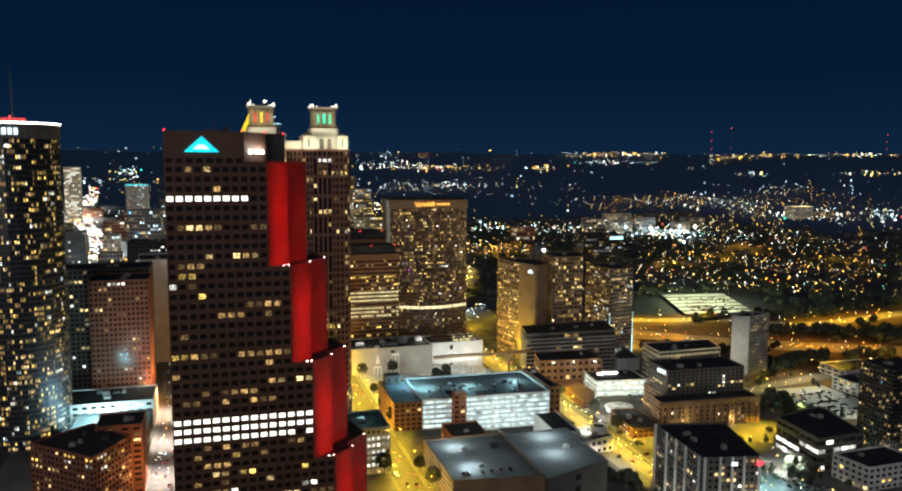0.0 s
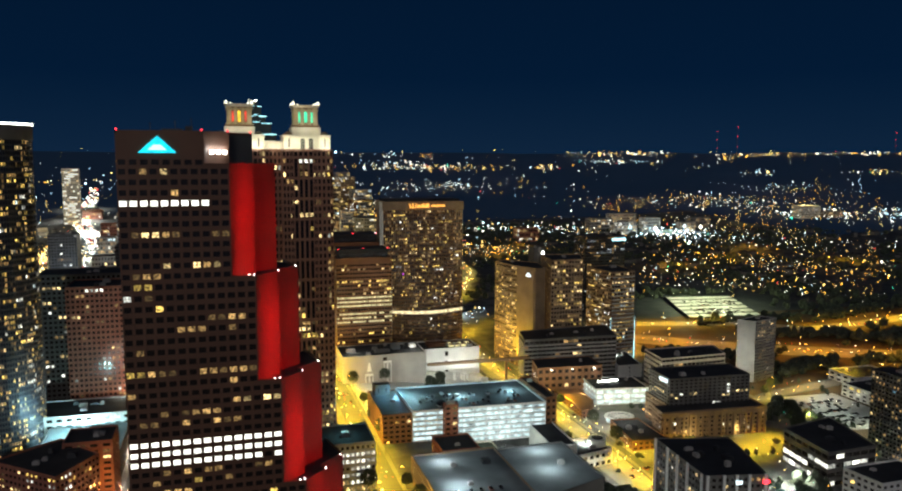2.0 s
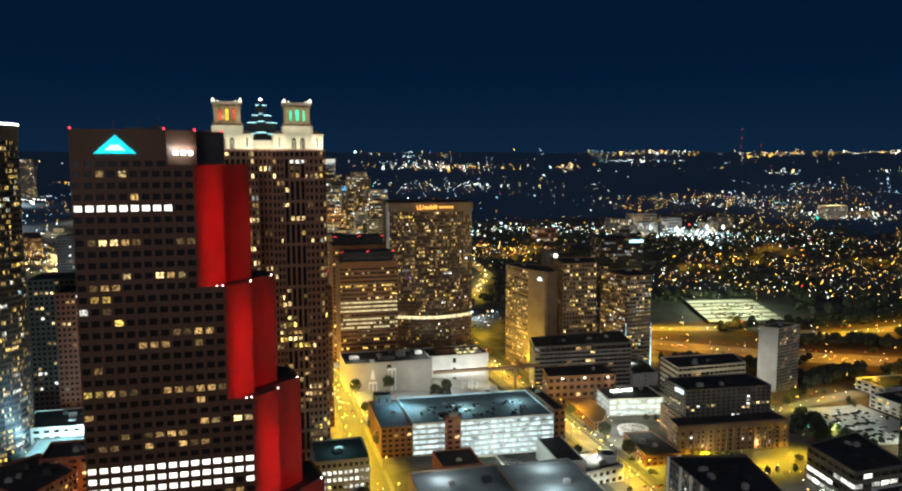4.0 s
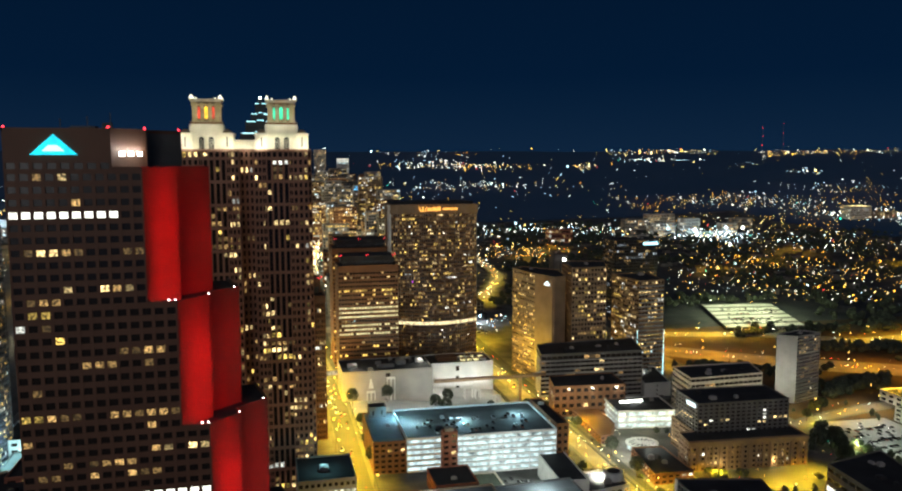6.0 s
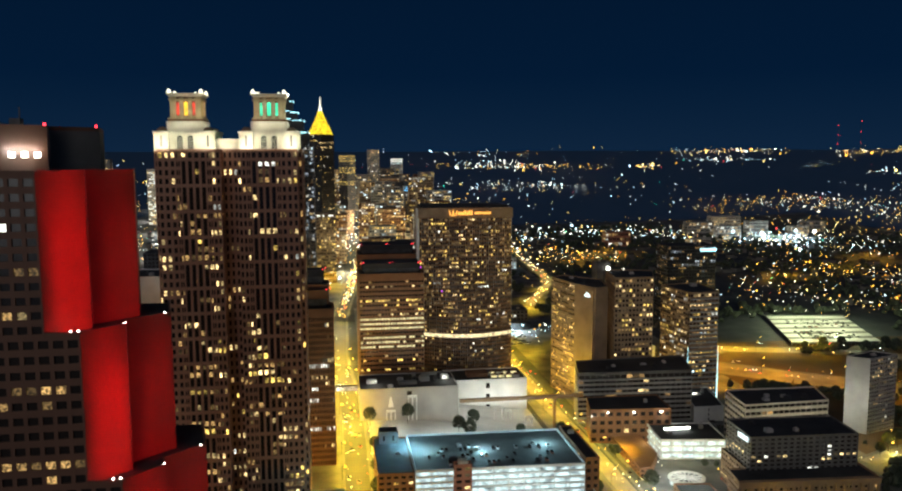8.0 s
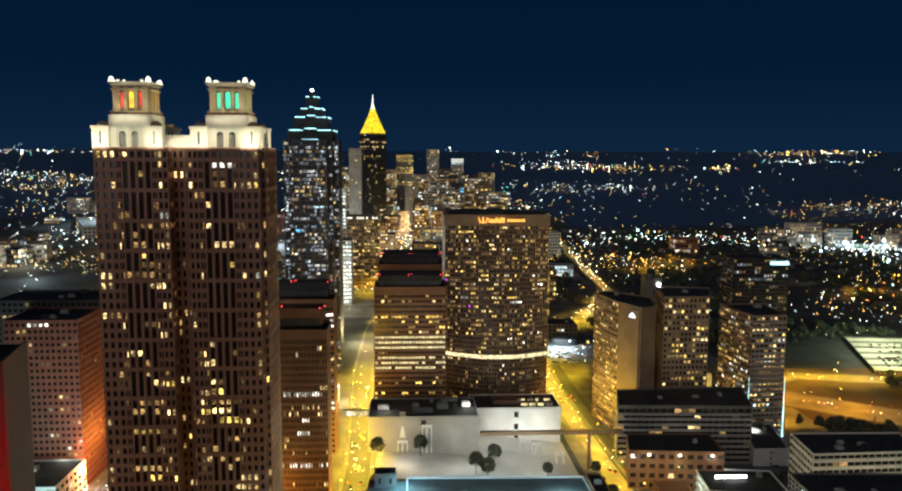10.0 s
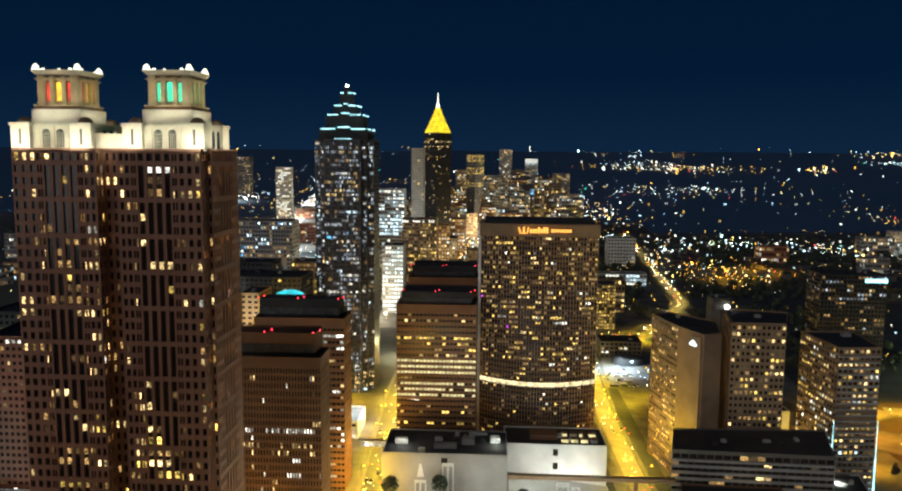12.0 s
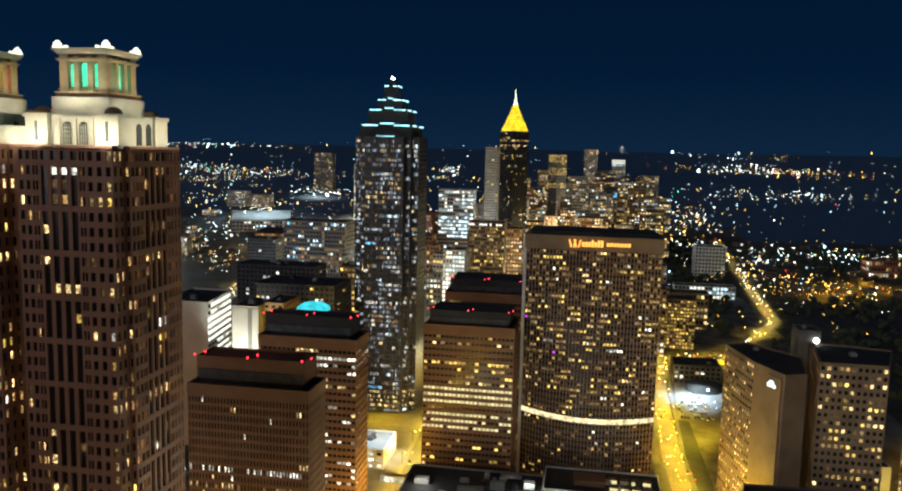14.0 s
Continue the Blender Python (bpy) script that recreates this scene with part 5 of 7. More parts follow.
S.prism([(270 + 6.5 * math.cos(a * math.pi / 12), 517 + 6.5 * math.sin(a * math.pi / 12)) for a in range(24)], -4, 1)
S.obj("drum", "white", tk)
S = Solid()
S.prism([(270 + 4.2 * math.cos(a * math.pi / 12), 517 + 4.2 * math.sin(a * math.pi / 12)) for a in range(24)], 1, 1.4)
S.obj("mouth", "roof", tk)
far_block("lot_hall", "low dark hall behind the bright lot", rect(300, 345, 1100, 1135), 2, 4, 5, "concrete_d", 6397, 0.2, z0=-16, units=2)

# wing hotel: wings round a core
wg = [(298, 822), (307, 779), (318, 754), (331, 760), (338, 800), (312, 832)]
wh1 = far_block("wing_hotel", "hotel wing with yellow windows and golden end wall", wg, 89, 26, 3.4, "concrete_w", 640, 0.5, ("w_amber", "w_warm", "w_dim"), (3, 3, 3), blank=(1, 2, 3), pick=120)
S = Solid()
S.prism([(311.7, 764.8), (314.5, 758.4), (314.1, 758.2), (311.3, 764.6)], 80.8, 82.6)
S.prism([(312.1, 763.8), (314.1, 759.4), (313.7, 759.2), (311.7, 763.6)], 82.6, 84.6, 0, [(312.7, 762.4), (313.5, 760.6), (313.1, 760.4), (312.3, 762.2)])
S.obj("sign", "sign_w", wh1, "white crown-shaped sign")
S = Solid()
S.prism([(312.6, 765.4), (317.0, 755.2), (316.2, 754.8), (311.8, 765.0)], -16, 87.2)
S.obj("end_pilaster", "concrete_w", wh1, "flat pilaster on the end wall")
spot("wall_wash", (303, 766, -14), (308, 775, 24), 420000, (1.0, 0.70, 0.05), 90, 1.0)
spot("wall_wash", (310, 751, -14), (313.5, 763, 24), 420000, (1.0, 0.70, 0.05), 90, 1.0)
far_block("wing_hotel", "hotel wing with a grid of lit windows", [(336, 756), (371, 756), (386, 796), (345, 806)], 97, 27, 3.2, "concrete_w", 642, 0.5, ("w_amber", "w_warm", "w_dim"), (3, 3, 3), pick=120)
# made-up block that gives the alley light a wall to fall on
far_block("service_core", "pale block added to catch the yellow alley light", rect(385, 396, 808, 820), 22, 4, 60, "limestone", 6431, 0.0, wf=0.05)
hc = far_block("wing_hotel_core", "tall dark core of the wing hotel", rect(337, 350, 806.5, 822), 104, 4, 60, "concrete_d", 643, 0.0, wf=0.05)
bm = bmesh.new()
bmesh.ops.create_icosphere(bm, subdivisions=2, radius=1.7)
S = Solid()
S.v = [(v.co.x + 347, v.co.y + 805.2, v.co.z + 99) for v in bm.verts]
S.f = [tuple(v.index for v in f.verts) for f in bm.faces]
S.m = [0] * len(S.f)
bm.free()
S.obj("globe_lamp", "lamp_w", hc, "white globe lamp")
ct = far_block("corner_hotel", "hotel with balconies and lit windows on two sides", [(405, 756.5), (433, 758.5), (436, 806), (399, 804.6)], 82, 24, 3.4, "concrete_w", 644, 0.55, ("w_amber", "w_warm", "w_dim", "w_cool", "w_white"), (3, 3, 2.5, 1.0, 2.0), pick=120)
for x, y in ((404.4, 755.9), (433.6, 757.9)):
    S = Solid()
    S.prism([(x - 0.4, y - 0.4), (x + 0.4, y - 0.4), (x + 0.4, y + 0.4), (x - 0.4, y + 0.4)], -14, 34, 0, [(x - 0.1, y - 0.1), (x + 0.1, y - 0.1), (x + 0.1, y + 0.1), (x - 0.1, y + 0.1)])
    S.obj("corner_light", "ledge", ct, "cool light strip up the corner")
for f in range(24):
    S = Solid()
    z = -14 + f * 3.92
    S.prism([(405.6, 755.1), (432.4, 757.1), (432.3, 758.4), (405.5, 756.4)], z, z + 1.1)
    S.obj("balcony", "concrete", ct)
# added lamp at the hotel's foot that brightens its front
point("entrance_light", (418, 748, -8), 26000, (1.0, 0.9, 0.7), 0.6)
spot("alley_light", (393, 760, -12), (396, 800, 20), 130000, (1.0, 0.66, 0.12), 80, 1.0)

# west side, low
far_block("brick_office", "reddish office slab with few lit windows", rect(-98, -55, 650, 690), 104, 26, 3.4, "brick", 650, 0.10, ("w_warm", "w_white", "w_dim"), (1, 2, 4), z0=0, units=3, pick=60)
far_block("grey_office", "grey office slab with a dark roof storey", rect(-128, -58, 700, 740), 107, 27, 3.6, "concrete_d", 6501, 0.14, ("w_warm", "w_white", "w_dim"), (2, 2, 4), z0=0, units=3)
far_block("brown_office", "brown corner office with rows of windows", [(-105, 473), (-68, 440), (-52, 470), (-76, 500)], 40, 12, 3.2, "brick", 651, 0.3, z0=0, units=4, pick=80)
far_block("brick_hotel", "orange-lit brick block by the bright street", rect(-73, -47, 484, 510), 42, 12, 6, "brick", 652, 0.2, z0=0, units=3, pick=40)
far_block("low_hall", "dark low hall with plant on its roof", rect(-100, -50, 530, 590), 18, 4, 6, "concrete_d", 653, 0.1, z0=0, units=12, roof="roof_g")
far_block("low_hall", "low hall with a white lit front", rect(-112, -50, 600, 640), 22, 5, 6, "white", 654, 0.15, z0=0, units=5)
far_block("dark_block", "black glass block with a flat roof edge", rect(-36, 26, 864, 905), 105, 26, 4, "metal", 655, 0.08, z0=0, units=2)
far_block("white_lit_block", "office with a white lit grid side", [(-75, 802), (-42, 800), (-49, 850), (-80, 850)], 101, 22, 6, "white", 656, 0.95, ("w_even", "w_white"), (3, 1), z0=0, units=2, blank=(0, 2, 3), wf=0.82)
cs = far_block("cream_slab", "cream floodlit blank slab with one dark slot", rect(-27, -8, 805, 832), 99, 25, 8.0, "concrete", 657, 0.12, z0=0, units=2, blank=(0, 1))
S = Solid()
S.box(-15.5, -12.5, 804.7, 805.0, 20, 98)
S.obj("slot", "concrete_d", cs)
spot("slab_flood", (-16, 780, 60), (-17, 805, 88), 190000, (1.0, 0.92, 0.72), 90, 0.8)
far_block("amber_block", "brown block washed with amber light", rect(-7.4, 7, 812, 845), 101, 25, 5, "concrete_w", 6571, 0.1, z0=0, units=1)
spot("slab_flood", (16, 800, 70), (6, 822, 90), 60000, SODIUM, 90, 0.8)
far_block("yellow_terrace", "yellow-lit terrace block with a row of lamps", rect(-33, -5, 1060, 1090), 91, 16, 4, "concrete_w", 6572, 0.9, ("w_amber", "w_dim"), (3, 1), z0=0)
far_block("low_hall", "low pale hall with a bright forecourt by the avenue", rect(62, 84, 790, 826), 12, 3, 6, "white", 6573, 0.5, ("w_white", "w_warm"), (2, 1), z0=0, units=4, roof="roof_g")
# added lamps that brighten the low hall and its forecourt
point("forecourt_light", (88, 812, 17), 26000, (1.0, 0.93, 0.78), 0.8)
point("forecourt_light", (74, 806, 20), 14000, (0.95, 0.97, 1.0), 0.8)
far_block("black_block", "black glass block with a few white office lights", rect(-104, -30, 977, 1010), 101, 25, 4, "metal", 6574, 0.10, ("w_white", "w_cool"), (3, 1), z0=0, units=4)
far_block("grey_block", "grey mid-rise block with a small white sign", rect(-236, -196, 1290, 1320), 87, 20, 4, "concrete_d", 6575, 0.14, ("w_white", "w_dim"), (1, 2), z0=0, units=3)
tb = far_block("teal_edged_block", "mid-rise block with a teal lit roof edge", rect(-206, -158, 1950, 1980), 136, 28, 4, "concrete", 6576, 0.25, ("w_white", "w_dim", "w_cool"), (2, 2, 1), z0=0, units=2)
S = Solid()
S.box(-206.5, -157.5, 1949, 1949.8, 134.5, 137.5)
S.obj("roof_edge_light", "dome", tb, "teal light strip along the roof edge")
# added lamps that tint the brick fronts orange
point("street_glow", (-44, 470, 20), 11000, (1.0, 0.45, 0.10), 1.0)
point("street_glow", (-44, 668, 30), 26000, (1.0, 0.48, 0.08), 1.0)
dm = thing("blue_dome", "low cyan glowing roof dome", "dome", 34.4, 796, 100)
bm = bmesh.new()
bmesh.ops.create_uvsphere(bm, u_segments=24, v_segments=12, radius=11)
S = Solid()
S.v = [(v.co.x + 34.4, v.co.y + 796, v.co.z * 0.45 + 102.5) for v in bm.verts]
S.f = [tuple(v.index for v in f.verts) for f in bm.faces]
S.m = [0] * len(S.f)
bm.free()
S.obj("dome_shell", "dome", dm)
S = Solid()
S.prism([(34.4 + 11.5 * math.cos(a * math.pi / 10), 796 + 11.5 * math.sin(a * math.pi / 10)) for a in range(20)], 0, 102.5)
S.obj("drum", "concrete_d", dm)
point("west_front_light", (-80, 596, 12), 50000, (0.6, 0.95, 1.0), 0.6)
point("roof_light", (85, 490, 37), 2600, (0.45, 0.95, 1.0), 0.4)
point("west_front_light", (-60, 640, 26), 3000, (1.0, 0.9, 0.7), 0.6)
point("west_front_light", (-82, 572, 26), 80000, (0.55, 0.95, 1.0), 0.6)

# blocks round the bright yards beyond the freeway
for x, y, w, d, h, wall in ((1060, 1935, 60, 26, 30, "white"), (1150, 1960, 50, 30, 38, "white"), (1245, 1930, 44, 28, 26, "limestone"), (1010, 1990, 70, 30, 36, "concrete"), (1320, 1985, 60, 30, 34, "concrete"), (1110, 2050, 80, 30, 44, "limestone"), (1690, 1985, 70, 40, 62, "limestone"), (1760, 1960, 60, 36, 46, "concrete_w"), (900, 1760, 50, 26, 20, "concrete"), (760, 1900, 60, 30, 24, "brick")):
    far_block("yard_block", "mid-rise block beside the floodlit yards", rect(x - w / 2, x + w / 2, y - d / 2, y + d / 2), h, max(3, int(h / 5)), 5, wall, int(x + y), 0.4, ("w_warm", "w_white", "w_dim"), (3, 2, 3))

# ---- street lamps and their light ----


def street_lamp(x, y, key, h=9.0):
    z = level(x, y)
    own = thing("street_lamp", "street lamp glowing yellow over the road" if key == "lamp_y" else "white street lamp", "street lamp", x, y, z, "street lamps")
    S = Solid()
    S.prism([(x + 0.12 * math.cos(a), y + 0.12 * math.sin(a)) for a in (0, 1.05, 2.1, 3.14, 4.2, 5.2)], z, z + h)
    S.box(x, x + 1.8, y - 0.06, y + 0.06, z + h - 0.12, z + h)
    S.obj("pole", "metal", own)
    S = Solid()
    S.prism(turned(x + 1.8, y, 1.3, 0.8, 0), z + h - 0.3, z + h + 0.15, 0, turned(x + 1.8, y, 0.9, 0.5, 0))
    S.obj("lamp_head", key, own)


for (xa, ya), (xb, yb), gap in ((AVENUE[0], AVENUE[1], 40), (AVENUE[1], AVENUE[2], 40), (AVENUE[2], AVENUE[3], 40), (CROSS[0], CROSS[1], 45), (CROSS[1], CROSS[2], 45), (CROSS[2], CROSS[3], 45), (RAMP[0], RAMP[2], 50), (RAMP[2], RAMP[5], 60), (FREEWAY[1], FREEWAY[3], 50), (FREEWAY[5], FREEWAY[8], 60), (INTERSTATE[1], INTERSTATE[3], 60), (INTERSTATE[3], INTERSTATE[5], 60)):
    n = max(1, int(math.hypot(xb - xa, yb - ya) / gap))
    for i in range(n):
        t = (i + 0.5) / n
        x, y = xa + (xb - xa) * t, ya + (yb - ya) * t
        street_lamp(x - 9.5, y, "lamp_y")
        street_lamp(x + 8.5, y + gap / 2, "lamp_y")
for y in range(395, 930, 30):
    down("avenue_light", (109 - max(0, y - 700) * 0.045, y, 11), 56000, (1.0, 0.62, 0.03), 1.0, 150)
# omni lamps added over the avenue as uplight on the facades
for y in range(430, 900, 65):
    point("avenue_glow", (109 - max(0, y - 700) * 0.045, y, 14), 30000, (1.0, 0.58, 0.06), 1.0)
for y in range(400, 1200, 34):
    down("street_light", (282, y, -4), 30000, (1.0, 0.60, 0.03), 1.0, 155)
# same added uplight along the cross street
for y in range(520, 1100, 110):
    point("street_glow", (282, y, 0), 14000, (1.0, 0.60, 0.06), 1.0)
for x, y in ((490, 915), (535, 930), (580, 920), (625, 910), (750, 850), (800, 852), (850, 860), (900, 870), (1000, 900), (1150, 920)):
    down("freeway_light", (x, y, 4), 100000, (1.0, 0.52, 0.015), 1.5, 160)
for x, y in ((480, 868), (530, 825), (600, 775), (660, 740), (720, 708), (800, 665), (900, 620)):
    down("interstate_light", (x, y, 12), 110000, (1.0, 0.40, 0.01), 1.5, 160)
for x, y in ((490, 612), (545, 628), (600, 639), (655, 652), (700, 658), (800, 630)):
    down("ramp_light", (x, y, 2), 36000, (1.0, 0.55, 0.02), 1.5, 160)
for x, y in ((390, 505), (420, 515), (345, 520), (300, 640)):
    down("yard_light", (x, y, -16 + 12), 70000, SODIUM, 1.0)
for y in range(440, 700, 65):
    down("west_street_light", (-38, y, 12), 120000, (1.0, 0.78, 0.62), 1.0)
for x, y in ((140, 430), (140, 465), (200, 440), (205, 470)):
    point("deck_light", (x, y, 22.5), 9000, (0.85, 0.97, 1.0), 0.4)
for x, y in ((150, 580), (185, 575), (225, 580)):
    point("deck_light", (x, y, 27), 13000, (0.50, 0.86, 1.0), 0.4)
for x, y, z, w in ((140, 678, 11, 9000), (180, 680, 10, 9000), (225, 685, 8, 9000), (205, 655, 11, 14000), (235, 650, 9, 12000), (160, 645, 13, 9000)):
    point("courtyard_light", (x, y, z), w, (1.0, 0.95, 0.84), 0.6)

area("wall_wash", (152, 698.5, -4), (152, 704, 4), 66, 0.6, 7500, (1.0, 0.95, 0.84))
area("wall_wash", (223, 744.5, -8), (223, 750, 4), 58, 0.6, 3000, (1.0, 0.95, 0.84))

# unseen lamps added between the midtown blocks to brighten their facades
for x, y, z, w, col in ((20, 1210, 22, 160000, (1.0, 0.80, 0.5)), (120, 1480, 24, 200000, (1.0, 0.78, 0.4)), (10, 1640, 30, 240000, (1.0, 0.92, 0.8)), (180, 1750, 26, 200000, (1.0, 0.72, 0.28)), (150, 2050, 40, 300000, (1.0, 0.75, 0.45)), (250, 2230, 50, 300000, (1.0, 0.85, 0.65)), (230, 1480, 20, 160000, (1.0, 0.74, 0.28)), (-90, 1420, 24, 160000, (1.0, 0.85, 0.6)), (-150, 1950, 36, 240000, (0.9, 0.95, 1.0)), (90, 1020, 18, 60000, (1.0, 0.8, 0.4))):
    point("midtown_glow", (x, y, z), w * 2.0, col, 2.0)
# more unseen lamps added over the west side blocks
for x, y, z, w, col in ((-380, 1330, 22, 110000, (1.0, 0.70, 0.3)), (-470, 1480, 24, 130000, (0.75, 0.9, 1.0)), (-560, 1640, 26, 140000, (1.0, 0.85, 0.6)), (-300, 1290, 20, 110000, (1.0, 0.55, 0.12)), (-200, 1240, 24, 110000, (0.55, 0.75, 1.0)), (-480, 1850, 30, 200000, (1.0, 0.6, 0.2)), (-700, 1900, 30, 200000, (0.9, 0.95, 1.0)), (-180, 1560, 28, 160000, (1.0, 0.95, 0.85)), (-640, 2350, 60, 260000, (0.7, 0.85, 1.0)), (-420, 2150, 40, 220000, (1.0, 0.75, 0.4)), (-160, 1080, 24, 90000, (0.6, 0.7, 1.0)), (-230, 1010, 26, 90000, (1.0, 0.8, 0.5))):
    point("west_side_glow", (x, y, z), w * 0.5, col, 2.0)
# added point lamps in the air that wash the towers with street colour
for x, y, z, w, col in ((62, 606, 16, 15000, (1.0, 0.50, 0.06)), (100, 690, 16, 20000, (1.0, 0.55, 0.06)), (104, 720, 22, 16000, (1.0, 0.55, 0.08)), (-46, 636, 18, 34000, (1.0, 0.32, 0.08)), (-80, 520, 28, 9000, (1.0, 0.92, 0.8)), (262, 770, 8, 8000, (1.0, 0.62, 0.12)), (330, 742, 6, 3500, (1.0, 0.60, 0.06)), (283, 800, 12, 22000, (1.0, 0.62, 0.08)), (104, 800, 12, 16000, (1.0, 0.50, 0.07)), (104, 880, 12, 22000, (1.0, 0.50, 0.07)), (106, 970, 14, 22000, (1.0, 0.52, 0.08)), (402, 790, 6, 16000, (1.0, 0.66, 0.15)), (352, 742, 2, 4000, (1.0, 0.64, 0.12))):
    point("street_glow", (x, y, z), w * 1.6, col, 1.0)
# lamps over the lots between the blocks
LOT_WHITE, LOT_TEAL, LOT_LIME = (1.0, 0.93, 0.78), (0.60, 0.95, 1.0), (0.85, 1.0, 0.45)
for x, y, w, col in ((300, 470, 16000, SODIUM), (328, 500, 16000, SODIUM), (318, 440, 12000, LOT_TEAL), (250, 478, 14000, LOT_WHITE), (262, 520, 9000, LOT_WHITE), (340, 420, 14000, LOT_TEAL), (375, 440, 12000, LOT_WHITE), (462, 440, 14000, LOT_WHITE), (460, 500, 12000, LOT_LIME), (478, 470, 12000, LOT_WHITE), (520, 500, 16000, LOT_WHITE), (298, 522, 9000, SODIUM), (400, 612, 14000, LOT_WHITE), (455, 690, 14000, LOT_WHITE)):
    down("lot_light", (x, y, level(x, y) + 13), w * 5.4, col, 0.8, 160)
for x, y, w, col in ((405, 745, 20000, LOT_WHITE), (300, 930, 40000, SODIUM), (262, 900, 40000, SODIUM), (318, 960, 30000, SODIUM), (345, 870, 30000, SODIUM), (365, 1000, 30000, SODIUM), (400, 900, 30000, ORANGE_GLOW), (460, 800, 40000, ORANGE_GLOW), (-75, 470, 16000, SODIUM), (-70, 600, 6000, LOT_TEAL), (-60, 560, 9000, LOT_TEAL), (-20, 700, 40000, LOT_WHITE), (60, 880, 40000, SODIUM), (150, 900, 40000, SODIUM)):
    down("lot_light", (x, y, level(x, y) + 14), w, col, 0.8, 160)

# ---- courtyard ----
sheet(120, 258, 612, 702, 6, "plaza", "floodlit pale courtyard paving", 0.35)
sheet(192, 258, 702, 750, 6, "plaza", "floodlit pale paving before the hall", 0.35)
point("courtyard_light", (208, 728, 6), 9000, (1.0, 0.95, 0.84), 0.6)
point("courtyard_light", (240, 728, 5), 9000, (1.0, 0.95, 0.84), 0.6)
for x, y, w, h in ((222, 717, 7, 9), (232, 718, 4, 7), (246, 706, 5, 6)):
    fr_ = thing("steel_pergola", "white open steel pergola in the courtyard", "pergola", x, y, -8, "courtyard pergolas")
    for dx in (0, w):
        for dy in (0, 4):
            S = Solid()
            S.prism(turned(x + dx, y + dy, 0.7, 0.7, 0), level(x, y) + 0.3, level(x, y) + h)
            S.obj("post", "white", fr_)
    S = Solid()
    S.ring([(x - 0.5, y - 0.5), (x + w + 0.5, y - 0.5), (x + w + 0.5, y + 4.5), (x - 0.5, y + 4.5)], 0.9, level(x, y) + h, level(x, y) + h + 0.8)
    S.obj("beam", "white", fr_)
pr = thing("roof_plant", "brown plant box on the white hall roof", "roof plant", 216, 766, 14)
S = Solid()
S.box(207, 225, 760, 772, 14.05, 17)
S.box(206.6, 225.4, 759.6, 772.4, 17, 17.5)
S.obj("casing", "brown_c", pr)
kiosk_roof = random.Random(41)
for i in range(8):
    x, y = 230 + (i % 4) * 6.5, 758 + (i // 4) * 11
    ki = thing("roof_kiosk", "small lit roof kiosk on the white hall", "kiosk", x, y, 14, "roof kiosks")
    S = Solid()
    S.box(x - 2.2, x + 2.2, y - 2, y + 2, 14.05, 16.4)
    S.obj("body", "deck_warm" if kiosk_roof.random() < 0.6 else "white", ki)
    S = Solid()
    S.prism(turned(x, y, 5.4, 5, 0), 16.4, 17.6, 0, turned(x, y, 1, 1, 0))
    S.obj("roof", "brown_c", ki)
for x, y, w, d, h in ((124, 722, 8, 5, 3.0), (138, 708, 4, 3, 2.0), (152, 716, 14, 6, 2.2), (166, 723, 8, 5, 3.4), (183, 728, 6, 6, 3.0), (172, 740, 12, 4, 1.6)):
    ru = thing("roof_plant", "pale grey plant unit on the courtyard block", "roof plant", x, y, 24)
    S = Solid()
    S.prism(turned(x, y, w, d, 4), 24.02, 24 + h)
    S.prism(turned(x, y, w * 0.8, d * 0.7, 4), 24 + h, 24.4 + h)
    S.obj("casing", "white" if w < 7 else "concrete", ru)
for x, y in ((126, 716), (184, 720)):
    point("roof_light", (x, y, 29), 3000, (1.0, 0.93, 0.8), 0.4)
wk = thing("skywalk", "long tan pedestrian bridge on a single pier", "bridge", 240, 700, 10)
S = Solid()
S.box(191, 290, 698, 701.5, 12.2, 14.6)
S.obj("deck", "concrete_w", wk)
S = Solid()
S.box(266, 268, 698.5, 701, -18, 12.2)
S.obj("pier", "concrete_w", wk)

# ---- lights of the far city ----
far = random.Random(77)
S = Solid()
DOT_LOOKS = ["far_o", "far_y", "far_w", "far_c", "far_r", "far_g"]


def dot(x, y, h, size, k):
    z = level(x, y) + h
    s = size
    i = len(S.v)
    S.v += [(x - s, y, z), (x, y - s, z), (x + s, y, z), (x, y + s, z), (x, y, z + s), (x, y, z - s)]
    S.f += [(i, i + 1, i + 4), (i + 1, i + 2, i + 4), (i + 2, i + 3, i + 4), (i + 3, i, i + 4), (i + 1, i, i + 5), (i + 2, i + 1, i + 5), (i + 3, i + 2, i + 5), (i, i + 3, i + 5)]
    S.m += [k] * 8


WARM, PALE, ORANGE, MIXED = (2, 6, 4, 1.0, 0.2, 0.05), (0.3, 1.2, 6, 4.5, 0.2, 0.2), (7, 4, 2.5, 1.0, 0.25, 0.1), (2.2, 3.2, 6, 3.4, 0.4, 0.3)


def tiny(r):
    """A lamp's apparent size: many faint, few bright."""
    return (0.34 + 0.60 * far.random() ** 3) * r / 1500 * (1.0 if r < 2700 else 0.85)


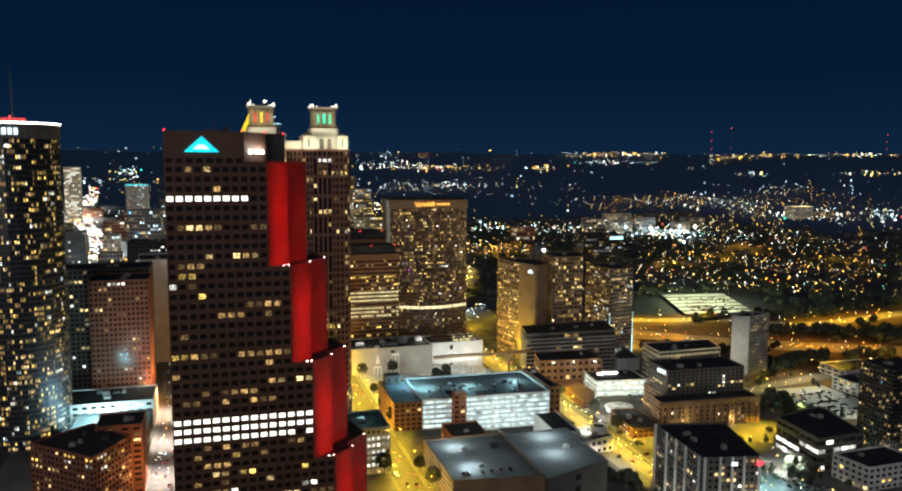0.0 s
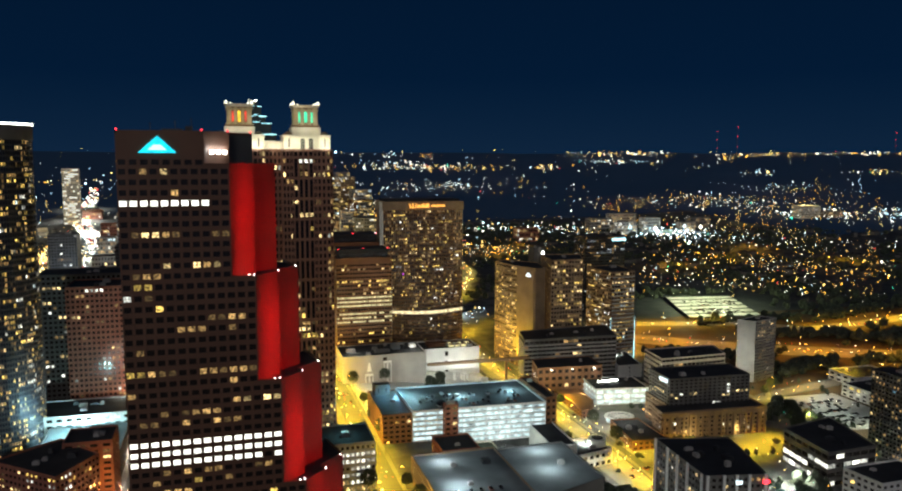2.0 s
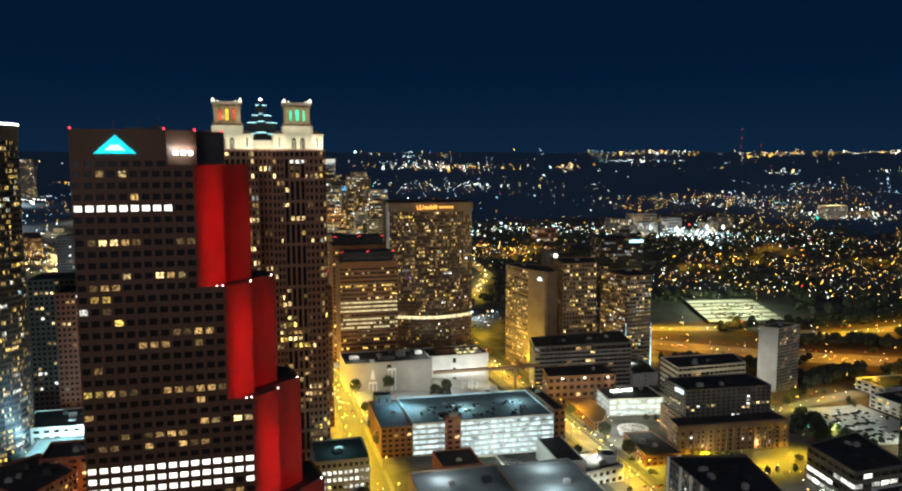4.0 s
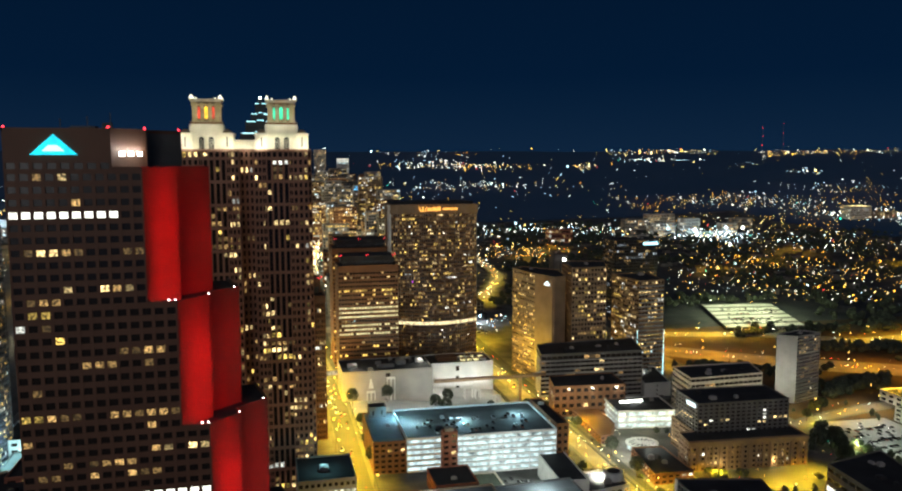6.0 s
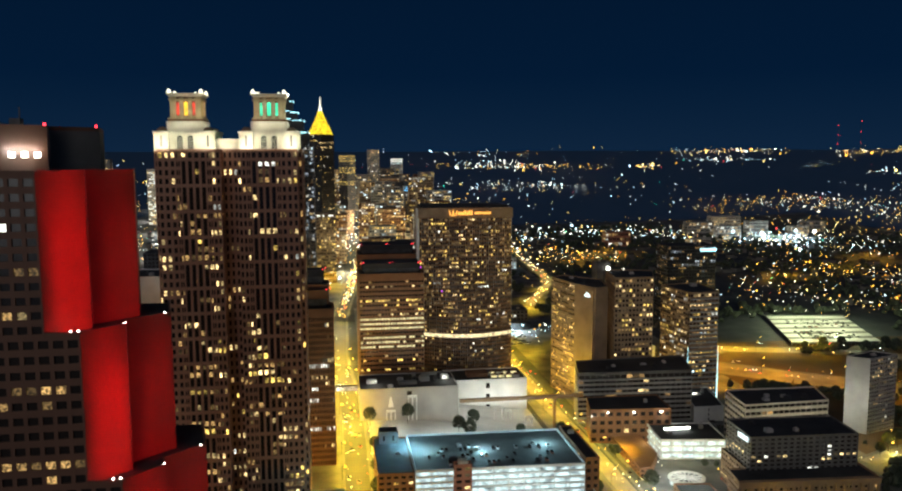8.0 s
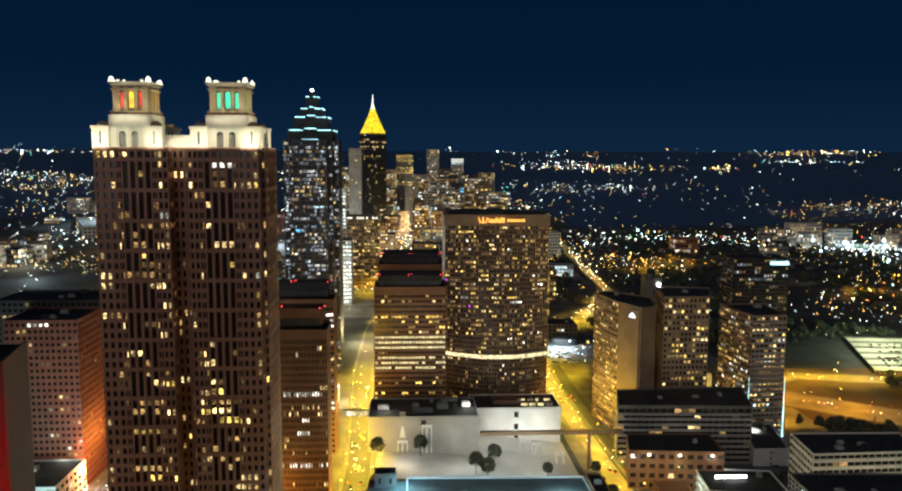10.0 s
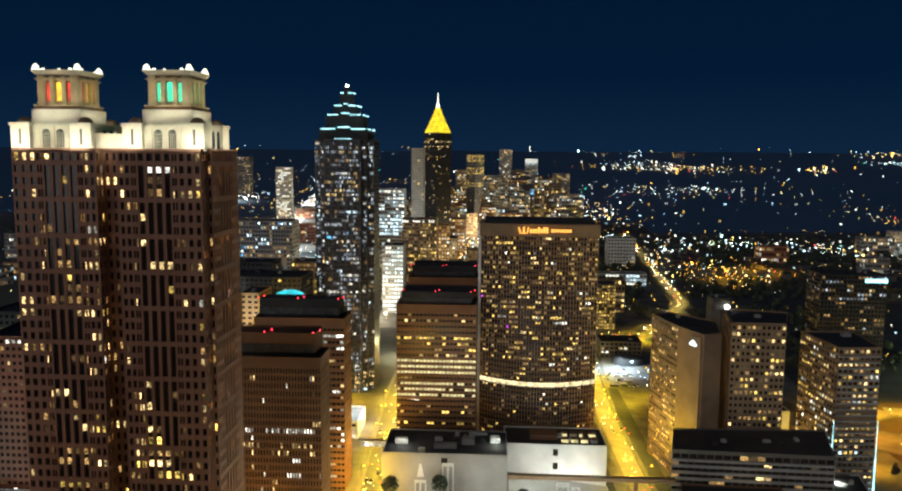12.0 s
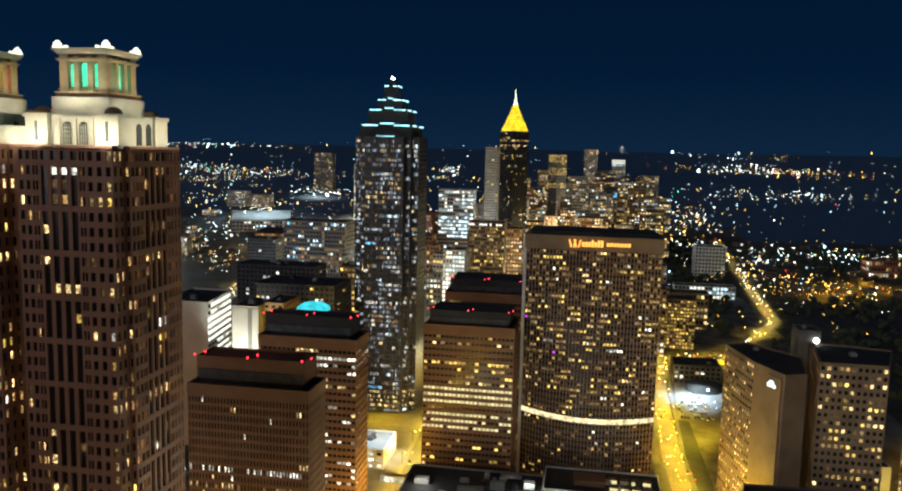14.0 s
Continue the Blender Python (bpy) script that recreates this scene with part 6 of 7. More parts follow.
for i in range(9000):
    x, y = far.uniform(-2600, 3600), far.uniform(900, 4800)
    r = math.hypot(x, y)
    if r > 4800 or r < 900 or (abs(x - 110) < 60 and y < 1500):
        continue
    c = noise.noise((x * 0.0035, y * 0.0035, 3.3)) + 0.5 * noise.noise((x * 0.011, y * 0.011, 7.7))
    if c < 0.16 + far.random() * 0.34 + max(0, r - 2100) / 2200:
        continue
    dot(x, y, far.uniform(4, 12), tiny(r), far.choices(range(6), ORANGE if r < 1900 and x > 300 else MIXED)[0])
# streets of lamps through the low suburbs
for i in range(380):
    x, y = far.uniform(480, 2300), far.uniform(1000, 2500)
    if i % 4 == 0:
        x, y = far.uniform(-1300, 500), far.uniform(1300, 3000)
    if noise.noise((x * 0.002, y * 0.002, 5.0)) < -0.15:
        continue
    turn, gap = radians(far.choice((8, 98, 50, 140)) + far.uniform(-8, 8)), far.uniform(26, 44)
    look_k = far.choices((0, 1, 2, 3), (6, 3.5, 2, 0.8))[0]
    for k in range(far.randint(4, 11)):
        px, py = x + gap * k * math.cos(turn) + far.gauss(0, 3), y + gap * k * math.sin(turn) + far.gauss(0, 3)
        dot(px, py, 9, (0.36 + 0.30 * far.random()) * math.hypot(px, py) / 1500, look_k)


def district(mix, size, places):
    """Clusters of lights: centre, spread across and along the line of sight from the city's south, how many."""
    for cx, cy, across, along, count in places:
        r0, a0 = math.hypot(cx, cy), math.atan2(cx, cy)
        for i in range(count):
            r, a = far.gauss(r0, along * 0.8), a0 + far.gauss(0, across / r0)
            if r < 4870:
                dot(r * math.sin(a), r * math.cos(a), far.uniform(3, 14), size * (1.0 if far.random() < 0.8 else 1.7) * tiny(r), far.choices(range(6), mix)[0])


# the bright white yards, the amber suburbs and the crest of the hills
district(PALE, 1.5, ((2039, 3701, 77, 55, 25), (2302, 3041, 42, 70, 22), (2125, 2626, 50, 75, 15), (1682, 2474, 55, 100, 30), (1632, 2332, 125, 75, 80), (1730, 2027, 78, 76, 90), (1916, 1881, 39, 101, 60), (1122, 1882, 56, 111, 110), (1173, 1809, 40, 86, 70), (901, 4051, 152, 110, 60), (905, 4530, 119, 135, 28), (1944, 3808, 125, 60, 50), (927, 3170, 61, 60, 25), (953, 1995, 65, 66, 80)))
district(PALE, 1.5, ((-1797, 4145, 99, 65, 40), (-1609, 4255, 100, 65, 20), (-1343, 3298, 105, 105, 90), (-632, 2007, 62, 90, 50), (-596, 2119, 65, 115, 50), (-651, 2784, 42, 60, 60), (-376, 3641, 32, 135, 50), (951, 3160, 61, 60, 30), (485, 2172, 33, 45, 30), (648, 2124, 98, 56, 50), (775, 2041, 80, 51, 50)))
district(WARM, 1.4, ((2300, 4110, 104, 100, 60), (2862, 3690, 103, 65, 40), (3295, 3372, 156, 60, 60), (2741, 2767, 86, 65, 35), (1799, 1959, 49, 80, 60), (1081, 3799, 145, 105, 80), (1568, 3663, 44, 80, 40), (2107, 4167, 137, 100, 60), (869, 1090, 113, 56, 120), (-1154, 2933, 69, 50, 50), (-830, 2483, 96, 90, 70), (-706, 2406, 28, 50, 30), (-362, 1751, 37, 104, 60), (821, 3916, 147, 90, 60), (1092, 3859, 147, 90, 50)))
district(ORANGE, 1.15, ((2693, 3736, 61, 125, 45), (1132, 4402, 27, 95, 14), (1002, 1444, 77, 111, 120), (1029, 1260, 107, 151, 240), (1236, 1291, 79, 166, 120), (637, 1820, 42, 86, 45), (591, 1650, 64, 96, 40), (585, 1733, 81, 86, 110), (510, 1838, 42, 71, 30), (867, 1160, 90, 40, 40), (-310, 1560, 30, 90, 50)))
district(MIXED, 1.15, ((1737, 2197, 82, 90, 40), (1437, 2497, 85, 95, 40), (1247, 1727, 94, 106, 100), (1402, 1617, 126, 96, 110), (788, 1318, 45, 106, 60), (1154, 2955, 186, 231, 45), (725, 3151, 95, 100, 50), (821, 2097, 99, 56, 90), (471, 2551, 38, 141, 60), (2272, 3401, 54, 55, 15), (3067, 3574, 104, 60, 15), (-1160, 3177, 149, 140, 120), (-1029, 3257, 100, 120, 60), (-524, 1693, 26, 164, 40), (-400, 1653, 37, 124, 50), (810, 3152, 143, 155, 45)))
district(MIXED, 1.4, ((300, 2700, 160, 250, 300), (180, 2000, 110, 350, 560), (-230, 1700, 60, 120, 90), (-1000, 2700, 350, 120, 90), (240, 2300, 90, 200, 430), (330, 1020, 25, 25, 30), (557, 2003, 60, 30, 40), (170, 1400, 80, 150, 220), (-330, 3300, 300, 60, 80)))
# lone house and road lamps among the woods of the far hills
for i in range(520):
    a, r = far.uniform(radians(-28), radians(62)), far.uniform(2350, 4750)
    x, y = 100 + r * math.sin(a), 200 + r * math.cos(a)
    if noise.noise((x * 0.0016, y * 0.0016, 9.1)) < -0.28 + 0.3 * far.random() - 0.15:
        continue
    dot(x, y, far.uniform(9, 24), far.choice((0.8, 1.0, 1.3, 1.7)) * tiny(r), far.choices(range(6), MIXED)[0])
for x, y, k in ((1110, 1860, 3), (1205, 1872, 3), (1240, 1850, 2), (1060, 1905, 3)):
    dot(x, y, 22, 5.5, k)
for i in range(170):
    x, y = far.uniform(285, 480), far.uniform(385, 620)
    dot(x, y, far.choice((1.0, 3.0, 6.0)), far.uniform(0.25, 0.55), far.choices(range(6), (3, 4, 6, 2, 1.5, 0.4))[0])
for i in range(130):
    a, r = far.uniform(0.2, 2.6), far.uniform(2300, 4400)
    x, y = 100 + r * math.cos(a), 200 + r * math.sin(a)
    dot(x, y, 8, tiny(r) * 0.9, far.choices(range(6), MIXED)[0])
for line, count in ((FREEWAY, 80), (INTERSTATE, 110), (RAMP, 24), (CROSS, 260), (AVENUE[:4], 110)):
    for i in range(count):
        t = far.random() * (len(line) - 1.01)
        p = Vector(line[int(t)]).lerp(Vector(line[int(t) + 1]), t % 1)
        px, py = p.x + far.uniform(-8, 8), p.y + far.uniform(-8, 8)
        dot(px, py, far.choice((1.2, 1.2, 8)), 0.75 * math.hypot(px, py) / 1300, far.choices(range(6), (2, 4, 5, 1, 3, 0))[0])
# head and tail lights on the long roads to the north and north-west
for line, count, spread, size, mix in ((AVENUE[4:], 420, 6, 0.52, (2.5, 7, 3, 0.3, 0.8, 0)), (CONNECTOR, 520, 20, 0.52, (0.6, 2, 7, 1.5, 3, 0.1)), (AMBER, 160, 10, 0.42, (3, 6, 2, 0, 0.5, 0)), (WEST, 170, 6, 0.55, (0.4, 1.5, 7, 2, 2.4, 0.2))):
    for i in range(count):
        t = far.random() * (len(line) - 1.01)
        p = Vector(line[int(t)]).lerp(Vector(line[int(t) + 1]), t % 1)
        px, py = p.x + far.uniform(-spread, spread), p.y + far.uniform(-8, 8)
        dot(px, py, far.choice((1.2, 1.2, 9)), size * far.uniform(1.1, 2.2) * math.hypot(px, py) / 1300, far.choices(range(6), mix)[0])
# lamps over the crowded west side streets
for i in range(520):
    x, y = far.uniform(-820, -130), far.uniform(1120, 2500)
    if noise.noise((x * 0.007, y * 0.005, 4.4)) > -0.12:
        dot(x, y, far.choice((4, 8, 10, 18)), (0.4 + 0.6 * far.random() ** 3) * math.hypot(x, y) / 1400, far.choices(range(6), (2, 3.5, 6, 3, 0.6, 0.2))[0])
tagged(S.obj("city_lights", DOT_LOOKS), "thousands of scattered distant city lights", "lights", "", "stuff")

# the long street north of the hotels and the avenue, lamp by lamp
for (xa, ya), (xb, yb), gap in [(p, q, 42) for p, q in zip(CROSS[7:], CROSS[8:])] + [(p, q, 64) for p, q in zip(AVENUE[3:], AVENUE[4:])]:
    n = max(2, round(math.hypot(xb - xa, yb - ya) / gap))
    for i in range(n):
        x, y = xa + (xb - xa) * (i + 0.5) / n, ya + (yb - ya) * (i + 0.5) / n
        down("street_light", (x, y, level(x, y) + 11), 26000 * gap / 42, (1.0, 0.66, 0.12), 1.0, 130)
# pools of light over yards and car parks farther off
LAMPED = (1.0, 0.75, 0.3)
for x, y, h, w, col in ((1135, 1880, 34, 1500000, COOL), (1210, 1860, 34, 1200000, COOL), (1050, 1470, 34, 260000, ORANGE_GLOW), (1200, 1600, 34, 260000, ORANGE_GLOW), (700, 1780, 34, 300000, ORANGE_GLOW), (620, 1680, 34, 300000, ORANGE_GLOW), (780, 1560, 34, 260000, ORANGE_GLOW), (880, 1380, 34, 220000, ORANGE_GLOW), (1250, 1350, 34, 220000, ORANGE_GLOW), (1700, 2000, 50, 500000, LAMPED)):
    down("yard_light", (x, y, level(x, y) + h), w * (0.9 if col == ORANGE_GLOW else 1.0), col, 3.0)
for x, y, h, w in ((300, 1170, 20, 160000), (335, 1190, 20, 160000), (368, 1205, 20, 160000), (430, 1350, 14, 36000), (395, 1265, 14, 36000), (90, 1350, 30, 200000), (95, 1900, 40, 400000), (250, 1160, 20, 80000), (292, 1000, 20, 60000)):
    down("yard_light", (x, y, level(x, y) + h), w, SODIUM, 3.0)
for x, y, h, w, col in ((-288, 1420, 24, 170000, LAMPED), (-305, 1550, 24, 170000, LAMPED), (-330, 1700, 24, 170000, LAMPED), (-350, 1850, 24, 170000, LAMPED), (-600, 2200, 90, 1200000, COOL), (-640, 2700, 40, 700000, COOL), (-240, 1750, 35, 800000, (1.0, 0.85, 0.6)), (-260, 1930, 35, 900000, (1.0, 0.9, 0.75)), (-310, 2130, 35, 1000000, (1.0, 0.92, 0.8)), (-365, 2350, 40, 1200000, (1.0, 0.92, 0.8)), (-390, 2600, 40, 1200000, (1.0, 0.9, 0.7)), (-205, 1760, 40, 600000, COOL), (312, 1050, 18, 210000, COOL), (530, 590, 20, 20000, (1.0, 0.98, 0.88)), (500, 545, 18, 18000, (0.92, 1.0, 0.85)), (560, 630, 20, 18000, (1.0, 0.95, 0.8))):
    down("yard_light", (x, y, level(x, y) + h), w, col, 3.0)

# ---- the lit open deck beyond the freeway ----
ld = thing("open_parking_deck", "wide open parking deck with pale yellow-green lit rows", "parking deck", 690, 1010, -20)
DK = [(617, 935), (722, 925), (775, 1075), (672, 1090)]
S = Solid()
S.prism(DK, -20, -16.4)
S.prism(DK, -14.0, -12.6)
S.obj("slab", "concrete_d", ld, "dark concrete parking floors")
for i in range(6):
    S = Solid()
    a, b2 = (i + 0.1) / 6, (i + 0.66) / 6
    e = [Vector(DK[0]).lerp(Vector(DK[3]), a), Vector(DK[1]).lerp(Vector(DK[2]), a), Vector(DK[1]).lerp(Vector(DK[2]), b2), Vector(DK[0]).lerp(Vector(DK[3]), b2)]
    S.prism([tuple(p) for p in e], -12.59, -12.3)
    S.obj("lit_bay", "plaza", ld, "pale lit parking strip")
for i in range(22):
    S = Solid()
    p = Vector(DK[0]).lerp(Vector(DK[1]), i / 21)
    S.prism(turned(p.x, p.y + 0.7, 0.6, 0.6, 0), -20, -12.6)
    S.obj("column", "concrete", ld)
for x, y in ((645, 960), (700, 955), (665, 1010), (720, 1005), (690, 1060), (740, 1050)):
    point("deck_light", (x, y, 6), 60000, (0.97, 1.0, 0.55), 2.0)
for x in (640, 675, 705):
    point("deck_light", (x, 931, -17), 2500, (0.95, 1.0, 0.8), 0.6)

# ---- woods and houses of the low suburbs ----
wr = random.Random(31)
LINES = [FREEWAY, RAMP, INTERSTATE, CROSS, AVENUE]


def clear_of_roads(x, y, gap):
    for line in LINES:
        for (ax, ay), (bx, by) in zip(line, line[1:]):
            d = Vector((bx - ax, by - ay))
            t = max(0, min(1, (Vector((x - ax, y - ay)).dot(d)) / d.length_squared))
            if (Vector((ax, ay)) + d * t - Vector((x, y))).length < gap:
                return False
    return not (600 < x < 790 and 915 < y < 1100)


W, H = Solid(), Solid()


def inside(x, y, poly):
    """Whether a place lies within an outline."""
    hit = False
    for (xa, ya), (xb, yb) in zip(poly, poly[1:] + poly[:1]):
        if (ya > y) != (yb > y) and x < xa + (xb - xa) * (y - ya) / (yb - ya):
            hit = not hit
    return hit


def clump(x, y, s, ht):
    """One tree of the woods: an uneven crown of seven-sided rings."""
    z, k, m = level(x, y), len(W.v), 7
    for ring_z, ring_r in ((0.2, 0.7), (0.5, 1.0), (0.75, 0.75), (0.92, 0.4)):
        for i in range(m):
            a = 2 * math.pi * i / m + wr.uniform(-0.3, 0.3)
            q = s * ring_r * wr.uniform(0.6, 1.25)
            W.v.append((x + q * math.cos(a), y + q * math.sin(a), z + ht * ring_z + wr.uniform(-1.1, 1.1)))
    W.v.append((x + wr.uniform(-1, 1), y, z + ht))
    for r0 in (0, 1, 2):
        for i in range(m):
            W.f.append((k + r0 * m + i, k + r0 * m + (i + 1) % m, k + (r0 + 1) * m + (i + 1) % m, k + (r0 + 1) * m + i))
    for i in range(m):
        W.f.append((k + 3 * m + i, k + 3 * m + (i + 1) % m, k + 4 * m))


made = 0
while made < 3600:
    x, y = wr.uniform(380, 2600), wr.uniform(620, 3300)
    if wr.random() < 0.22:
        x, y = wr.uniform(-1500, 380), wr.uniform(1500, 3300)
        if -820 < x < 460 and y < 2450:
            continue
    near = x > 500 or y > 1150
    if not near or noise.noise((x * 0.006, y * 0.006, 1.0)) < -0.12 or not clear_of_roads(x, y, 27) or (x > 420 and x < 700 and y < 1000) or math.hypot(x - 100, y - 200) > 2150:
        continue
    clump(x, y, wr.uniform(3.5, 8.5), wr.uniform(6, 14))
    made += 1
for line, count, spread in (([(645, 838), (673, 829), (739, 794), (810, 758), (900, 720)], 190, 9), ([(548, 672), (590, 684), (640, 688), (720, 690)], 90, 6), ([(610, 900), (660, 908), (760, 902)], 50, 4), ([(560, 690), (640, 700)], 30, 5), ([(450, 520), (470, 570), (484, 600)], 26, 4), ([(330, 470), (345, 500), (350, 525)], 18, 4), ([(438, 500), (455, 530)], 14, 4), ([(368, 420), (390, 440)], 16, 4), ([(248, 450), (262, 440)], 10, 3), ([(290, 440), (320, 470)], 10, 4), ([(470, 780), (520, 770), (560, 745)], 30, 8), ([(600, 1100), (700, 1120), (800, 1110)], 60, 9), ([(800, 905), (900, 930), (1050, 960)], 90, 10)):
    for i in range(count):
        t = wr.random() * (len(line) - 1)
        p = Vector(line[int(t)]).lerp(Vector(line[int(t) + 1]), t % 1)
        clump(p.x + wr.gauss(0, spread), p.y + wr.gauss(0, spread), wr.uniform(2.5, 5.5), wr.uniform(5, 11))
for i in range(420):
    x, y = wr.uniform(246, 560), wr.uniform(385, 700)
    if noise.noise((x * 0.02, y * 0.02, 6.0)) < -0.05 or any(inside(x + a, y + b, f) for f in FOOT for a, b in ((2, 2), (-2, -2), (2, -2), (-2, 2))) or not clear_of_roads(x, y, 10):
        continue
    clump(x, y, wr.uniform(1.6, 3.6), wr.uniform(3, 7))
W.m = [0] * len(W.f)
tagged(W.obj("woods", "leaf"), "dark wooded tree canopy between the houses", "woods", "", "stuff")
for i in range(900):
    x, y = wr.uniform(800, 2300), wr.uniform(1150, 2900)
    if i % 3 == 0:
        x, y = wr.uniform(-900, 900), wr.uniform(1500, 3200)
    if not clear_of_roads(x, y, 18) or math.hypot(x - 100, y - 200) > 2150:
        continue
    z = level(x, y) - 1
    w, d, e, t = wr.uniform(9, 26), wr.uniform(8, 18), wr.uniform(5, 12), wr.uniform(0, 180)
    H.prism(turned(x, y, w, d, t), z, z + e)
    H.prism(turned(x, y, w + 1, d + 1, t), z + e, z + e + 3, 1, turned(x, y, w * 0.8, 0.4, t))
tagged(H.obj("houses", ["concrete_d", "roof"]), "low houses and sheds among the trees", "houses", "", "stuff")

# ---- car parks ----
def car_park(label, poly, mat="paving", lift=0.3):
    S = Solid()
    S.face([(x, y, level(x, y) + lift) for x, y in poly])
    tagged(S.obj("pavement", mat), label, "car park", "", "structure")


car_park("pale car park under white floodlights", [(486, 610), (492, 520), (540, 515), (556, 555), (556, 606)], "plaza")
car_park("yellow-lit service yard", [(368, 485), (386, 484), (395, 500), (432, 500), (436, 532), (372, 532)], "paving")
car_park("white-lit car park between the hotels", [(292, 985), (330, 975), (336, 1085), (300, 1092)], "paving")
car_park("yellow-lit yard beside the street", [(298, 622), (322, 618), (326, 664), (298, 668)], "paving")

# ---- cars ----
def build_car(x, y, z, paint):
    own = thing("car", "parked car with pale headlights" if paint == "white" else "dark car with red tail lights", "car", x, y, z, "cars on the streets")
    bm = Solid()
    prof = [(-2.2, 0.35), (2.2, 0.35), (2.25, 0.8), (1.2, 0.95), (-2.1, 1.0), (-2.25, 0.7)]
    n = len(prof)
    bm.v = [(x + sx, y + a, z + h) for sx in (-0.9, 0.9) for a, h in prof]
    bm.f = [tuple(range(n))[::-1], tuple(range(n, 2 * n))] + [(i, (i + 1) % n, n + (i + 1) % n, n + i) for i in range(n)]
    bm.m = [0] * len(bm.f)
    bm.obj("body", paint, own)
    cb = Solid()
    prof = [(-1.7, 0.98), (1.0, 0.95), (0.4, 1.45), (-1.3, 1.48)]
    cb.v = [(x + sx, y + a, z + h) for sx in (-0.78, 0.78) for a, h in prof]
    cb.f = [(3, 2, 1, 0), (4, 5, 6, 7)] + [(i, (i + 1) % 4, 4 + (i + 1) % 4, 4 + i) for i in range(4)]
    cb.m = [0] * 6
    cb.obj("cabin", "glass", own)
    for sx in (-0.85, 0.85):
        for a in (-1.4, 1.4):
            wv = Solid()
            ring8 = [(a + 0.33 * math.cos(k * math.pi / 4), 0.33 + 0.33 * math.sin(k * math.pi / 4)) for k in range(8)]
            wv.v = [(x + sx + d, y + p, z + h) for d in (-0.1, 0.1) for p, h in ring8]
            wv.f = [tuple(range(8))[::-1], tuple(range(8, 16))] + [(k, (k + 1) % 8, 8 + (k + 1) % 8, 8 + k) for k in range(8)]
            wv.m = [0] * 10
            wheel = wv.obj("wheel", "roof", own)
            hb = Solid()
            hb.prism(turned(x + sx + (0.11 if sx > 0 else -0.11), y + a, 0.04, 0.3, 0), z + 0.2, z + 0.46)
            hb.obj("hub", "metal", wheel)
        L = Solid()
        L.box(x + sx * 0.75 - 0.18, x + sx * 0.75 + 0.18, y + 2.18, y + 2.3, z + 0.55, z + 0.75)
        L.obj("headlight", "lamp_w", own)
        L = Solid()
        L.box(x + sx * 0.75 - 0.18, x + sx * 0.75 + 0.18, y - 2.32, y - 2.2, z + 0.6, z + 0.8)
        L.obj("tail_light", "beacon", own)
    return own


cars = [build_car(104, 430, 0.3, "white"), build_car(112, 450, 0.3, "metal")]
cr = random.Random(12)
for i in range(70):
    k = i % 5
    if k < 2:
        y = cr.uniform(380, 1000)
        x = 108 + cr.choice((-4.5, -1.5, 1.5, 4.5)) - max(0, y - 700) * 0.045
        turn = 180 if x < 108 else 0
    elif k == 2:
        y = cr.uniform(380, 1000)
        x = 282 + cr.choice((-3.5, 0, 3.5))
        turn = 0
    elif k == 3:
        y = cr.uniform(400, 900)
        x = -38 + cr.choice((-4.5, -1.5, 1.5, 4.5))
        turn = 180 if x < -38 else 0
    else:
        x, y = cr.choice(((500, 530), (505, 560), (515, 590), (540, 580), (305, 1000), (315, 1030), (310, 1060)))
        x, y, turn = x + cr.uniform(-10, 10), y + cr.uniform(-10, 10), 90
    copy_thing(cars[i % 2], pose(x, y, level(x, y) + 0.35, 0, 0, turn))

# ---- parked cars ----
PC = Solid()


def parked(x, y, z, turn):
    """A low car: tapered body and a smaller cabin."""
    k = cr.choices((0, 1, 2, 3), (4, 3, 3, 1))[0]
    c = turned(x, y, 1.8, 4.5, turn)
    PC.prism(c, z + 0.25, z + 0.9, k, turned(x, y, 1.7, 4.3, turn))
    PC.prism(turned(x, y, 1.65, 2.7, turn), z + 0.9, z + 1.45, 4, turned(x, y, 1.35, 1.7, turn))


count = 0
for px, py, rows_, long_, turn, z in ((492, 524, 4, 15, 6, None), (500, 560, 3, 14, 6, None), (296, 990, 5, 10, 8, None), (232, 498, 2, 7, 15, None), (252, 540, 3, 6, 10, None), (300, 470, 3, 8, 20, None), (335, 505, 2, 6, 12, None), (360, 405, 3, 9, 5, None), (455, 440, 2, 9, 80, None), (460, 500, 3, 7, 80, None), (330, 690, 2, 9, 8, None), (402, 680, 3, 14, 4, None), (440, 700, 3, 10, 4, None), (298, 600, 2, 6, 12, None), (200, 520, 2, 8, 4, None), (148, 556, 3, 28, -2, 21.55), (130, 420, 1, 12, 0, 16.55), (640, 950, 4, 26, -6, -12.25), (668, 1010, 4, 26, -6, -12.25)):
    c, s_ = math.cos(radians(turn)), math.sin(radians(turn))
    for i in range(rows_):
        for j in range(long_):
            if cr.random() < (0.35 if z is None else 0.55):
                continue
            u, v = j * 2.9, i * 11.0 + (4.8 if j % 7 == 3 else 0)
            x, y = px + u * c - v * s_, py + u * s_ + v * c
            if z is None and (any(inside(x + a, y + b, f) for f in FOOT for a, b in ((2.5, 2.5), (-2.5, -2.5), (2.5, -2.5), (-2.5, 2.5))) or not clear_of_roads(x, y, 11)):
                continue
            parked(x, y, level(x, y) + 0.3 if z is None else z, turn)
            count += 1
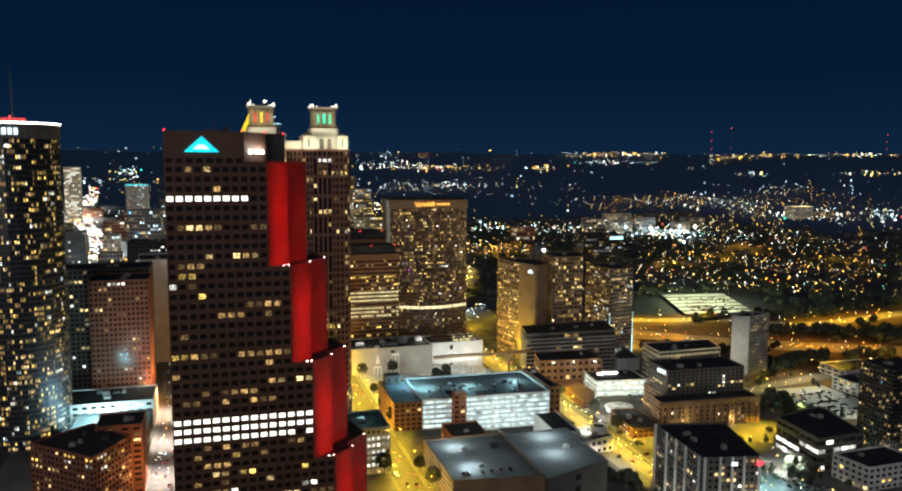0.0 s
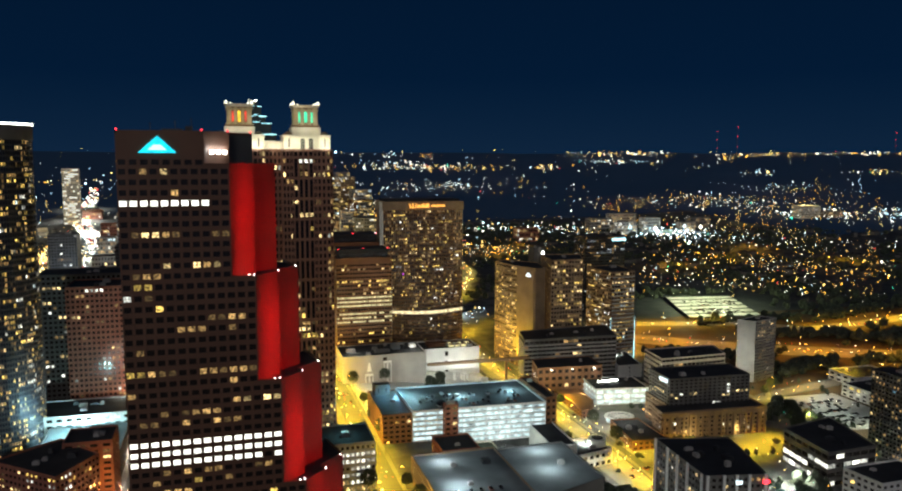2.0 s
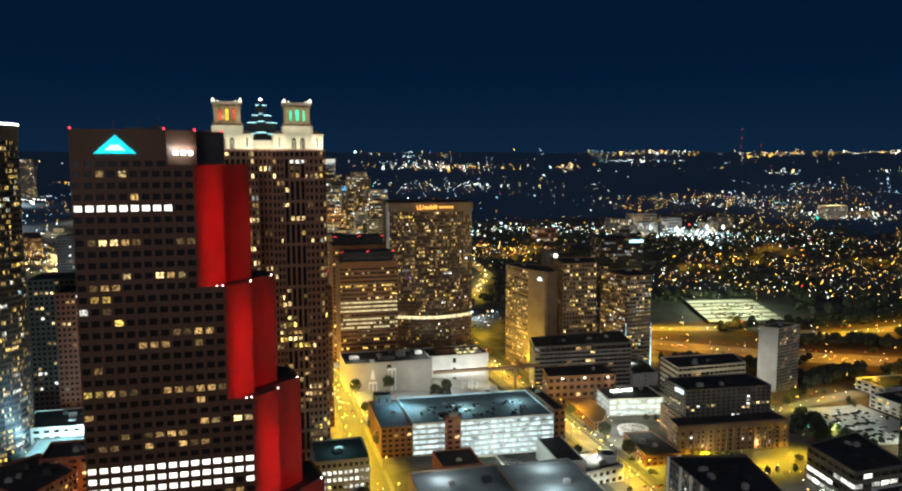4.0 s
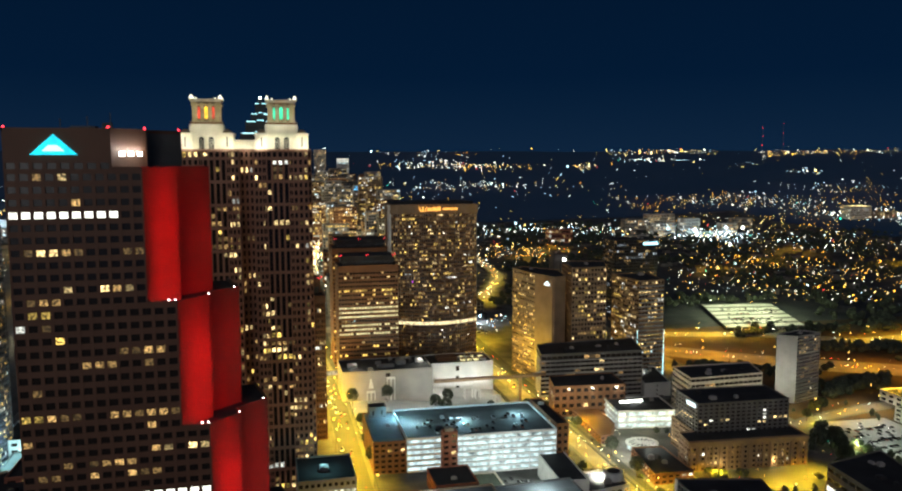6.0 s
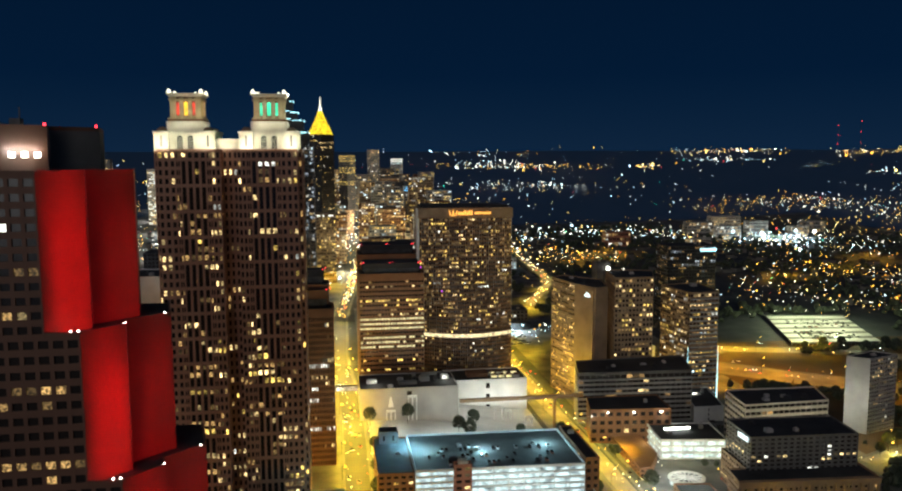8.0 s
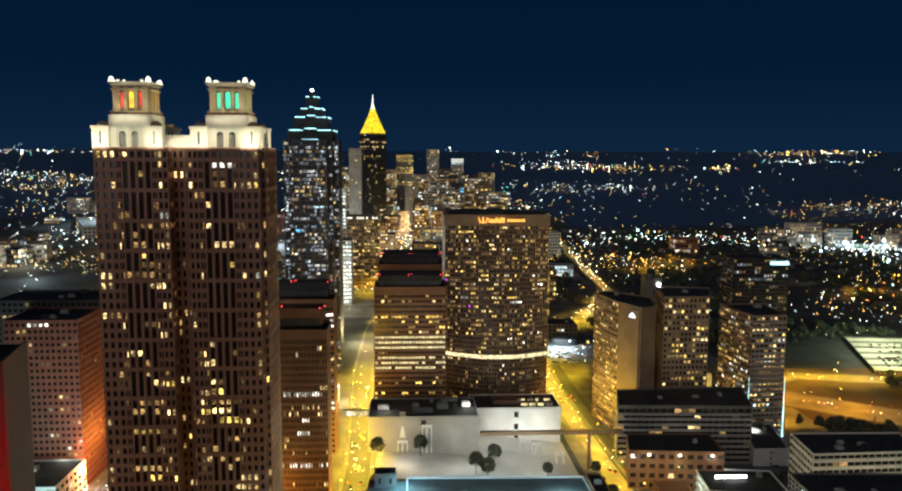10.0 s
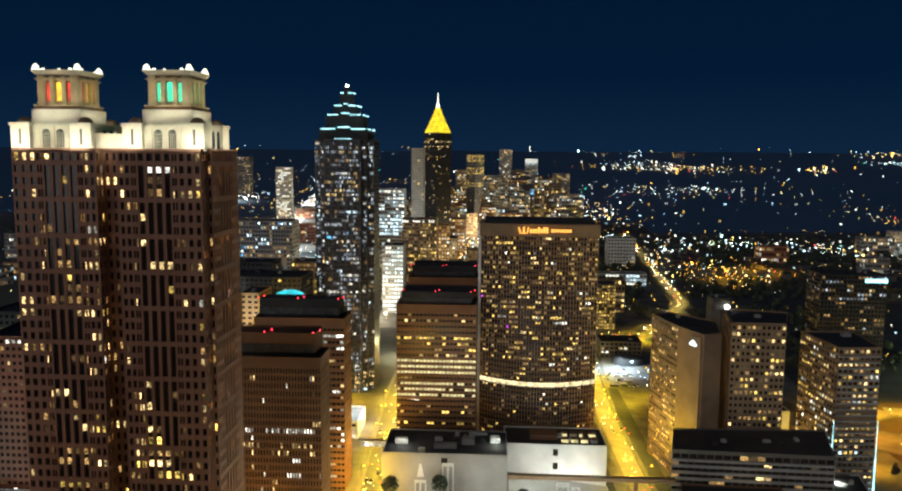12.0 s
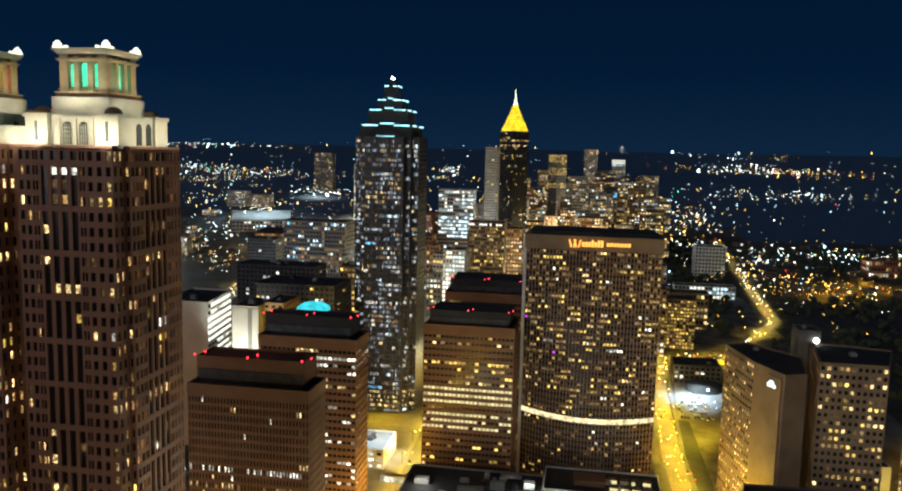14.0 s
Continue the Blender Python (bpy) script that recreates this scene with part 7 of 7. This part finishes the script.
tagged(PC.obj("parked_cars", ["white", "metal", "concrete_d", "brick", "glass"]), "rows of parked cars on the lots and deck roofs", "cars", "", "stuff")

# ---- trees ----
def build_tree(x, y, h, seed):
    z = level(x, y)
    own = thing("tree", "dark leafy street tree under lamp light", "tree", x, y, z, "street trees")
    t = random.Random(seed)
    S = Solid()
    ring6 = [(math.cos(a * math.pi / 3), math.sin(a * math.pi / 3)) for a in range(6)]
    S.prism([(x + 0.28 * a, y + 0.28 * b) for a, b in ring6], z, z + h * 0.5, 0, [(x + 0.15 * a, y + 0.15 * b) for a, b in ring6])
    for i in range(5):
        a = i * 1.26 + t.uniform(-0.3, 0.3)
        ex, ey = x + math.cos(a) * h * 0.22, y + math.sin(a) * h * 0.22
        S.prism([(x + 0.1 * p, y + 0.1 * q) for p, q in ring6], z + h * 0.4, z + h * 0.72, 0, [(ex + 0.04 * p, ey + 0.04 * q) for p, q in ring6])
    S.obj("trunk", "bark", own)
    C = Solid()
    for i in range(420):
        a, e, r = t.uniform(0, 6.28), t.uniform(-0.9, 1.4), t.uniform(0.45, 1.0) ** 0.6
        px, py, pz = x + math.cos(a) * math.cos(e) * r * h * 0.33, y + math.sin(a) * math.cos(e) * r * h * 0.33, z + h * 0.68 + math.sin(e) * r * h * 0.33
        s = t.uniform(0.5, 1.2)
        k = len(C.v)
        C.v += [(px + t.uniform(-s, s), py + t.uniform(-s, s), pz + t.uniform(-s, s)) for _ in range(5)]
        C.f += [(k, k + 1, k + 2), (k, k + 2, k + 3), (k + 1, k + 3, k + 4), (k, k + 4, k + 2)]
    C.m = [0] * len(C.f)
    C.obj("crown", "leaf", own, "loose dark crown of leaf clumps")
    return own


first = [build_tree(186, 672, 15, 1), build_tree(122, 640, 10, 2)]
tr = random.Random(3)
for x, y in [(193, 664), (121, 560), (121, 600), (96, 470), (97, 520), (120, 440), (119, 470), (296, 640), (298, 540), (298, 580), (446, 520), (455, 530), (464, 545), (472, 560), (480, 575), (470, 520), (478, 535), (488, 615), (500, 622), (512, 628), (560, 700), (570, 715), (582, 722), (600, 735), (612, 742), (560, 690), (530, 692), (470, 690), (620, 915), (640, 912), (662, 911), (690, 908), (712, 905), (270, 690), (268, 640), (200, 690), (235, 680), (150, 695), (121, 690)]:
    copy_thing(first[tr.randrange(2)], pose(x, y, level(x, y), 0, 0, tr.uniform(0, 360)))
for x, y in ((486, 560), (470, 540), (500, 618)):
    point("tree_light", (x, y - 4, level(x, y) + 3), 6000, (0.9, 1.0, 0.3), 0.4)

# ---- reliefs on the courtyard wall and the bridge over the avenue ----
for x in (137.8, 154.5):
    rl = thing("wall_relief", "pale window-shaped relief on the courtyard wall", "relief", x, 702.8, -10, "courtyard wall reliefs")
    S = Solid()
    S.box(x - 3.6, x + 3.6, 702.6, 702.98, -9.5, 8 if x < 140 else 19)
    S.obj("frame", "white", rl)
    for sx in (-1.7, 1.7):
        S = Solid()
        S.box(x + sx - 1.1, x + sx + 1.1, 702.4, 702.59, -5, 6 if x < 140 else 17)
        S.obj("pane", "concrete", rl)
    if x < 140:
        S = Solid()
        S.prism([(x - 2.2, 702.6), (x + 2.2, 702.6), (x + 2.2, 702.98), (x - 2.2, 702.98)], 10, 18, 0, [(x - 0.6, 702.6), (x + 0.6, 702.6), (x + 0.6, 702.98), (x - 0.6, 702.98)])
        S.obj("finial", "white", rl)
ab = thing("avenue_bridge", "white lit pedestrian bridge over the avenue", "bridge", 105, 748, 10)
S = Solid()
S.box(93.6, 116.4, 746, 749.5, 11, 11.8)
S.box(93.6, 116.4, 745.6, 749.9, 15, 15.6)
S.obj("deck", "concrete", ab)
for i in range(9):
    S = Solid()
    S.box(94 + i * 2.5, 96.2 + i * 2.5, 745.8, 746.0, 11.8, 15)
    S.obj("pane", "w_white", ab, "lit glass pane")

# ---- radio masts on the far hills ----
for x, y, h in ((2560, 3700, 150), (2640, 3640, 170), (3290, 3250, 120)):
    ms = thing("radio_mast", "slender far radio mast with red beacons", "mast", x, y, level(x, y))
    z = level(x, y)
    S = Solid()
    S.prism(turned(x, y, 2.0, 2.0, 0), z, z + h, 0, turned(x, y, 0.6, 0.6, 0))
    S.obj("pole", "metal", ms)
    for k in range(3):
        S = Solid()
        S.box(x - 1.2, x + 1.2, y - 1.2, y + 1.2, z + h * (0.4 + 0.3 * k) - 1.2, z + h * (0.4 + 0.3 * k) + 1.2)
        S.obj("beacon", "beacon", ms, "red aircraft warning light")
